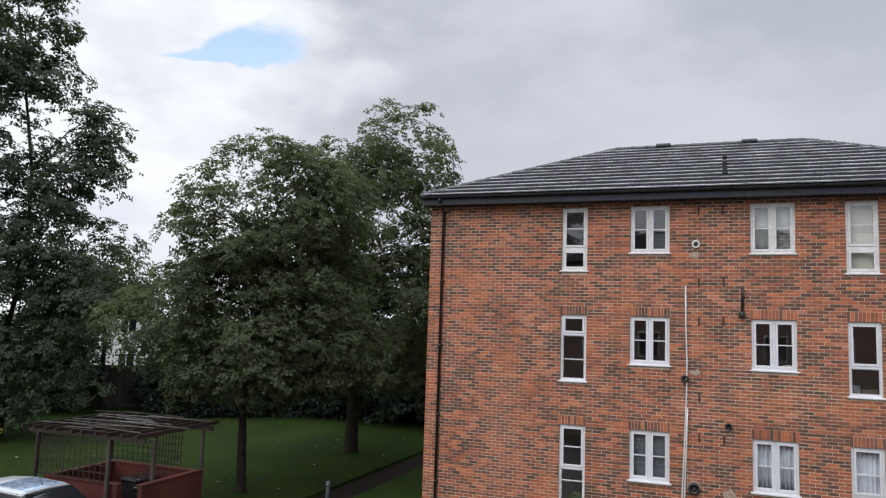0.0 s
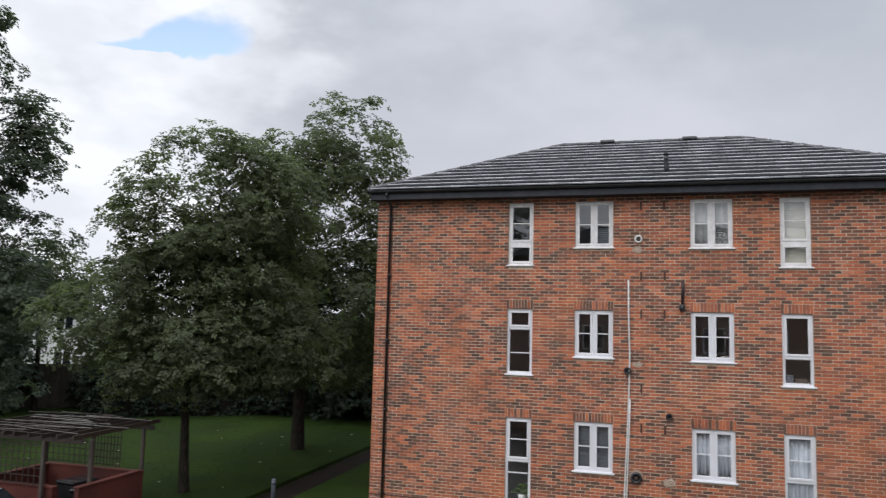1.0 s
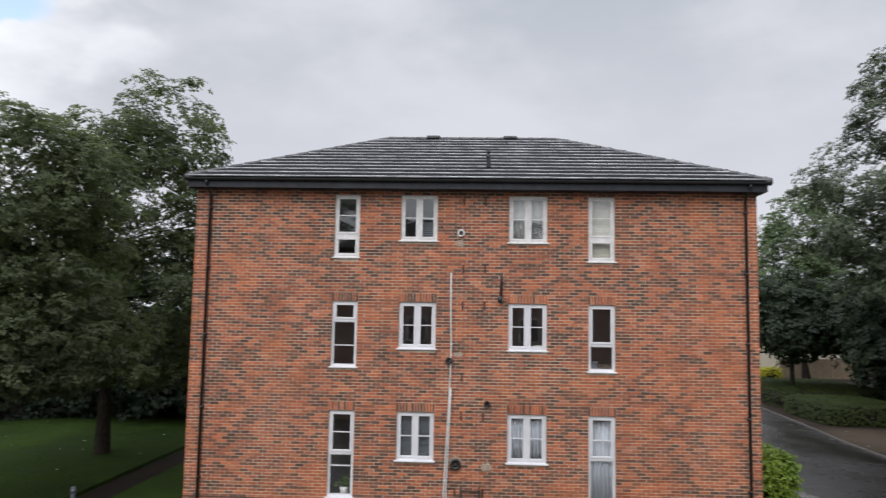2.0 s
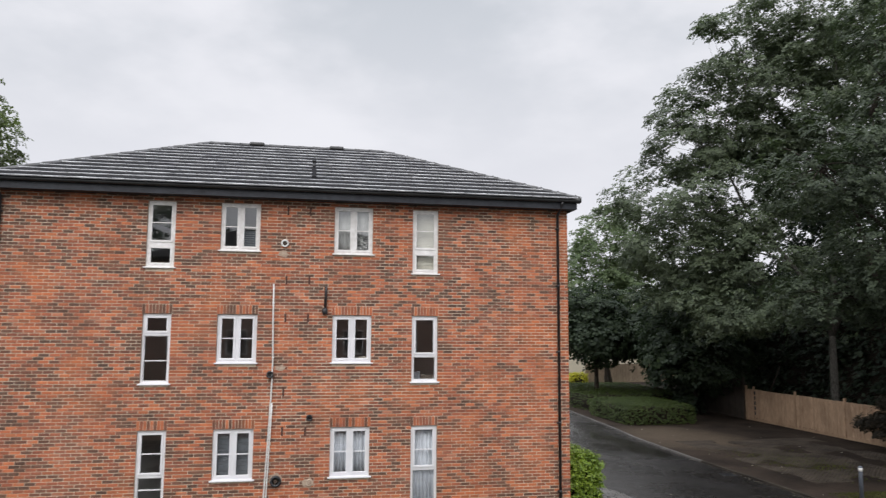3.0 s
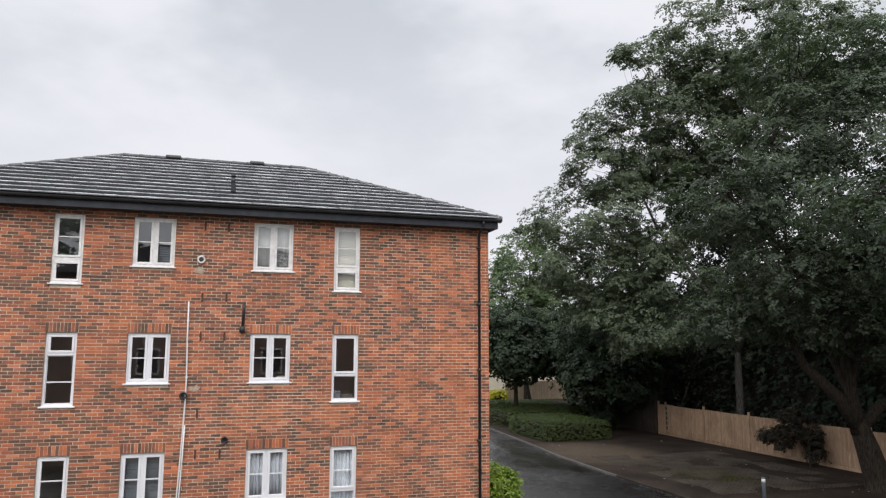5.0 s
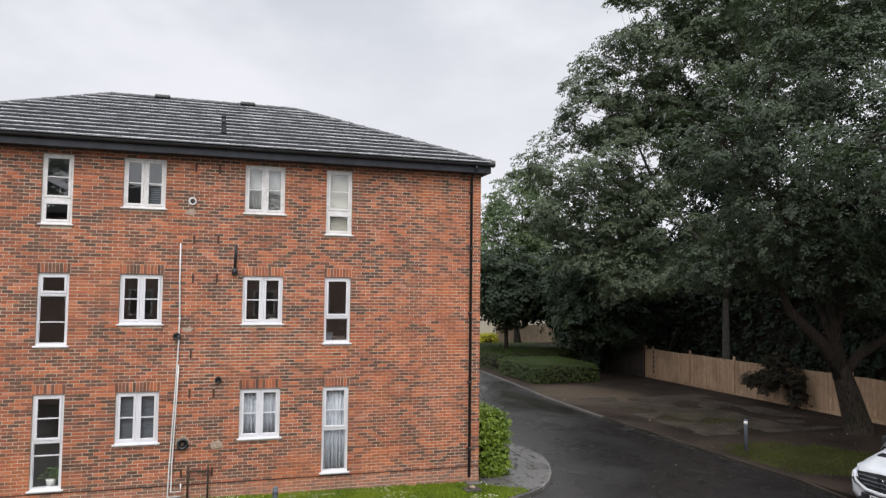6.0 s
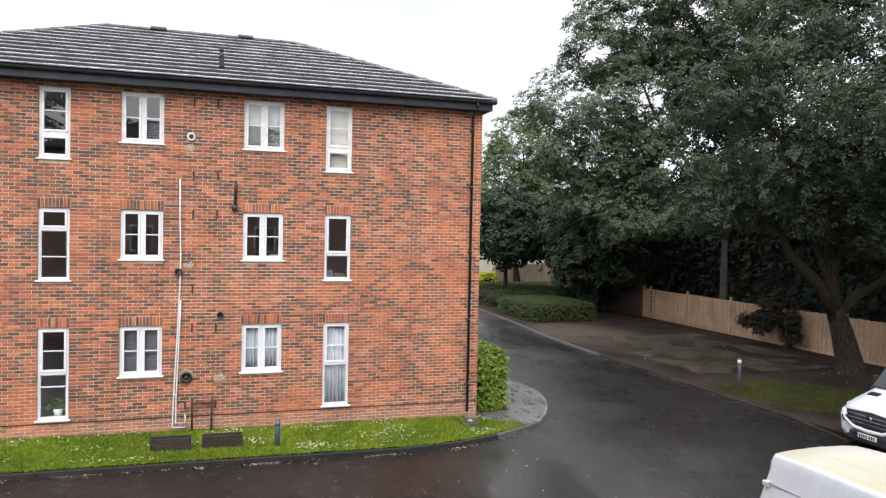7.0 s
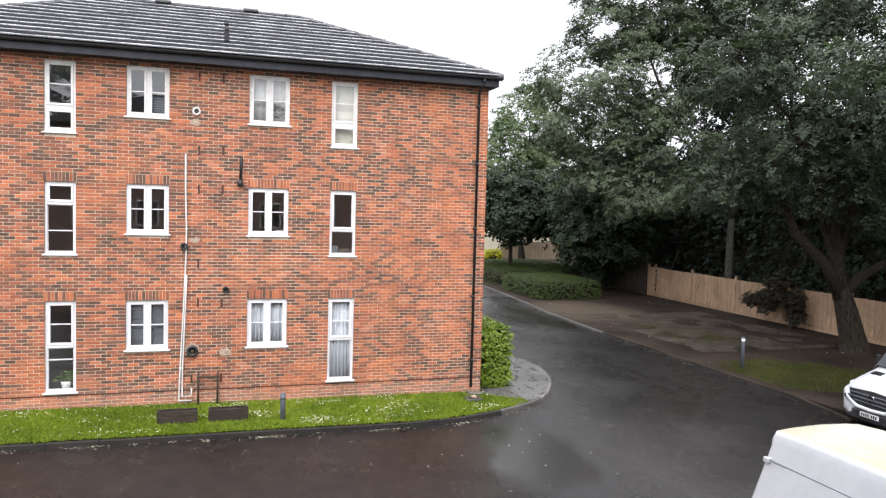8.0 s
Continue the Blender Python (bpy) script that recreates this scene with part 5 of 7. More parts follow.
# plain room behind the window that the view is taken from
for name, b, label, kind in (("room_floor", (-2.3, 2.9, -22.0, -18.03, 3.35, 3.45), "plain floor of the room behind the viewpoint", "floor"), ("room_ceiling", (-2.3, 2.9, -22.0, -18.03, 6.65, 6.75), "plain white ceiling of the room behind the viewpoint", "ceiling"),
                             ("wall_room_west", (-2.42, -2.302, -22.0, -18.03, 3.35, 6.75), "plain plaster wall of the room behind the viewpoint", "wall"), ("wall_room_east", (2.902, 3.02, -22.0, -18.03, 3.35, 6.75), "plain plaster wall of the room behind the viewpoint", "wall"),
                             ("wall_room_back", (-2.42, 3.02, -22.12, -22.002, 3.35, 6.75), "plain plaster wall of the room behind the viewpoint", "wall")):
    bm = bmesh.new()
    box(bm, *b)
    structure(name, bm, M["room"], label, kind)

# ---------------------------------------------------------------- things on the front wall
def wall_vent(x, z, r, rim, core, label, thick=0.03):
    t = thing("wall_vent", x, -0.004, z, label, "vent")
    bm = bmesh.new()
    n = 20
    rings = []
    for rr, y in ((r, 0.0), (r, -thick), (r * 0.62, -thick), (r * 0.55, -thick * 0.3)):
        rings.append([bm.verts.new((rr * math.cos(2 * math.pi * k / n), y, rr * math.sin(2 * math.pi * k / n))) for k in range(n)])
    for a, b in zip(rings, rings[1:]):
        for k in range(n):
            bm.faces.new((a[k], a[(k + 1) % n], b[(k + 1) % n], b[k])).smooth = True
    part("rim", bm, M[rim], t)
    bm = bmesh.new()
    tube(bm, [(0, -0.001, 0), (0, -thick * 0.7, 0)], [r * 0.54, r * 0.3], 16)
    part("grille", bm, M[core], t)
    return t


wall_vent(-0.21, 7.06, 0.095, "white_pipe", "rust", "white round plastic wall vent with a dark centre", 0.05)
wall_vent(-0.47, 3.89, 0.085, "black", "black", "black round flue outlet on the brickwork", 0.10)
wall_vent(0.483, 2.86, 0.075, "black", "black", "small black round vent on the brickwork", 0.09)
wall_vent(-0.267, 1.40, 0.13, "black", "rust", "large black ribbed flue terminal low on the wall", 0.10)
wall_vent(0.507, 1.33, 0.085, "lead", "lead", "pale filled vent hole in a mortar patch", 0.015)


def mortar_patch(x, z, w, h, seed):
    """A smear of mortar round an old hole."""
    rng = random.Random(seed)
    bm = bmesh.new()
    n = 14
    ring = [(x + w * (0.75 + 0.5 * rng.random()) * math.cos(2 * math.pi * k / n), z + h * (0.75 + 0.5 * rng.random()) * math.sin(2 * math.pi * k / n)) for k in range(n)]
    f = [bm.verts.new((a, -0.007, b)) for a, b in ring]
    g = [bm.verts.new((a, 0.012, b)) for a, b in ring]
    bm.faces.new(f)
    for k in range(n):
        bm.faces.new((f[k], g[k], g[(k + 1) % n], f[(k + 1) % n]))
    part("mortar_patch", bm, M["lead"], front_wall, "pale smear of mortar on the bricks")


mortar_patch(-0.23, 4.04, 0.13, 0.07, 1)
mortar_patch(-0.24, 6.80, 0.11, 0.09, 2)
mortar_patch(0.50, 1.33, 0.14, 0.11, 3)
mortar_patch(-0.27, 1.45, 0.17, 0.13, 4)

for x, z in ((-0.15, 7.87), (0.39, 7.86), (-0.15, 6.16), (0.40, 6.17), (-0.15, 5.24), (0.39, 5.25), (-0.15, 3.48), (-0.15, 2.55), (0.39, 2.54), (-0.28, 0.72), (0.40, 0.72)):
    bm = bmesh.new()
    box(bm, x - 0.024, x + 0.024, -0.006, 0.014, z - 0.105, z + 0.105, 0.003)
    part("weep_vent", bm, M["vent_slot"], front_wall, "narrow dark upright vent slot")

pipe = thing("waste_pipe", 0, 0, 0, "thin white plastic pipe running down the brickwork", "pipe")
bm = bmesh.new()
tube(bm, [(-0.445, -0.035, 6.06), (-0.44, -0.035, 5.2), (-0.415, -0.04, 4.3), (-0.425, -0.04, 3.6), (-0.48, -0.04, 2.2), (-0.545, -0.04, 0.8), (-0.565, -0.04, 0.21), (-0.27, -0.04, 0.20)], 0.018, 10)
part("main_pipe", bm, M["white_pipe"], pipe)
bm = bmesh.new()
tube(bm, [(-0.405, -0.075, 3.22), (-0.43, -0.075, 2.4), (-0.485, -0.075, 0.9), (-0.49, -0.075, 0.33), (-0.28, -0.075, 0.325), (-0.275, -0.075, 0.50)], 0.016, 10)
part("branch_pipe", bm, M["white_pipe"], pipe)
for x, z in ((-0.44, 5.6), (-0.415, 4.3), (-0.415, 3.05), (-0.47, 2.2), (-0.53, 1.0)):
    bm = bmesh.new()
    box(bm, x - 0.03, x + 0.03, -0.058, 0.0, z - 0.014, z + 0.014, 0.004)
    part("clip", bm, M["white_pipe"], pipe)

op = thing("overflow_pipe", 0.80, 0, 5.4, "short black overflow pipe with a bulbous end", "pipe")
bm = bmesh.new()
tube(bm, [(0.01, 0.0, 0.60), (0.01, -0.07, 0.585), (0.01, -0.075, 0.5), (-0.005, -0.075, 0.06)], 0.034, 10)
part("tail", bm, M["black"], op)
bm = bmesh.new()
tube(bm, [(-0.005, -0.075, 0.10), (-0.008, -0.075, 0.05), (-0.012, -0.075, -0.03), (-0.012, -0.075, -0.06)], [0.04, 0.068, 0.072, 0.05], 12)
part("end_cap", bm, M["black"], op)

rail = thing("pipe_guard", 0, 0, 0.1, "rusty black metal pipe guard at the wall foot", "rail")
for x in (-0.124, 0.315):
    bm = bmesh.new()
    tube(bm, [(x, -0.12, -0.05), (x, -0.12, 0.70), (x, -0.10, 0.74), (x, 0.0, 0.745)], 0.024, 8)
    part("upright", bm, M["rust"], rail)
bm = bmesh.new()
tube(bm, [(-0.16, -0.12, 0.68), (0.35, -0.12, 0.68)], 0.024, 8)
part("crossbar", bm, M["rust"], rail)

# damp course line
bm = bmesh.new()
box(bm, X0 + 0.01, X1 - 0.01, -0.007, 0.013, 0.443, 0.463)
part("damp_course", bm, M["black"], front_wall, "dark damp-proof course line low in the wall")


# ---------------------------------------------------------------- behind the panes
def curtain(x0, x1, z0, z1, material, label, folds, depth=0.035, y=0.19):
    t = thing("curtain", (x0 + x1) / 2, y, z0, label, "curtain", "window dressings")
    bm = bmesh.new()
    w, h, n = x1 - x0, z1 - z0, folds * 8
    rows = []
    for z, s in ((0, 1.25), (h * 0.5, 1.0), (h, 0.7)):
        rows.append([[bm.verts.new((-w / 2 + w * k / n, e + depth * s * math.sin(2 * math.pi * k / 8 + 0.6 * math.sin(k * 0.37)), z)) for k in range(n + 1)] for e in (0.0, 0.006)])
    for a, b in zip(rows, rows[1:]):
        for side in (0, 1):
            for k in range(n):
                bm.faces.new((a[side][k], a[side][k + 1], b[side][k + 1], b[side][k])).smooth = True
    for a in (rows[0], rows[-1]):
        for k in range(n):
            bm.faces.new((a[0][k], a[1][k], a[1][k + 1], a[0][k + 1]))
    part("drape", bm, M[material], t)
    bm = bmesh.new()
    tube(bm, [(-w / 2 - 0.02, 0, h + 0.012), (w / 2 + 0.02, 0, h + 0.012)], 0.01, 8)
    part("curtain_rail", bm, M["upvc"], t)
    return t


def blind(x0, x1, z0, z1, material, label, slat=0.0, y=0.17):
    t = thing("window_blind", (x0 + x1) / 2, y, z0, label, "blind", "window dressings")
    w, h = x1 - x0, z1 - z0
    if slat:
        for k in range(int(h / slat)):
            bm = bmesh.new()
            v = box(bm, -w / 2, w / 2, -0.010, 0.010, k * slat, k * slat + slat * 0.82)
            part("slat", bm, M[material], t)
    else:
        bm = bmesh.new()
        box(bm, -w / 2, w / 2, -0.003, 0.003, 0.02, h)
        part("fabric", bm, M[material], t)
        bm = bmesh.new()
        tube(bm, [(-w / 2, 0, 0.012), (w / 2, 0, 0.012)], 0.012, 8)
        part("bottom_bar", bm, M[material], t)
        for k in range(1, 7):
            bm = bmesh.new()
            tube(bm, [(-w / 2, -0.004, h * k / 7), (w / 2, -0.004, h * k / 7)], 0.006, 6)
            part("crease", bm, M[material], t)
    bm = bmesh.new()
    box(bm, -w / 2 - 0.01, w / 2 + 0.01, -0.025, 0.025, h + 0.002, h + 0.04, 0.004)
    part("head_rail", bm, M["upvc"], t)
    return t


xm = (C[0] + C[1]) / 2
curtain(C[0] + 0.05, xm - 0.05, 1.47, 2.58, "curtain", "grey-blue gathered curtain behind a ground-floor pane", 4)
curtain(xm + 0.02, C[1] - 0.05, 1.47, 2.58, "curtain", "grey-blue gathered curtain behind a ground-floor pane", 4)
curtain(D[0] + 0.04, D[1] - 0.04, 0.56, 2.58, "curtain", "pale grey full-length curtain in the tall ground-floor window", 6)
blind(D[0] + 0.04, D[1] - 0.04, 6.50, 7.94, "blind", "closed cream roller blind in a top-floor window", 0.0, 0.21)
blind(B[0] + 0.04, B[1] - 0.04, 1.48, 2.55, "grey_blind", "closed grey blind in a ground-floor window")
curtain(C[0] + 0.04, xm - 0.03, 6.93, 7.95, "net", "white net curtain in a top-floor window", 3, 0.006)
curtain(xm + 0.03, C[1] - 0.04, 7.30, 7.95, "net", "short white net curtain bunched in a top-floor window", 3, 0.008)
wrap = thing("plastic_sheeting", (xm + C[1]) / 2, 0.20, 6.93, "crumpled clear and white plastic sheeting behind a top-floor pane", "sheeting")
bm = bmesh.new()
nu, nv = 22, 20
fold = [[bm.verts.new((-0.24 + 0.48 * u / nu, 0.05 * noise.noise((u * 0.35, v * 0.5, 2.0)) + 0.025 * noise.noise((u * 0.8, v * 1.0, 5.0)), 0.36 * v / nv)) for u in range(nu + 1)] for v in range(nv + 1)]
for a, b in zip(fold, fold[1:]):
    for u in range(nu):
        bm.faces.new((a[u], a[u + 1], b[u + 1], b[u]))
bmesh.ops.solidify(bm, geom=bm.faces[:], thickness=0.003)
part("sheet", bm, M["sheeting"], wrap)
# slats added in place of the striped roof reflection in this pane
blind((B[0] + B[1]) / 2 + 0.03, B[1] - 0.05, 6.93, 7.40, "grey_blind", "dark slats standing in for the tiled roof mirrored in a pane", 0.055)

# oddments on the inner sills
plant = thing("potted_plant", -3.02, 0.22, 0.50, "leafy green house plant in a white pot on the window ledge", "plant")
bm = bmesh.new()
tube(bm, [(0, 0, 0.06), (0, 0, 0.20), (0, 0, 0.235), (0, 0, 0.22)], [0.082, 0.108, 0.114, 0.095], 16)
part("pot", bm, M["pot"], plant, "white glazed pot")
rng = np.random.default_rng(71)
cc = np.array([[0.0, 0, 0.34], [0.09, 0.01, 0.38], [-0.1, 0, 0.36], [-0.04, 0.02, 0.44], [0.06, 0, 0.46], [-0.14, 0, 0.30], [0.14, 0, 0.30]])
lv = leaves_mesh("foliage", cc, cc * np.array([1, 1, 0.3]), 8, np.full(len(cc), 0.10), 0.18, M["leaf_plant"], rng, 0.65, 0.9)
lv.parent = plant
bm = bmesh.new()
box(bm, -0.29, 0.29, -0.10, 0.10, 0.0, 0.058, 0.006)
part("ledge", bm, M["upvc"], plant)


def sill_box(x, z, w, h, material, label):
    t = thing("storage_box", x, 0.205, z, label, "box")
    bm = bmesh.new()
    box(bm, -w / 2, w / 2, -0.07, 0.07, 0, h * 0.86, 0.008)
    part("body", bm, M[material], t)
    bm = bmesh.new()
    box(bm, -w / 2 - 0.006, w / 2 + 0.006, -0.076, 0.076, h * 0.862, h, 0.006)
    part("lid", bm, M[material], t)


sill_box((D[0] + D[1]) / 2 + 0.08, 3.692, 0.30, 0.16, "old_wood", "grey storage box standing inside a first-floor window")
sill_box((D[0] + D[1]) / 2 - 0.17, 3.692, 0.16, 0.24, "metal", "dark storage box standing inside a first-floor window")
sill_box(C[1] - 0.19, 4.172, 0.20, 0.13, "blind", "small pale box standing inside a first-floor window")

# ---------------------------------------------------------------- front lawn
def planter(x, y, z, w, label):
    t = thing("timber_trough", x, y, z, label, "planter", "timber troughs")
    for name, b in (("front_board", (-w / 2, w / 2, -0.11, -0.075, -0.1, 0.30)), ("back_board", (-w / 2, w / 2, 0.075, 0.11, -0.1, 0.31)),
                    ("end_board", (-w / 2, -w / 2 + 0.035, -0.073, 0.073, -0.1, 0.30)), ("end_board", (w / 2 - 0.035, w / 2, -0.073, 0.073, -0.1, 0.30))):
        bm = bmesh.new()
        box(bm, *b, 0.006)
        part(name, bm, M["rotten_wood"], t)
    bm = bmesh.new()
    box(bm, -w / 2 + 0.037, w / 2 - 0.037, -0.072, 0.072, 0.0, 0.27, 0.01)
    part("soil", bm, M["soil"], t)


planter(-0.53, -1.30, 0.03, 0.84, "dark stained timber trough sunk in the lawn")
planter(0.55, -1.32, 0.03, 0.86, "dark stained timber trough beside its twin on the lawn")


def bollard(x, y, z, band, label, height=0.84):
    t = thing("bollard", x, y, z, label, "bollard", "bollards")
    bm = bmesh.new()
    tube(bm, [(0, 0, -0.1), (0, 0, height - 0.025), (0, 0, height)], [0.058, 0.058, 0.05], 14)
    part("post", bm, M["metal"], t)
    bm = bmesh.new()
    tube(bm, [(0, 0, height - 0.15), (0, 0, height - 0.05)], 0.0605, 14)
    part("band", bm, M[band], t, "pale reflective band" if band != "metal" else "")


bollard(1.735, -1.52, 0.02, "metal", "grey metal bollard on the lawn edge", 0.64)
bollard(16.84, 1.55, -0.04, "white_pipe", "dark grey bollard with a pale band on the verge", 1.02)
bollard(-9.75, -0.05, -0.1, "metal", "grey bollard beside the garden path", 0.70)

hatch = thing("drain_cover", 6.62, -0.76, 0.06, "small dark drain cover set in the lawn", "drain cover")
bm = bmesh.new()
box(bm, -0.20, 0.20, -0.17, 0.17, -0.05, 0.035, 0.008)
part("frame", bm, M["kerb"], hatch)
bm = bmesh.new()
box(bm, -0.14, 0.14, -0.11, 0.11, 0.0355, 0.05, 0.006)
part("lid", bm, M["rust"], hatch)
bm = bmesh.new()
tube(bm, [(0.0, -0.01, 0.048), (0.01, -0.01, 0.085), (0.01, 0.0, 0.10)], [0.085, 0.075, 0.03], 9)
part("stone", bm, M["lead"], hatch, "pale stone lying on the cover")
gully = thing("drain_gully", 6.85, -0.22, 0.02, "pale concrete gully surround under the downpipe", "drain")
bm = bmesh.new()
box(bm, -0.2, 0.2, -0.12, 0.17, -0.05, 0.075, 0.015)
part("surround", bm, M["paving"], gully)


def scatter(name, pts, size, n_side, material, label, category, lift=0.0, cup=0.0, seed=1):
    """Very many small flat pieces as one object of stuff."""
    rng_ = random.Random(seed)
    verts, faces = [], []
    for x, y, z in pts:
        r = size * rng_.uniform(0.6, 1.3)
        a0, st = rng_.uniform(0, 6.28), rng_.uniform(0.6, 1.0)
        n = len(verts)
        verts.append((x, y, z + lift))
        for k in range(n_side):
            a = a0 + 2 * math.pi * k / n_side
            verts.append((x + r * math.cos(a), y + r * st * math.sin(a), z + lift + cup))
        for k in range(n_side):
            faces.append((n, n + 1 + k, n + 1 + (k + 1) % n_side))
    ob = new(name, raw_mesh(name, verts, faces, material))
    return tagged(ob, label, category, "", "stuff")


def lawn_z(x, y):
    y0 = lawn_edge(x) + 0.12
    f = min(max((y - y0) / (0.02 - y0), 0), 1)
    return 0.012 + (wall_foot(x) - 0.012) * f ** 0.8 * (1.0 if x < 6 else max(0.2, 1 - (x - 6) * 0.35))


def blades(name, pts, height, material, label, seed, width=0.012, per=3):
    """Grass as one object of stuff: narrow bent blades, two triangles each."""
    rng_ = np.random.default_rng(seed)
    p = np.repeat(np.array(pts, float), per, 0)
    n = len(p)
    p[:, :2] += rng_.normal(0, 0.02, (n, 2))
    a = rng_.uniform(0, 6.28, n)
    side = np.stack([np.cos(a), np.sin(a), np.zeros(n)], 1) * (width * rng_.uniform(0.6, 1.3, n))[:, None]
    h = height * rng_.uniform(0.5, 1.3, n)
    bend = rng_.normal(0, 0.4, (n, 2)) * h[:, None]
    mid, tip = p.copy(), p.copy()
    mid[:, 2] += h * 0.6
    mid[:, :2] += bend * 0.3
    tip[:, 2] += h
    tip[:, :2] += bend
    v = np.stack([p - side, p + side, mid, tip], 1).reshape(-1, 3)
    b = np.arange(n)[:, None] * 4
    faces = np.concatenate([b + np.array([[0, 1, 2]]), b + np.array([[1, 3, 2]])], 0)
    ob = new(name, raw_mesh(name, v.tolist(), faces.tolist(), material))
    return tagged(ob, label, "grass", "", "stuff")


rr = random.Random(5)
pts = []
while len(pts) < 25000:
    x, y = rr.uniform(-7.1, 8.0), rr.uniform(-2.35, 0.0)
    if y > lawn_edge(x) + 0.045 and not (x > 7.1 and y > -0.35 - 0.6 * (x - 7.08)):
        pts.append((x, y, lawn_z(x, y)))
blades("lawn_grass", pts, 0.055, M["grass"], "short bright green grass blades", 3)
# daisies gather in drifts
dz = []
while len(dz) < 1000:
    x, y = rr.uniform(-7.1, 7.9), rr.uniform(-2.3, -0.02)
    if y > lawn_edge(x) + 0.12 and noise.noise((x * 0.8, y * 1.4, 3.1)) + 0.35 * noise.noise((x * 3, y * 4, 1.0)) + (0.25 if y > -0.5 else 0) > rr.uniform(0.05, 0.8) and not (x > 7.1 and y > -0.35 - 0.6 * (x - 7.08)):
        dz.append((x, y, lawn_z(x, y) + 0.05))
scatter("daisies", dz, 0.0155, 7, M["daisy"], "small white daisies scattered over the lawn", "flowers", 0.0, 0.005, 4)
pet = []
while len(pet) < 250:
    x, y = rr.uniform(-8, 15.6), rr.uniform(-13, 9)
    near_kerb = abs(y - lawn_edge(x) + 0.2) < 0.25 if x < 8 else False
    if (x < 8 and y < lawn_edge(x) - 0.09 and (near_kerb or rr.random() < 0.2)) or (x > 10.4 and rr.random() < 0.16):
        pet.append((x, y, ROAD + 0.004))
scatter("fallen_petals", pet, 0.015, 6, M["petal"], "pale petals and leaves lying on the wet road", "petals", 0.0, 0.004, 6)
# wet leaf litter washed against the kerb
lit = []
for _ in range(1100):
    x = rr.uniform(-8, 8.3)
    if noise.noise((x * 1.1, 0.0, 4.0)) + 0.5 * noise.noise((x * 4.0, 1.0, 4.0)) > rr.uniform(-0.3, 0.6):
        lit.append((x, lawn_edge(x) - 0.065 - abs(rr.gauss(0, 0.09)), ROAD + 0.004))
for _ in range(110):
    y = rr.uniform(-3.5, 17)
    lit.append((15.70 - abs(rr.gauss(0, 0.08)) + (0.03 * (y - 9.5) if y > 9.5 else 0), y, ROAD + 0.004))
scatter("gutter_litter", lit, 0.021, 5, M["litter"], "wet brown leaf litter along the kerbs", "litter", 0.0, 0.004, 12)
pet = [(rr.uniform(16.2, 25), rr.uniform(-3.5, 19), -0.024) for _ in range(45)]
scatter("fallen_leaves", pet, 0.035, 6, M["petal"], "pale fallen leaves on the muddy verge", "leaves", 0.0, 0.006, 7)

# verge: grass patch, and a grid of sunken pavers
pts = []
while len(pts) < 9000:
    x, y = rr.uniform(16.1, 22.5), rr.uniform(-3.6, 2.6)
    d = ((x - 18.0) / 2.6) ** 2 + ((y - 0.3) / 2.2) ** 2 + 0.8 * noise.noise((x * 0.9, y * 0.9, 0))
    if d < rr.uniform(0.2, 1.25):
        pts.append((x, y, -0.03))
for _ in range(1700):
    x, y = rr.gauss(19.4, 0.9), rr.gauss(7.6, 1.5)
    pts.append((x, y, -0.03))
blades("verge_grass", pts, 0.045, M["verge_grass"], "thin grass growing on the muddy verge", 8, 0.013)
verts, faces = [], []
for i in range(38):
    for j in range(52):
        x, y = 17.2 + i * 0.18, 4.0 + j * 0.18
        if noise.noise((x * 0.7, y * 0.7, 7.0)) < -0.12:
            continue
        for x0, x1, y0, y1 in ((x, x + 0.18, y, y + 0.06), (x, x + 0.06, y + 0.06, y + 0.18)):
            n = len(verts)
            verts += [(x0, y0, -0.06), (x1, y0, -0.06), (x1, y1, -0.06), (x0, y1, -0.06), (x0, y0, -0.006), (x1, y0, -0.006), (x1, y1, -0.006), (x0, y1, -0.006)]
            faces += [(n + 4, n + 5, n + 6, n + 7), (n, n + 1, n + 5, n + 4), (n + 1, n + 2, n + 6, n + 5), (n + 2, n + 3, n + 7, n + 6), (n + 3, n, n + 4, n + 7)]
tagged(new("grass_pavers", raw_mesh("grass_pavers", verts, faces, M["paver"])), "lattice of concrete grass pavers sunk in mud", "paving", "", "stuff")

# garden grass, thin, its colour darkened for the shade of the trees
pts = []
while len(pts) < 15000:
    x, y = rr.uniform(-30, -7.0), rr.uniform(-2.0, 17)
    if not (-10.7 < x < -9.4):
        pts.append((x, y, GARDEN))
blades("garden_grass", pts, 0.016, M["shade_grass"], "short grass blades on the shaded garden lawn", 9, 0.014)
pet = [(rr.uniform(-24, -11), rr.uniform(-1.5, 14), GARDEN + 0.045) for _ in range(26)]
scatter("garden_leaves", pet, 0.045, 6, M["petal"], "a few pale leaves lying on the garden lawn", "leaves", 0.0, 0.006, 10)


def drain_grate(x, y):
    t = thing("drain_grate", x, y, ROAD, "black iron drain grate in the road by the kerb", "drain")
    bm = bmesh.new()
    bars2 = ((-0.24, 0.24, -0.24, -0.20), (-0.24, 0.24, 0.20, 0.24), (-0.24, -0.20, -0.198, 0.198), (0.20, 0.24, -0.198, 0.198))
    for x0, x1, y0, y1 in bars2:
        box(bm, x0, x1, y0, y1, 0.0, 0.012)
    part("frame", bm, M["black"], t)
    for k in range(5):
        bm = bmesh.new()
        box(bm, -0.198, 0.198, -0.17 + 0.075 * k, -0.13 + 0.075 * k, 0.0, 0.010)
        part("bar", bm, M["black"], t)


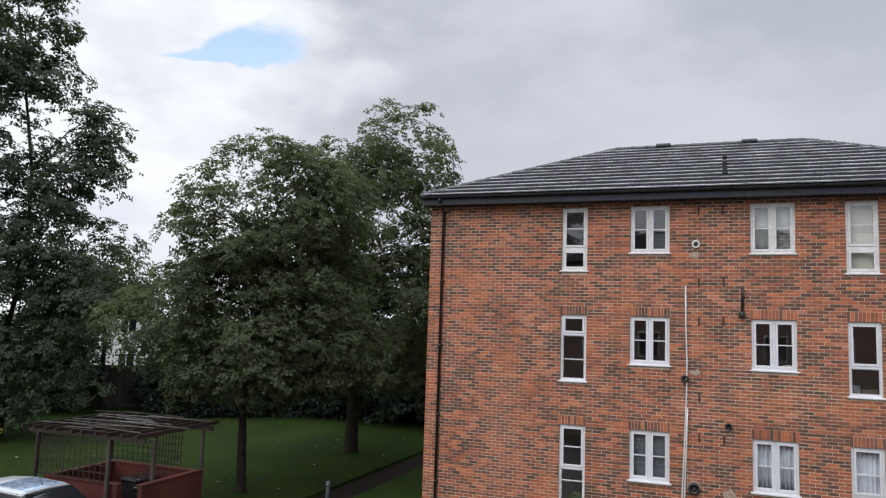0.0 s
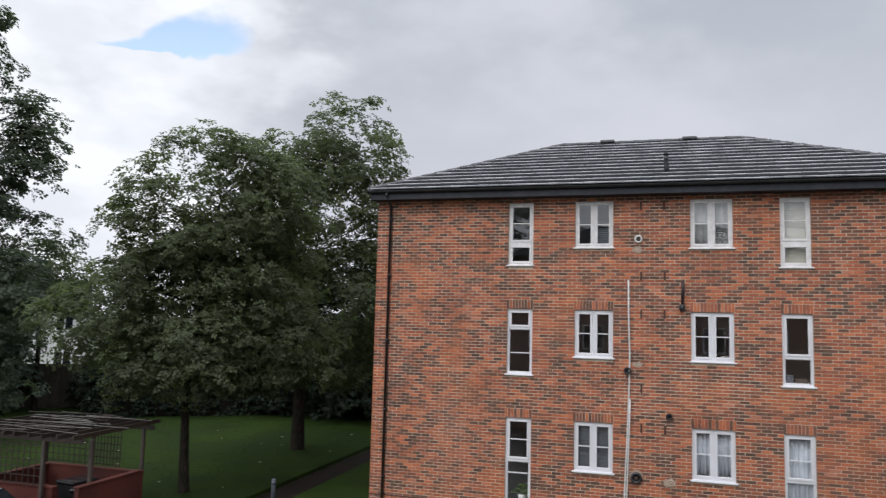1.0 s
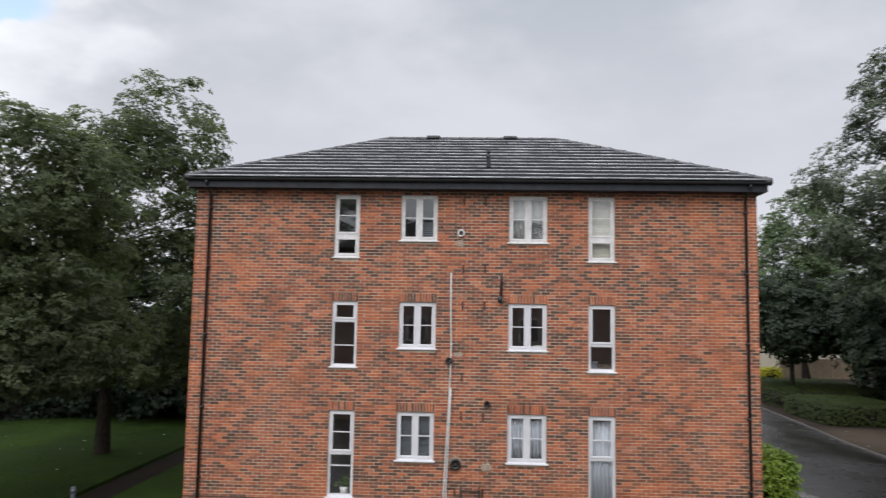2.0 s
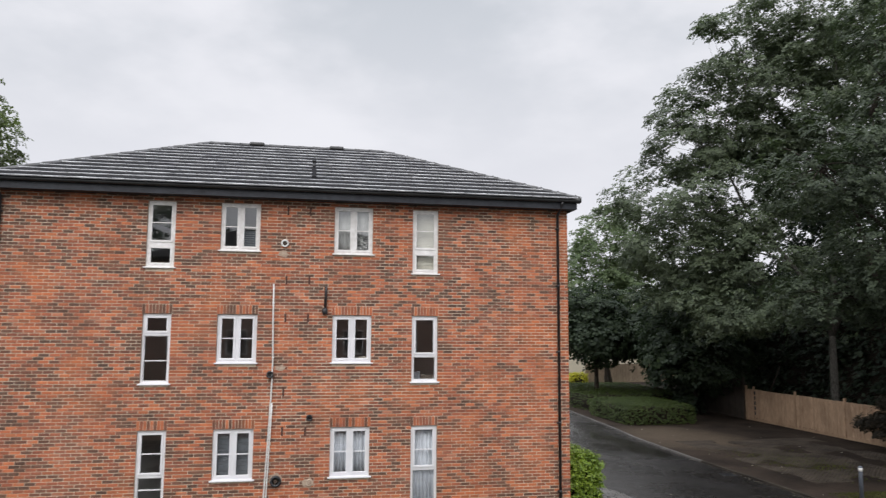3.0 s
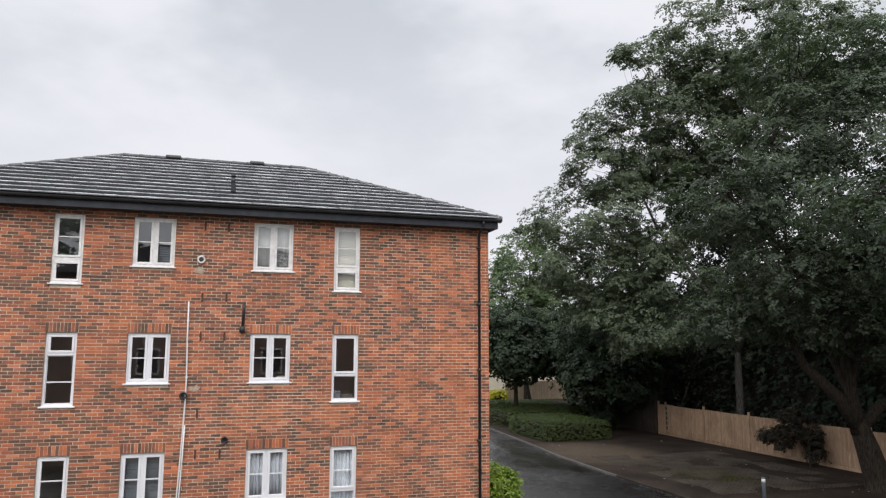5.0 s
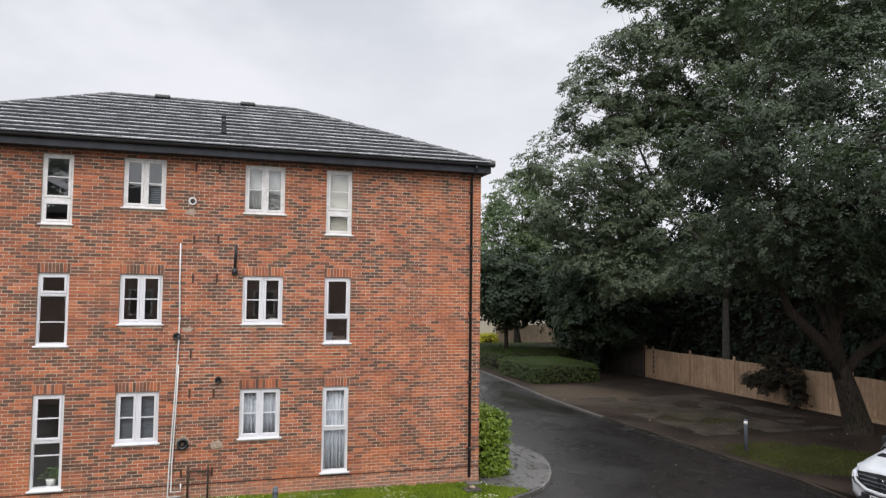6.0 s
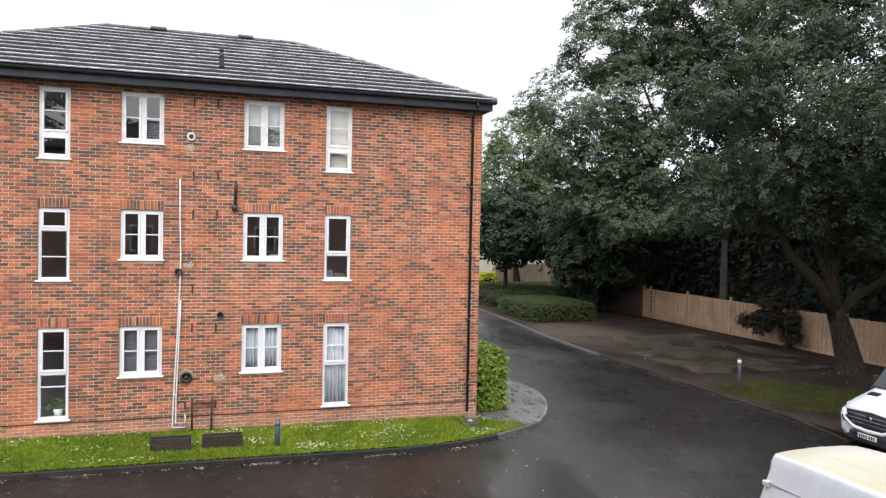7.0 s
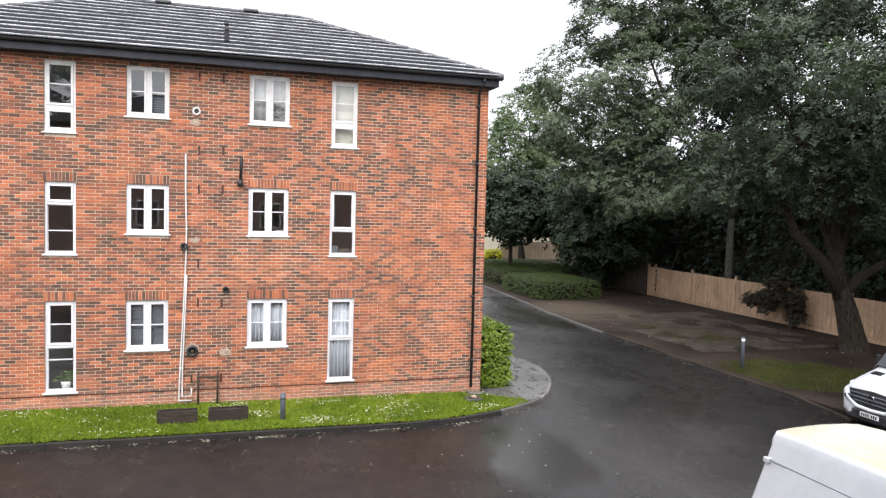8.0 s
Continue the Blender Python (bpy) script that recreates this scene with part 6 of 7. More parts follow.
# ---------------------------------------------------------------- vehicles
def loft(sections, material_of=None):
    """A body from cross sections (x, [(y, z), ...]) with as many points each, mirrored in y."""
    bm = bmesh.new()
    rings = []
    for x, half in sections:
        pts_ = [(y, z) for y, z in half] + [(-y, z) for y, z in half[::-1]]
        rings.append([bm.verts.new((x, y, z)) for y, z in pts_])
    n = len(rings[0])
    for a, b in zip(rings, rings[1:]):
        for k in range(n):
            f = bm.faces.new((a[k], a[(k + 1) % n], b[(k + 1) % n], b[k]))
            f.smooth = True
            if material_of:
                f.material_index = material_of(k, n)
    for ring in (rings[0], rings[-1]):
        bm.faces.new(ring)
    return bm


def wheel(parent, x, y, r, w=0.22):
    s = 1 if y > 0 else -1
    wh = new("wheel")
    wh.parent = parent
    wh.location = (x, y, r)
    bm = bmesh.new()
    tube(bm, [(0, -w / 2 * s, 0), (0, -w / 2 * s * 0.8, 0), (0, w / 2 * s * 0.8, 0), (0, w / 2 * s, 0)], [r * 0.9, r, r, r * 0.9], 24)
    part("tyre", bm, M["tyre"], wh)
    bm = bmesh.new()
    tube(bm, [(0, w / 2 * s * 0.9, 0), (0, w / 2 * s * 1.04, 0)], [r * 0.62, r * 0.5], 18)
    part("rim", bm, M["metal"], wh)
    for i in range(5):
        a = 2 * math.pi * i / 5
        bm = bmesh.new()
        tube(bm, [(r * 0.15 * math.cos(a), w / 2 * s * 1.05, r * 0.15 * math.sin(a)), (r * 0.5 * math.cos(a), w / 2 * s * 1.0, r * 0.5 * math.sin(a))], r * 0.07, 6)
        part("spoke", bm, M["chrome"], wh)


def van_section(x, zt, hw, ht, z0=0.28, lean=0.55):
    """Half outline of a van: sill, flank leaning in, rounded shoulder, roof."""
    zs = max(zt - 0.16, z0 + 0.3)
    return (x, [(0.0, z0), (hw * 0.86, z0), (hw * 0.97, z0 + 0.10), (hw, z0 + 0.42), (hw * 0.99, min(z0 + 0.75, zs - 0.05)), (hw + (ht - hw) * lean, (zs + z0 + 0.75) / 2 if zs > z0 + 0.9 else zs - 0.02),
                (ht, zs), (ht * 0.985, zt - 0.07), (ht * 0.93, zt - 0.02), (ht * 0.6, zt), (0.0, zt + 0.012)])


def panel_van(x, y, z, rz, label, roof_mat, high, length=5.6, ht=0.75, lean=0.55):
    t = thing("panel_van", x, y, z, label, "van", "", "", rz)
    H = high
    secs = [van_section(0.0, 0.78, 0.74, 0.56, 0.36), van_section(-0.03, 0.93, 0.84, 0.66, 0.31), van_section(-0.09, 1.03, 0.91, 0.73, 0.28), van_section(-0.22, 1.11, 0.96, 0.79), van_section(-0.42, 1.18, 0.98, 0.82),
            van_section(-0.75, 1.28, 0.995, 0.84), van_section(-1.02, 1.37, 1.0, 0.85), van_section(-1.45, H - 0.60, 1.0, 0.80), van_section(-1.82, H - 0.22, 1.0, ht + 0.01, 0.28, lean),
            van_section(-2.05, H - 0.07, 1.0, ht, 0.28, lean), van_section(-2.35, H - 0.01, 1.0, ht, 0.28, lean), van_section(-2.8, H, 1.0, ht, 0.28, lean), van_section(-length + 0.5, H, 1.0, ht, 0.28, lean),
            van_section(-length + 0.06, H - 0.03, 0.985, ht - 0.02, 0.28, lean), van_section(-length, H - 0.09, 0.96, ht - 0.05, 0.28, lean)]
    bm = loft(secs, lambda k, n: 1 if k in (8, 9, 10, 11, 12) else 0)
    bmesh.ops.remove_doubles(bm, verts=bm.verts, dist=0.0005)
    part("body", bm, [M["van"], M[roof_mat]], t)
    # windscreen
    bm = bmesh.new()
    w = [bm.verts.new(p) for p in ((-1.01, 0.80, 1.385), (-1.01, -0.80, 1.385), (-1.78, -0.68, H - 0.22), (-1.78, 0.68, H - 0.22), (-1.36, 0.74, H - 0.585 if H < 2.7 else 2.05))][:4]
    b = [bm.verts.new((v.co.x - 0.03, v.co.y, v.co.z - 0.03)) for v in w]
    for v in w:
        v.co += Vector((0.035, 0, 0.035))
    bm.faces.new(w)
    for i in range(4):
        bm.faces.new((w[i], w[(i + 1) % 4], b[(i + 1) % 4], b[i]))
    part("windscreen", bm, M["dark_glass"], t)
    # wipers and a sheet of paper at the foot of the windscreen
    for y0 in (-0.55, 0.15):
        bm = bmesh.new()
        tube(bm, [(-1.00, y0, 1.445), (-1.16, y0 + 0.55, 1.66)], 0.009, 6)
        part("wiper", bm, M["black"], t)
    bm = bmesh.new()
    p0, up = Vector((-1.012, 0.0, 1.462)), Vector((-0.607, 0, 0.795))
    q = [p0 + Vector((0, ya, 0)) + up * k for ya, k in ((-0.62, 0.03), (-0.34, 0.03), (-0.38, 0.17), (-0.60, 0.19))]
    f = [bm.verts.new(c_) for c_ in q]
    g = [bm.verts.new(c_ - Vector((0.02, 0, 0.015))) for c_ in q]
    bm.faces.new(f)
    for i in range(4):
        bm.faces.new((f[i], f[(i + 1) % 4], g[(i + 1) % 4], g[i]))
    part("paper", bm, M["plate"], t)
    for s in (1, -1):
        bm = bmesh.new()
        q = [(-1.12, 1.004 * s, 1.30), (-1.95, 1.004 * s, 1.30), (-1.95, 0.90 * s, 1.92), (-1.62, 0.90 * s, 1.92)]
        f = [bm.verts.new(p) for p in q]
        g = [bm.verts.new((p[0], p[1] - 0.03 * s, p[2])) for p in q]
        bm.faces.new(f)
        for i in range(4):
            bm.faces.new((f[i], f[(i + 1) % 4], g[(i + 1) % 4], g[i]))
        part("side_window", bm, M["dark_glass"], t)
        bm = bmesh.new()
        box(bm, -1.46, -1.36, s * 1.10 - 0.07, s * 1.10 + 0.07, 1.36, 1.60, 0.03)
        box(bm, -1.44, -1.39, min(s * 0.95, s * 1.05), max(s * 0.95, s * 1.05), 1.38, 1.43)
        part("mirror", bm, M["black"], t)
        bm = bmesh.new()
        q = [(-0.08, 0.72 * s, 0.80), (-0.18, 0.90 * s, 0.82), (-0.52, 0.965 * s, 1.03), (-0.32, 0.90 * s, 1.02), (-0.11, 0.73 * s, 0.92)]
        f = [bm.verts.new((p[0] + 0.035, p[1] + 0.012 * s, p[2])) for p in q]
        g = [bm.verts.new((p[0] - 0.08, p[1] - 0.06 * s, p[2])) for p in q]
        bm.faces.new(f)
        for i in range(5):
            bm.faces.new((f[i], f[(i + 1) % 5], g[(i + 1) % 5], g[i]))
        part("headlight", bm, M["lamp_glass"], t)
        # pressed panels and the sliding-door seam
        for xa, xb in ((-2.2, -3.55), (-3.75, -length + 0.35)):
            bm = bmesh.new()
            tube(bm, [(xa, 0.93 * s, 1.75), (xb, 0.93 * s, 1.75), (xb, 1.0 * s, 1.10), (xa, 1.0 * s, 1.10), (xa, 0.93 * s, 1.75)], 0.006, 6)
            part("panel_seam", bm, M["metal"], t)
        bm = bmesh.new()
        zs, mz = H - 0.16, (H - 0.16 + 1.03) / 2
        ys = ht + (1 + (ht - 1) * lean - ht) * (zs - (H - 0.36)) / (zs - mz)
        tube(bm, [(-2.3, ys * s, H - 0.36), (-length + 0.08, ys * s, H - 0.36)], 0.005, 6)
        part("gutter_seam", bm, M["metal"], t)
        bm = bmesh.new()
        box(bm, -length + 0.05, -length + 0.13, ys * s - 0.03, ys * s + 0.03, H - 0.40, H - 0.34, 0.01)
        part("latch", bm, M["van"], t)
    # trapezoid grille leaning back with the nose, and its chrome bars
    def nose(z):
        return 0.035 if z < 0.78 else 0.035 - 0.28 * (z - 0.78)
    bm = bmesh.new()
    q = [(-0.34, 0.585), (0.0, 0.565), (0.34, 0.585), (0.58, 0.70), (0.66, 0.93), (0.0, 0.97), (-0.66, 0.93), (-0.58, 0.70)]
    f = [bm.verts.new((nose(z_), y_, z_)) for y_, z_ in q]
    g = [bm.verts.new((nose(z_) - 0.10, y_, z_)) for y_, z_ in q]
    bm.faces.new(f)
    for i in range(8):
        bm.faces.new((f[i], f[(i + 1) % 8], g[(i + 1) % 8], g[i]))
    grille = part("grille", bm, M["black"], t)
    for z_, half in ((0.68, 0.48), (0.77, 0.57), (0.86, 0.60)):
        bm = bmesh.new()
        box(bm, nose(z_) - 0.012, nose(z_) + 0.016, -half, half, z_ - 0.011, z_ + 0.011, 0.004)
        part("grille_bar", bm, M["metal"], grille)
    bm = bmesh.new()
    n = 20
    rings = [[bm.verts.new((xx, rr_ * math.cos(2 * math.pi * k / n), 0.79 + rr_ * math.sin(2 * math.pi * k / n))) for k in range(n)] for xx, rr_ in ((0.04, 0.105), (0.06, 0.10), (0.06, 0.082), (0.04, 0.078))]
    for a_, b_ in zip(rings, rings[1:]):
        for k in range(n):
            bm.faces.new((a_[k], a_[(k + 1) % n], b_[(k + 1) % n], b_[k]))
    part("badge", bm, M["chrome"], grille, "round chrome badge")
    # painted lip running under the grille from wing to wing
    bm = bmesh.new()
    lip = [(-0.80, 0.90), (-0.70, 0.69), (-0.40, 0.545), (0.0, 0.52), (0.40, 0.545), (0.70, 0.69), (0.80, 0.90)]
    tube(bm, [(nose(z_) - 0.005 - 0.16 * max(0, abs(y_) - 0.4), y_, z_) for y_, z_ in lip], 0.048, 10)
    part("front_lip", bm, M["van"], t, smooth=True)
    bm = bmesh.new()
    plan = [(-0.50, -0.97), (-0.22, -0.94), (-0.05, -0.74), (0.045, -0.40), (0.06, 0.0), (0.045, 0.40), (-0.05, 0.74), (-0.22, 0.94), (-0.50, 0.97)]
    tiers = [[bm.verts.new((x_ - inset, y_, z_)) for x_, y_ in plan] for z_, inset in ((0.20, 0.06), (0.26, 0.0), (0.44, 0.0), (0.51, 0.04), (0.52, 0.12))]
    for a_, b_ in zip(tiers, tiers[1:]):
        for k in range(8):
            bm.faces.new((a_[k], a_[k + 1], b_[k + 1], b_[k]))
    bm.faces.new(tiers[-1])
    bm.faces.new(tiers[0][::-1])
    bumper = part("bumper", bm, M["black"], t)
    bm = bmesh.new()
    box(bm, 0.052, 0.068, -0.26, 0.26, 0.34, 0.45, 0.003)
    plate = part("number_plate", bm, M["plate"], bumper)
    for i, c_ in enumerate((-0.20, -0.14, -0.08, -0.02, 0.07, 0.13, 0.19)):
        bm = bmesh.new()
        box(bm, 0.069, 0.072, c_ - 0.018, c_ + 0.018, 0.36, 0.43)
        part("plate_bar", bm, M["black"], bumper)
    bm = bmesh.new()
    v = [bm.verts.new(p_) for p_ in ((-0.62, -0.64, 1.262), (-0.62, -0.36, 1.268), (-0.76, -0.36, 1.312), (-0.76, -0.64, 1.306))]
    u = [bm.verts.new((p_.co.x, p_.co.y, p_.co.z - 0.05)) for p_ in v]
    bm.faces.new(v)
    for i in range(4):
        bm.faces.new((v[i], v[(i + 1) % 4], u[(i + 1) % 4], u[i]))
    part("bonnet_vent", bm, M["black"], t)
    for wx in (-0.95, -length + 1.2):
        for s in (1, -1):
            wheel(t, wx, 0.89 * s, 0.34)
    return t


panel_van(15.15, -4.95, ROAD, 180, "white panel van with a black grille parked by the verge", "van", 2.62)
panel_van(7.01, -16.85, ROAD, -90, "white high-roof panel van with a stained cream roof", "van_roof", 2.66, 5.4, 0.66, 0.2)
drain_grate(15.35, 6.2)


def small_car(x, y, z, rz):
    t = thing("small_car", x, y, z, "black compact car with a white roof and red rear pillars", "car", "", "", rz)

    def sec(x_, zt, hw, ht, belt=0.92):
        zt2 = max(zt, 0.5)
        b_ = min(belt, zt2 - 0.03)
        return (x_, [(0, 0.2), (hw * 0.9, 0.2), (hw, 0.36), (hw * 1.0, 0.62 if zt2 > 0.7 else 0.5), (hw * 0.985, b_), (ht, max(b_ + 0.004, zt2 - 0.10)), (ht * 0.96, zt2 - 0.04), (ht * 0.7, zt2), (0, zt2 + 0.015)])
    secs = [sec(0, 0.62, 0.66, 0.60), sec(-0.12, 0.78, 0.78, 0.70), sec(-0.5, 0.90, 0.84, 0.74), sec(-1.0, 0.97, 0.85, 0.76), sec(-1.45, 1.36, 0.85, 0.64), sec(-1.75, 1.47, 0.85, 0.62),
            sec(-2.6, 1.50, 0.85, 0.62), sec(-3.2, 1.44, 0.84, 0.61), sec(-3.5, 1.10, 0.82, 0.66), sec(-3.62, 0.8, 0.78, 0.68)]
    bm = loft(secs)
    bmesh.ops.remove_doubles(bm, verts=bm.verts, dist=0.0005)
    part("body", bm, M["car_black"], t)
    bm = loft([(-1.62, [(0, 1.44), (0.50, 1.425), (0.60, 1.385), (0.605, 1.40), (0.50, 1.445), (0, 1.468)]), (-1.78, [(0, 1.475), (0.50, 1.455), (0.605, 1.40), (0.615, 1.42), (0.50, 1.475), (0, 1.497)]),
               (-2.6, [(0, 1.49), (0.50, 1.48), (0.605, 1.43), (0.615, 1.45), (0.50, 1.50), (0, 1.525)]), (-3.22, [(0, 1.44), (0.50, 1.43), (0.60, 1.38), (0.61, 1.40), (0.50, 1.45), (0, 1.47)])])
    part("roof_panel", bm, M["van"], t, "white painted roof")
    # roof glass with sky and tree reflections painted in, and dark side windows
    bm = loft([(-1.66, [(0, 1.45), (0.44, 1.44), (0.53, 1.41), (0.53, 1.435), (0.44, 1.468), (0, 1.486)]), (-1.80, [(0, 1.48), (0.44, 1.47), (0.55, 1.42), (0.55, 1.452), (0.44, 1.487), (0, 1.507)]),
               (-2.52, [(0, 1.49), (0.44, 1.48), (0.55, 1.44), (0.55, 1.476), (0.44, 1.510), (0, 1.531)])])
    part("roof_glass", bm, M["roof_glass"], t, "glossy roof glass, sky and tree reflections put into its colour")
    for s in (1, -1):
        for name, mat_, q in (("side_window", "dark_glass", ((-1.25, 0.842 * s, 0.96), (-2.28, 0.842 * s, 0.96), (-2.28, 0.640 * s, 1.36), (-1.58, 0.650 * s, 1.32))), ("rear_pillar", "car_red", ((-2.36, 0.842 * s, 0.96), (-3.10, 0.838 * s, 0.96), (-3.02, 0.640 * s, 1.33), (-2.36, 0.640 * s, 1.36)))):
            bm = bmesh.new()
            f = [bm.verts.new((p[0], p[1] + 0.022 * s, p[2] + 0.008)) for p in q]
            g = [bm.verts.new((p[0], p[1] - 0.03 * s, p[2])) for p in q]
            bm.faces.new(f)
            for i in range(4):
                bm.faces.new((f[i], f[(i + 1) % 4], g[(i + 1) % 4], g[i]))
            part(name, bm, M[mat_], t)
    for q in (((-1.02, 0.70, 1.0), (-1.02, -0.70, 1.0), (-1.58, -0.56, 1.40), (-1.58, 0.56, 1.40)), ((-3.50, -0.6, 1.12), (-3.50, 0.6, 1.12), (-3.26, 0.54, 1.38), (-3.26, -0.54, 1.38))):
        bm = bmesh.new()
        f = [bm.verts.new((p[0] + (0.02 if p[0] > -2 else -0.02), p[1], p[2] + 0.025)) for p in q]
        g = [bm.verts.new((p[0], p[1], p[2] - 0.03)) for p in q]
        bm.faces.new(f)
        for i in range(4):
            bm.faces.new((f[i], f[(i + 1) % 4], g[(i + 1) % 4], g[i]))
        part("windscreen", bm, M["dark_glass"], t)
    bm = bmesh.new()
    tube(bm, [(-1.75, 0.0, 1.49), (-1.95, 0.0, 1.72)], 0.008, 6)
    part("aerial", bm, M["black"], t)
    for s in (1, -1):
        bm = bmesh.new()
        tube(bm, [(-0.02, 0.52 * s, 0.70), (-0.12, 0.54 * s, 0.72)], [0.11, 0.12], 16)
        part("headlight", bm, M["lamp_glass"], t)
        for wx in (-0.65, -3.0):
            wheel(t, wx, 0.76 * s, 0.30, 0.19)
    return t


small_car(-11.1, -6.55, ROAD, 0)


# ---------------------------------------------------------------- bin store with a pergola
store = thing("bin_store", -13.35, -3.6, ROAD, "low red-brown bin enclosure under the pergola", "enclosure")
for name, b in (("back_wall", (-1.5, 1.4, 0.9, 1.02, 0, 1.17)), ("left_wall", (-1.5, -1.38, -1.0, 0.898, 0, 1.16)), ("front_wall", (-1.5, 0.7, -1.12, -1.002, 0, 1.15)), ("right_wall", (1.28, 1.4, -1.1, 0.898, 0, 1.2))):
    bm = bmesh.new()
    box(bm, *b, 0.012)
    w_ = part(name, bm, M["red_wall"], store)
    bm = bmesh.new()
    box(bm, b[0] - 0.02, b[1] + 0.02, b[2] - 0.02, b[3] + 0.02, b[5] + 0.001, b[5] + 0.045, 0.008)
    part("coping", bm, M["red_wall"], w_)

pergola = thing("pergola", -13.62, -3.6, ROAD, "weathered timber pergola with rafters and lattice sides", "pergola")
for x, y in ((-1.45, -1.2), (0.75, -1.2), (-1.45, 1.15), (1.5, 1.15), (0.0, 1.15), (1.5, -0.6)):
    bm = bmesh.new()
    box(bm, x - 0.04, x + 0.04, y - 0.04, y + 0.04, 0, 2.18, 0.008)
    part("post", bm, M["old_wood" if x > 0.5 else "dark_wood"], pergola)
for y in (-1.2, 1.15):
    bm = bmesh.new()
    box(bm, -1.75, 1.8, y - 0.025, y + 0.025, 2.182, 2.30, 0.006)
    part("beam", bm, M["dark_wood"], pergola)
for k in range(10):
    x = -1.6 + 3.3 * k / 9
    bm = bmesh.new()
    box(bm, x - 0.022, x + 0.022, -1.55, 1.5, 2.302, 2.40, 0.005)
    ob = part("rafter", bm, M["dark_wood"], pergola)
    ob.rotation_euler = (0, 0, radians(random.uniform(-3, 3)))
# loose laths over the rafters, some coloured pale to paint in their wet shine
for k in range(17):
    bm = bmesh.new()
    ln = random.uniform(0.35, 1.5)
    box(bm, -ln, ln, -0.016, 0.016, 0.0, 0.018, 0.003)
    ob = part("lath", bm, M["wet_shine_wood" if k % 3 else "dark_wood"], pergola)
    ob.matrix_local = pose(random.uniform(-0.9, 0.9), -1.5 + 2.95 * k / 16, 2.403 + 0.006 * (k % 4), random.uniform(-14, 14), 0, random.uniform(-11, 11))
for x0, x1, y in ((-1.4, -0.05, 1.15), (0.05, 0.85, 1.15), (-0.6, 0.7, -1.2), (-1.4, -0.62, -1.2)):
    lat = new("lattice")
    lat.parent = pergola
    n = 8
    for k in range(n + 1):
        x = x0 + (x1 - x0) * k / n
        bm = bmesh.new()
        box(bm, x - 0.012, x + 0.012, y - 0.008, y + 0.001, 1.2, 2.15)
        part("upright_slat", bm, M["dark_wood"], lat)
    for k in range(6):
        z = 1.24 + 0.17 * k
        bm = bmesh.new()
        box(bm, x0, x1, y + 0.002, y + 0.011, z - 0.012, z + 0.012)
        part("cross_slat", bm, M["dark_wood"], lat)


def wheelie_bin(x, y, rz, label):
    t = thing("wheelie_bin", x, y, ROAD, label, "bin", "wheelie bins", "", rz)
    bm = bmesh.new()
    v = []
    for z, w, d in ((0.05, 0.21, 0.24), (0.92, 0.28, 0.33), (0.95, 0.30, 0.35)):
        v.append([bm.verts.new((a * w, b * d, z)) for a, b in ((-1, -1), (1, -1), (1, 1), (-1, 1))])
    for a, b in zip(v, v[1:]):
        for k in range(4):
            bm.faces.new((a[k], a[(k + 1) % 4], b[(k + 1) % 4], b[k]))
    bm.faces.new(v[0])
    bm.faces.new(v[-1])
    part("body", bm, M["black"], t)
    bm = bmesh.new()
    box(bm, -0.30, 0.30, -0.37, 0.36, 0.952, 1.02, 0.025)
    part("lid", bm, M["wet_lid"], t)
    bm = bmesh.new()
    tube(bm, [(-0.22, 0.38, 0.93), (0.22, 0.38, 0.93)], 0.018, 8)
    part("handle", bm, M["black"], t)
    for s in (1, -1):
        bm = bmesh.new()
        tube(bm, [(0.24 * s, 0.22, 0.1), (0.29 * s, 0.22, 0.1)], 0.1, 14)
        part("wheel", bm, M["tyre"], t)


wheelie_bin(-12.45, -3.75, 5, "wet black wheelie bin in the enclosure")
wheelie_bin(-13.35, -3.2, -8, "second wet black wheelie bin in the enclosure")


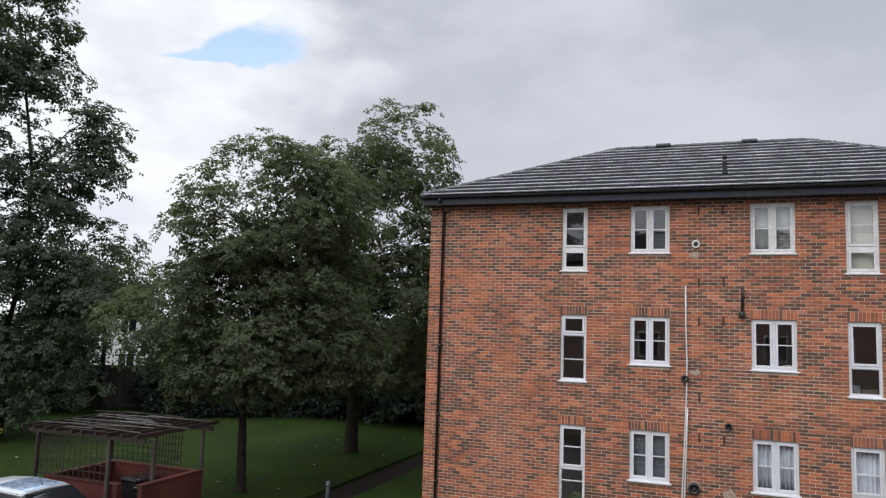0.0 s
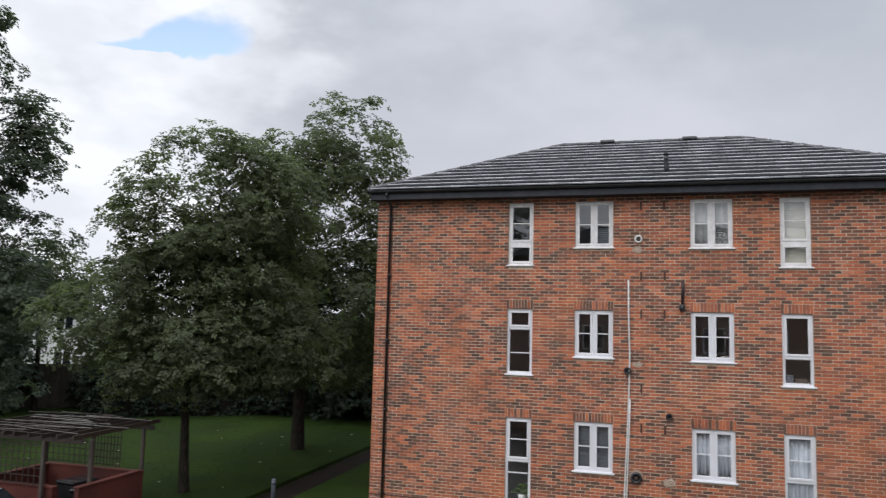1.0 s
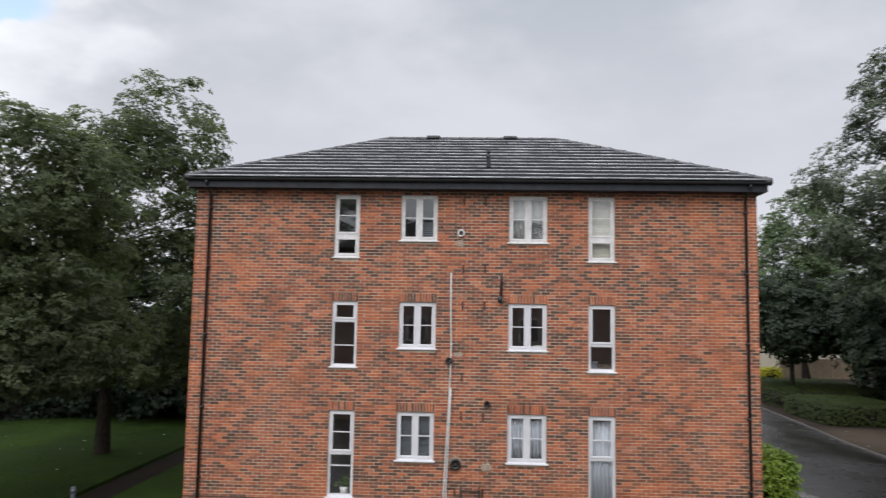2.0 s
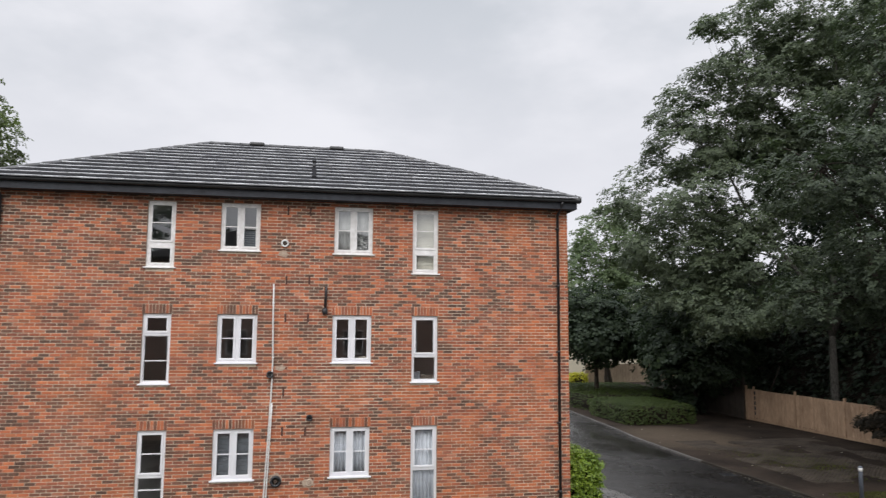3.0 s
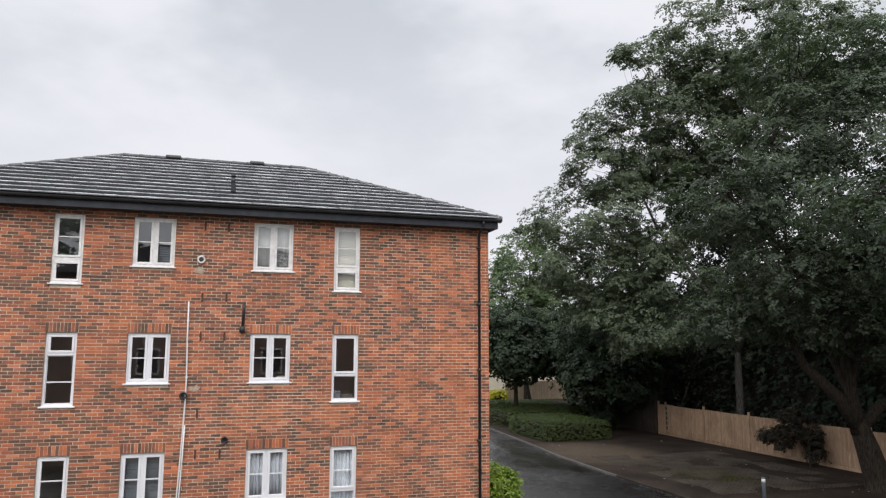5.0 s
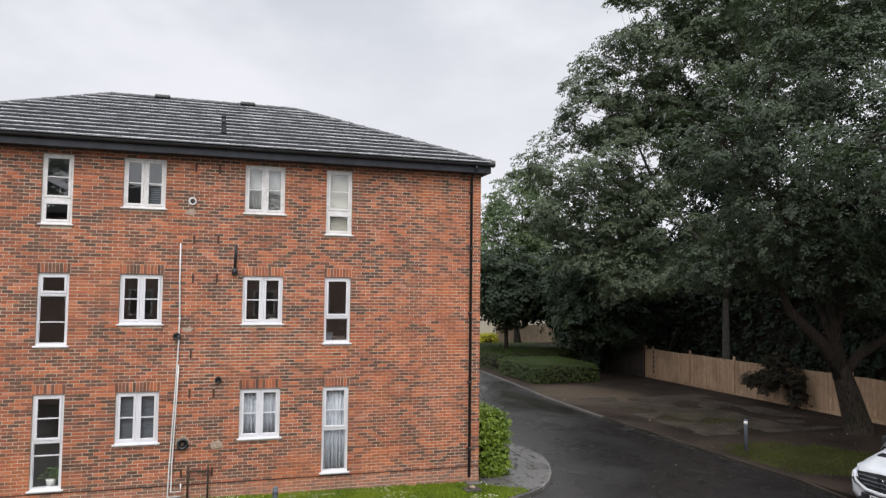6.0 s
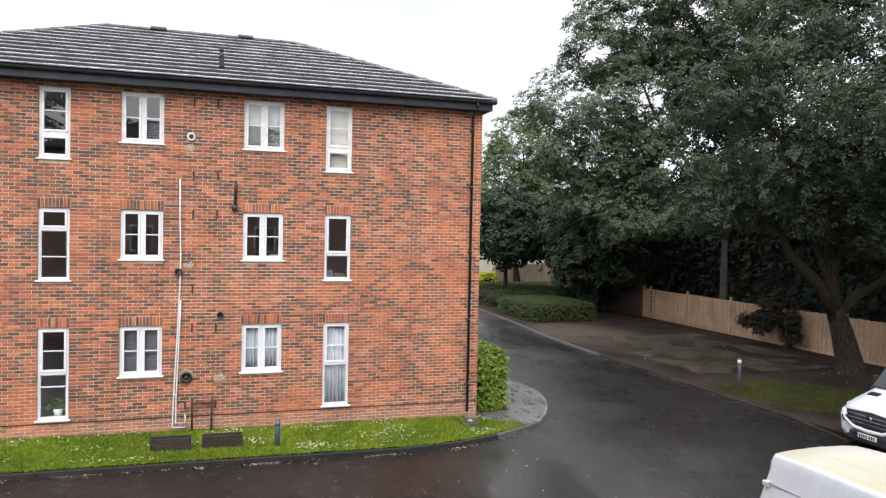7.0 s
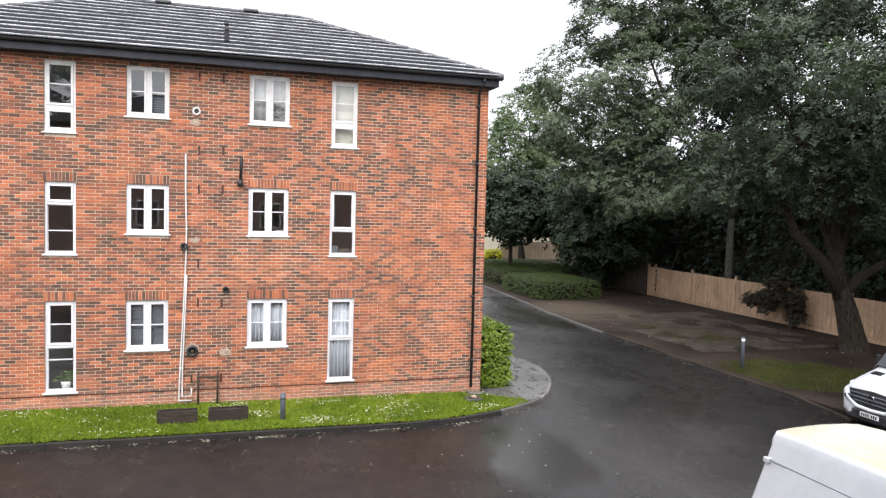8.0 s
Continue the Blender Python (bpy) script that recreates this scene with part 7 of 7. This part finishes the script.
# ---------------------------------------------------------------- houses far off
def house(x, y, rz, w, d, h, wall, label, rise=2.4):
    t = thing("house", x, y, -0.05, label, "house", "", "", rz)
    bm = bmesh.new()
    box(bm, -w / 2, w / 2, -d / 2, d / 2, -0.2, h)
    part("wall", bm, M[wall], t)
    bm = bmesh.new()
    e_ = [bm.verts.new(p) for p in ((-w / 2 - 0.3, -d / 2 - 0.3, h + 0.004), (w / 2 + 0.3, -d / 2 - 0.3, h + 0.004), (w / 2 + 0.3, d / 2 + 0.3, h + 0.004), (-w / 2 - 0.3, d / 2 + 0.3, h + 0.004))]
    r_ = [bm.verts.new((-w / 2 - 0.3, 0, h + rise)), bm.verts.new((w / 2 + 0.3, 0, h + rise))]
    for f in ((e_[0], e_[1], r_[1], r_[0]), (e_[2], e_[3], r_[0], r_[1]), (e_[1], e_[2], r_[1]), (e_[3], e_[0], r_[0]), (e_[3], e_[2], e_[1], e_[0])):
        bm.faces.new(f)
    part("roof", bm, M["tile"], t)
    for sx in (-0.28, 0.28):
        for zz in (1.0, 3.6):
            if zz + 1.2 > h:
                continue
            wn_ = new("window")
            wn_.parent = t
            wn_.location = (sx * w, -d / 2 - 0.03, zz)
            bm = bmesh.new()
            bars(bm, -0.6, 0.6, 0, 1.15, -0.03, 0.03, 0.07)
            box(bm, -0.035, 0.035, -0.028, 0.028, 0.071, 1.079)
            part("frame", bm, M["upvc"], wn_)
            bm = bmesh.new()
            box(bm, -0.53, 0.53, 0.0, 0.028, 0.07, 1.08)
            part("pane", bm, M["dark_glass"], wn_)
    return t


house(-44.5, 27.0, 40, 5.5, 7, 5.0, "white_render", "pale rendered house glimpsed between the trees")
house(30.5, 62.0, 12, 10, 6, 3.2, "render", "cream rendered building past the road bend", 1.6)
far_wall = thing("garden_wall", 27.0, 56.5, -0.05, "cream rendered garden wall past the road bend", "wall", "", "", math.degrees(math.atan2(-2.5, 13.0)))
bm = bmesh.new()
box(bm, 0.0, 13.2, -0.11, 0.11, -0.1, 2.05, 0.01)
part("wall_face", bm, M["render"], far_wall)
bm = bmesh.new()
box(bm, -0.03, 13.23, -0.15, 0.15, 2.052, 2.13, 0.015)
part("coping", bm, M["paving"], far_wall)

# ---------------------------------------------------------------- single bricks and tiles, last
near = sorted(brick_boxes, key=lambda b: abs(b[0] - 1.2) + 1.6 * abs(b[2] - 3.3))
shared = {}
for l, r_, z0_, z1_, y_ in near[:300]:
    key = (round(r_ - l, 2), round(z1_ - z0_, 2))
    if key not in shared:
        shared[key] = raw_mesh("brick", *brick_geometry(key[0], key[1], 0.0), M["brick"])
    ob = new("brick", shared[key])
    ob.parent = front_wall
    ob.location = (l, y_, z0_)
rest = []
for l, r_, z0_, z1_, y_ in near[300:]:
    v, f = brick_geometry(r_ - l, z1_ - z0_, 0.0)
    rest.append(([(a + l, b + y_, c + z0_) for a, b, c in v], f))
ob = joined_mesh("brickwork", rest, M["brick_far"])
ob.parent = front_wall
tagged(ob, "", "", "", "stuff")

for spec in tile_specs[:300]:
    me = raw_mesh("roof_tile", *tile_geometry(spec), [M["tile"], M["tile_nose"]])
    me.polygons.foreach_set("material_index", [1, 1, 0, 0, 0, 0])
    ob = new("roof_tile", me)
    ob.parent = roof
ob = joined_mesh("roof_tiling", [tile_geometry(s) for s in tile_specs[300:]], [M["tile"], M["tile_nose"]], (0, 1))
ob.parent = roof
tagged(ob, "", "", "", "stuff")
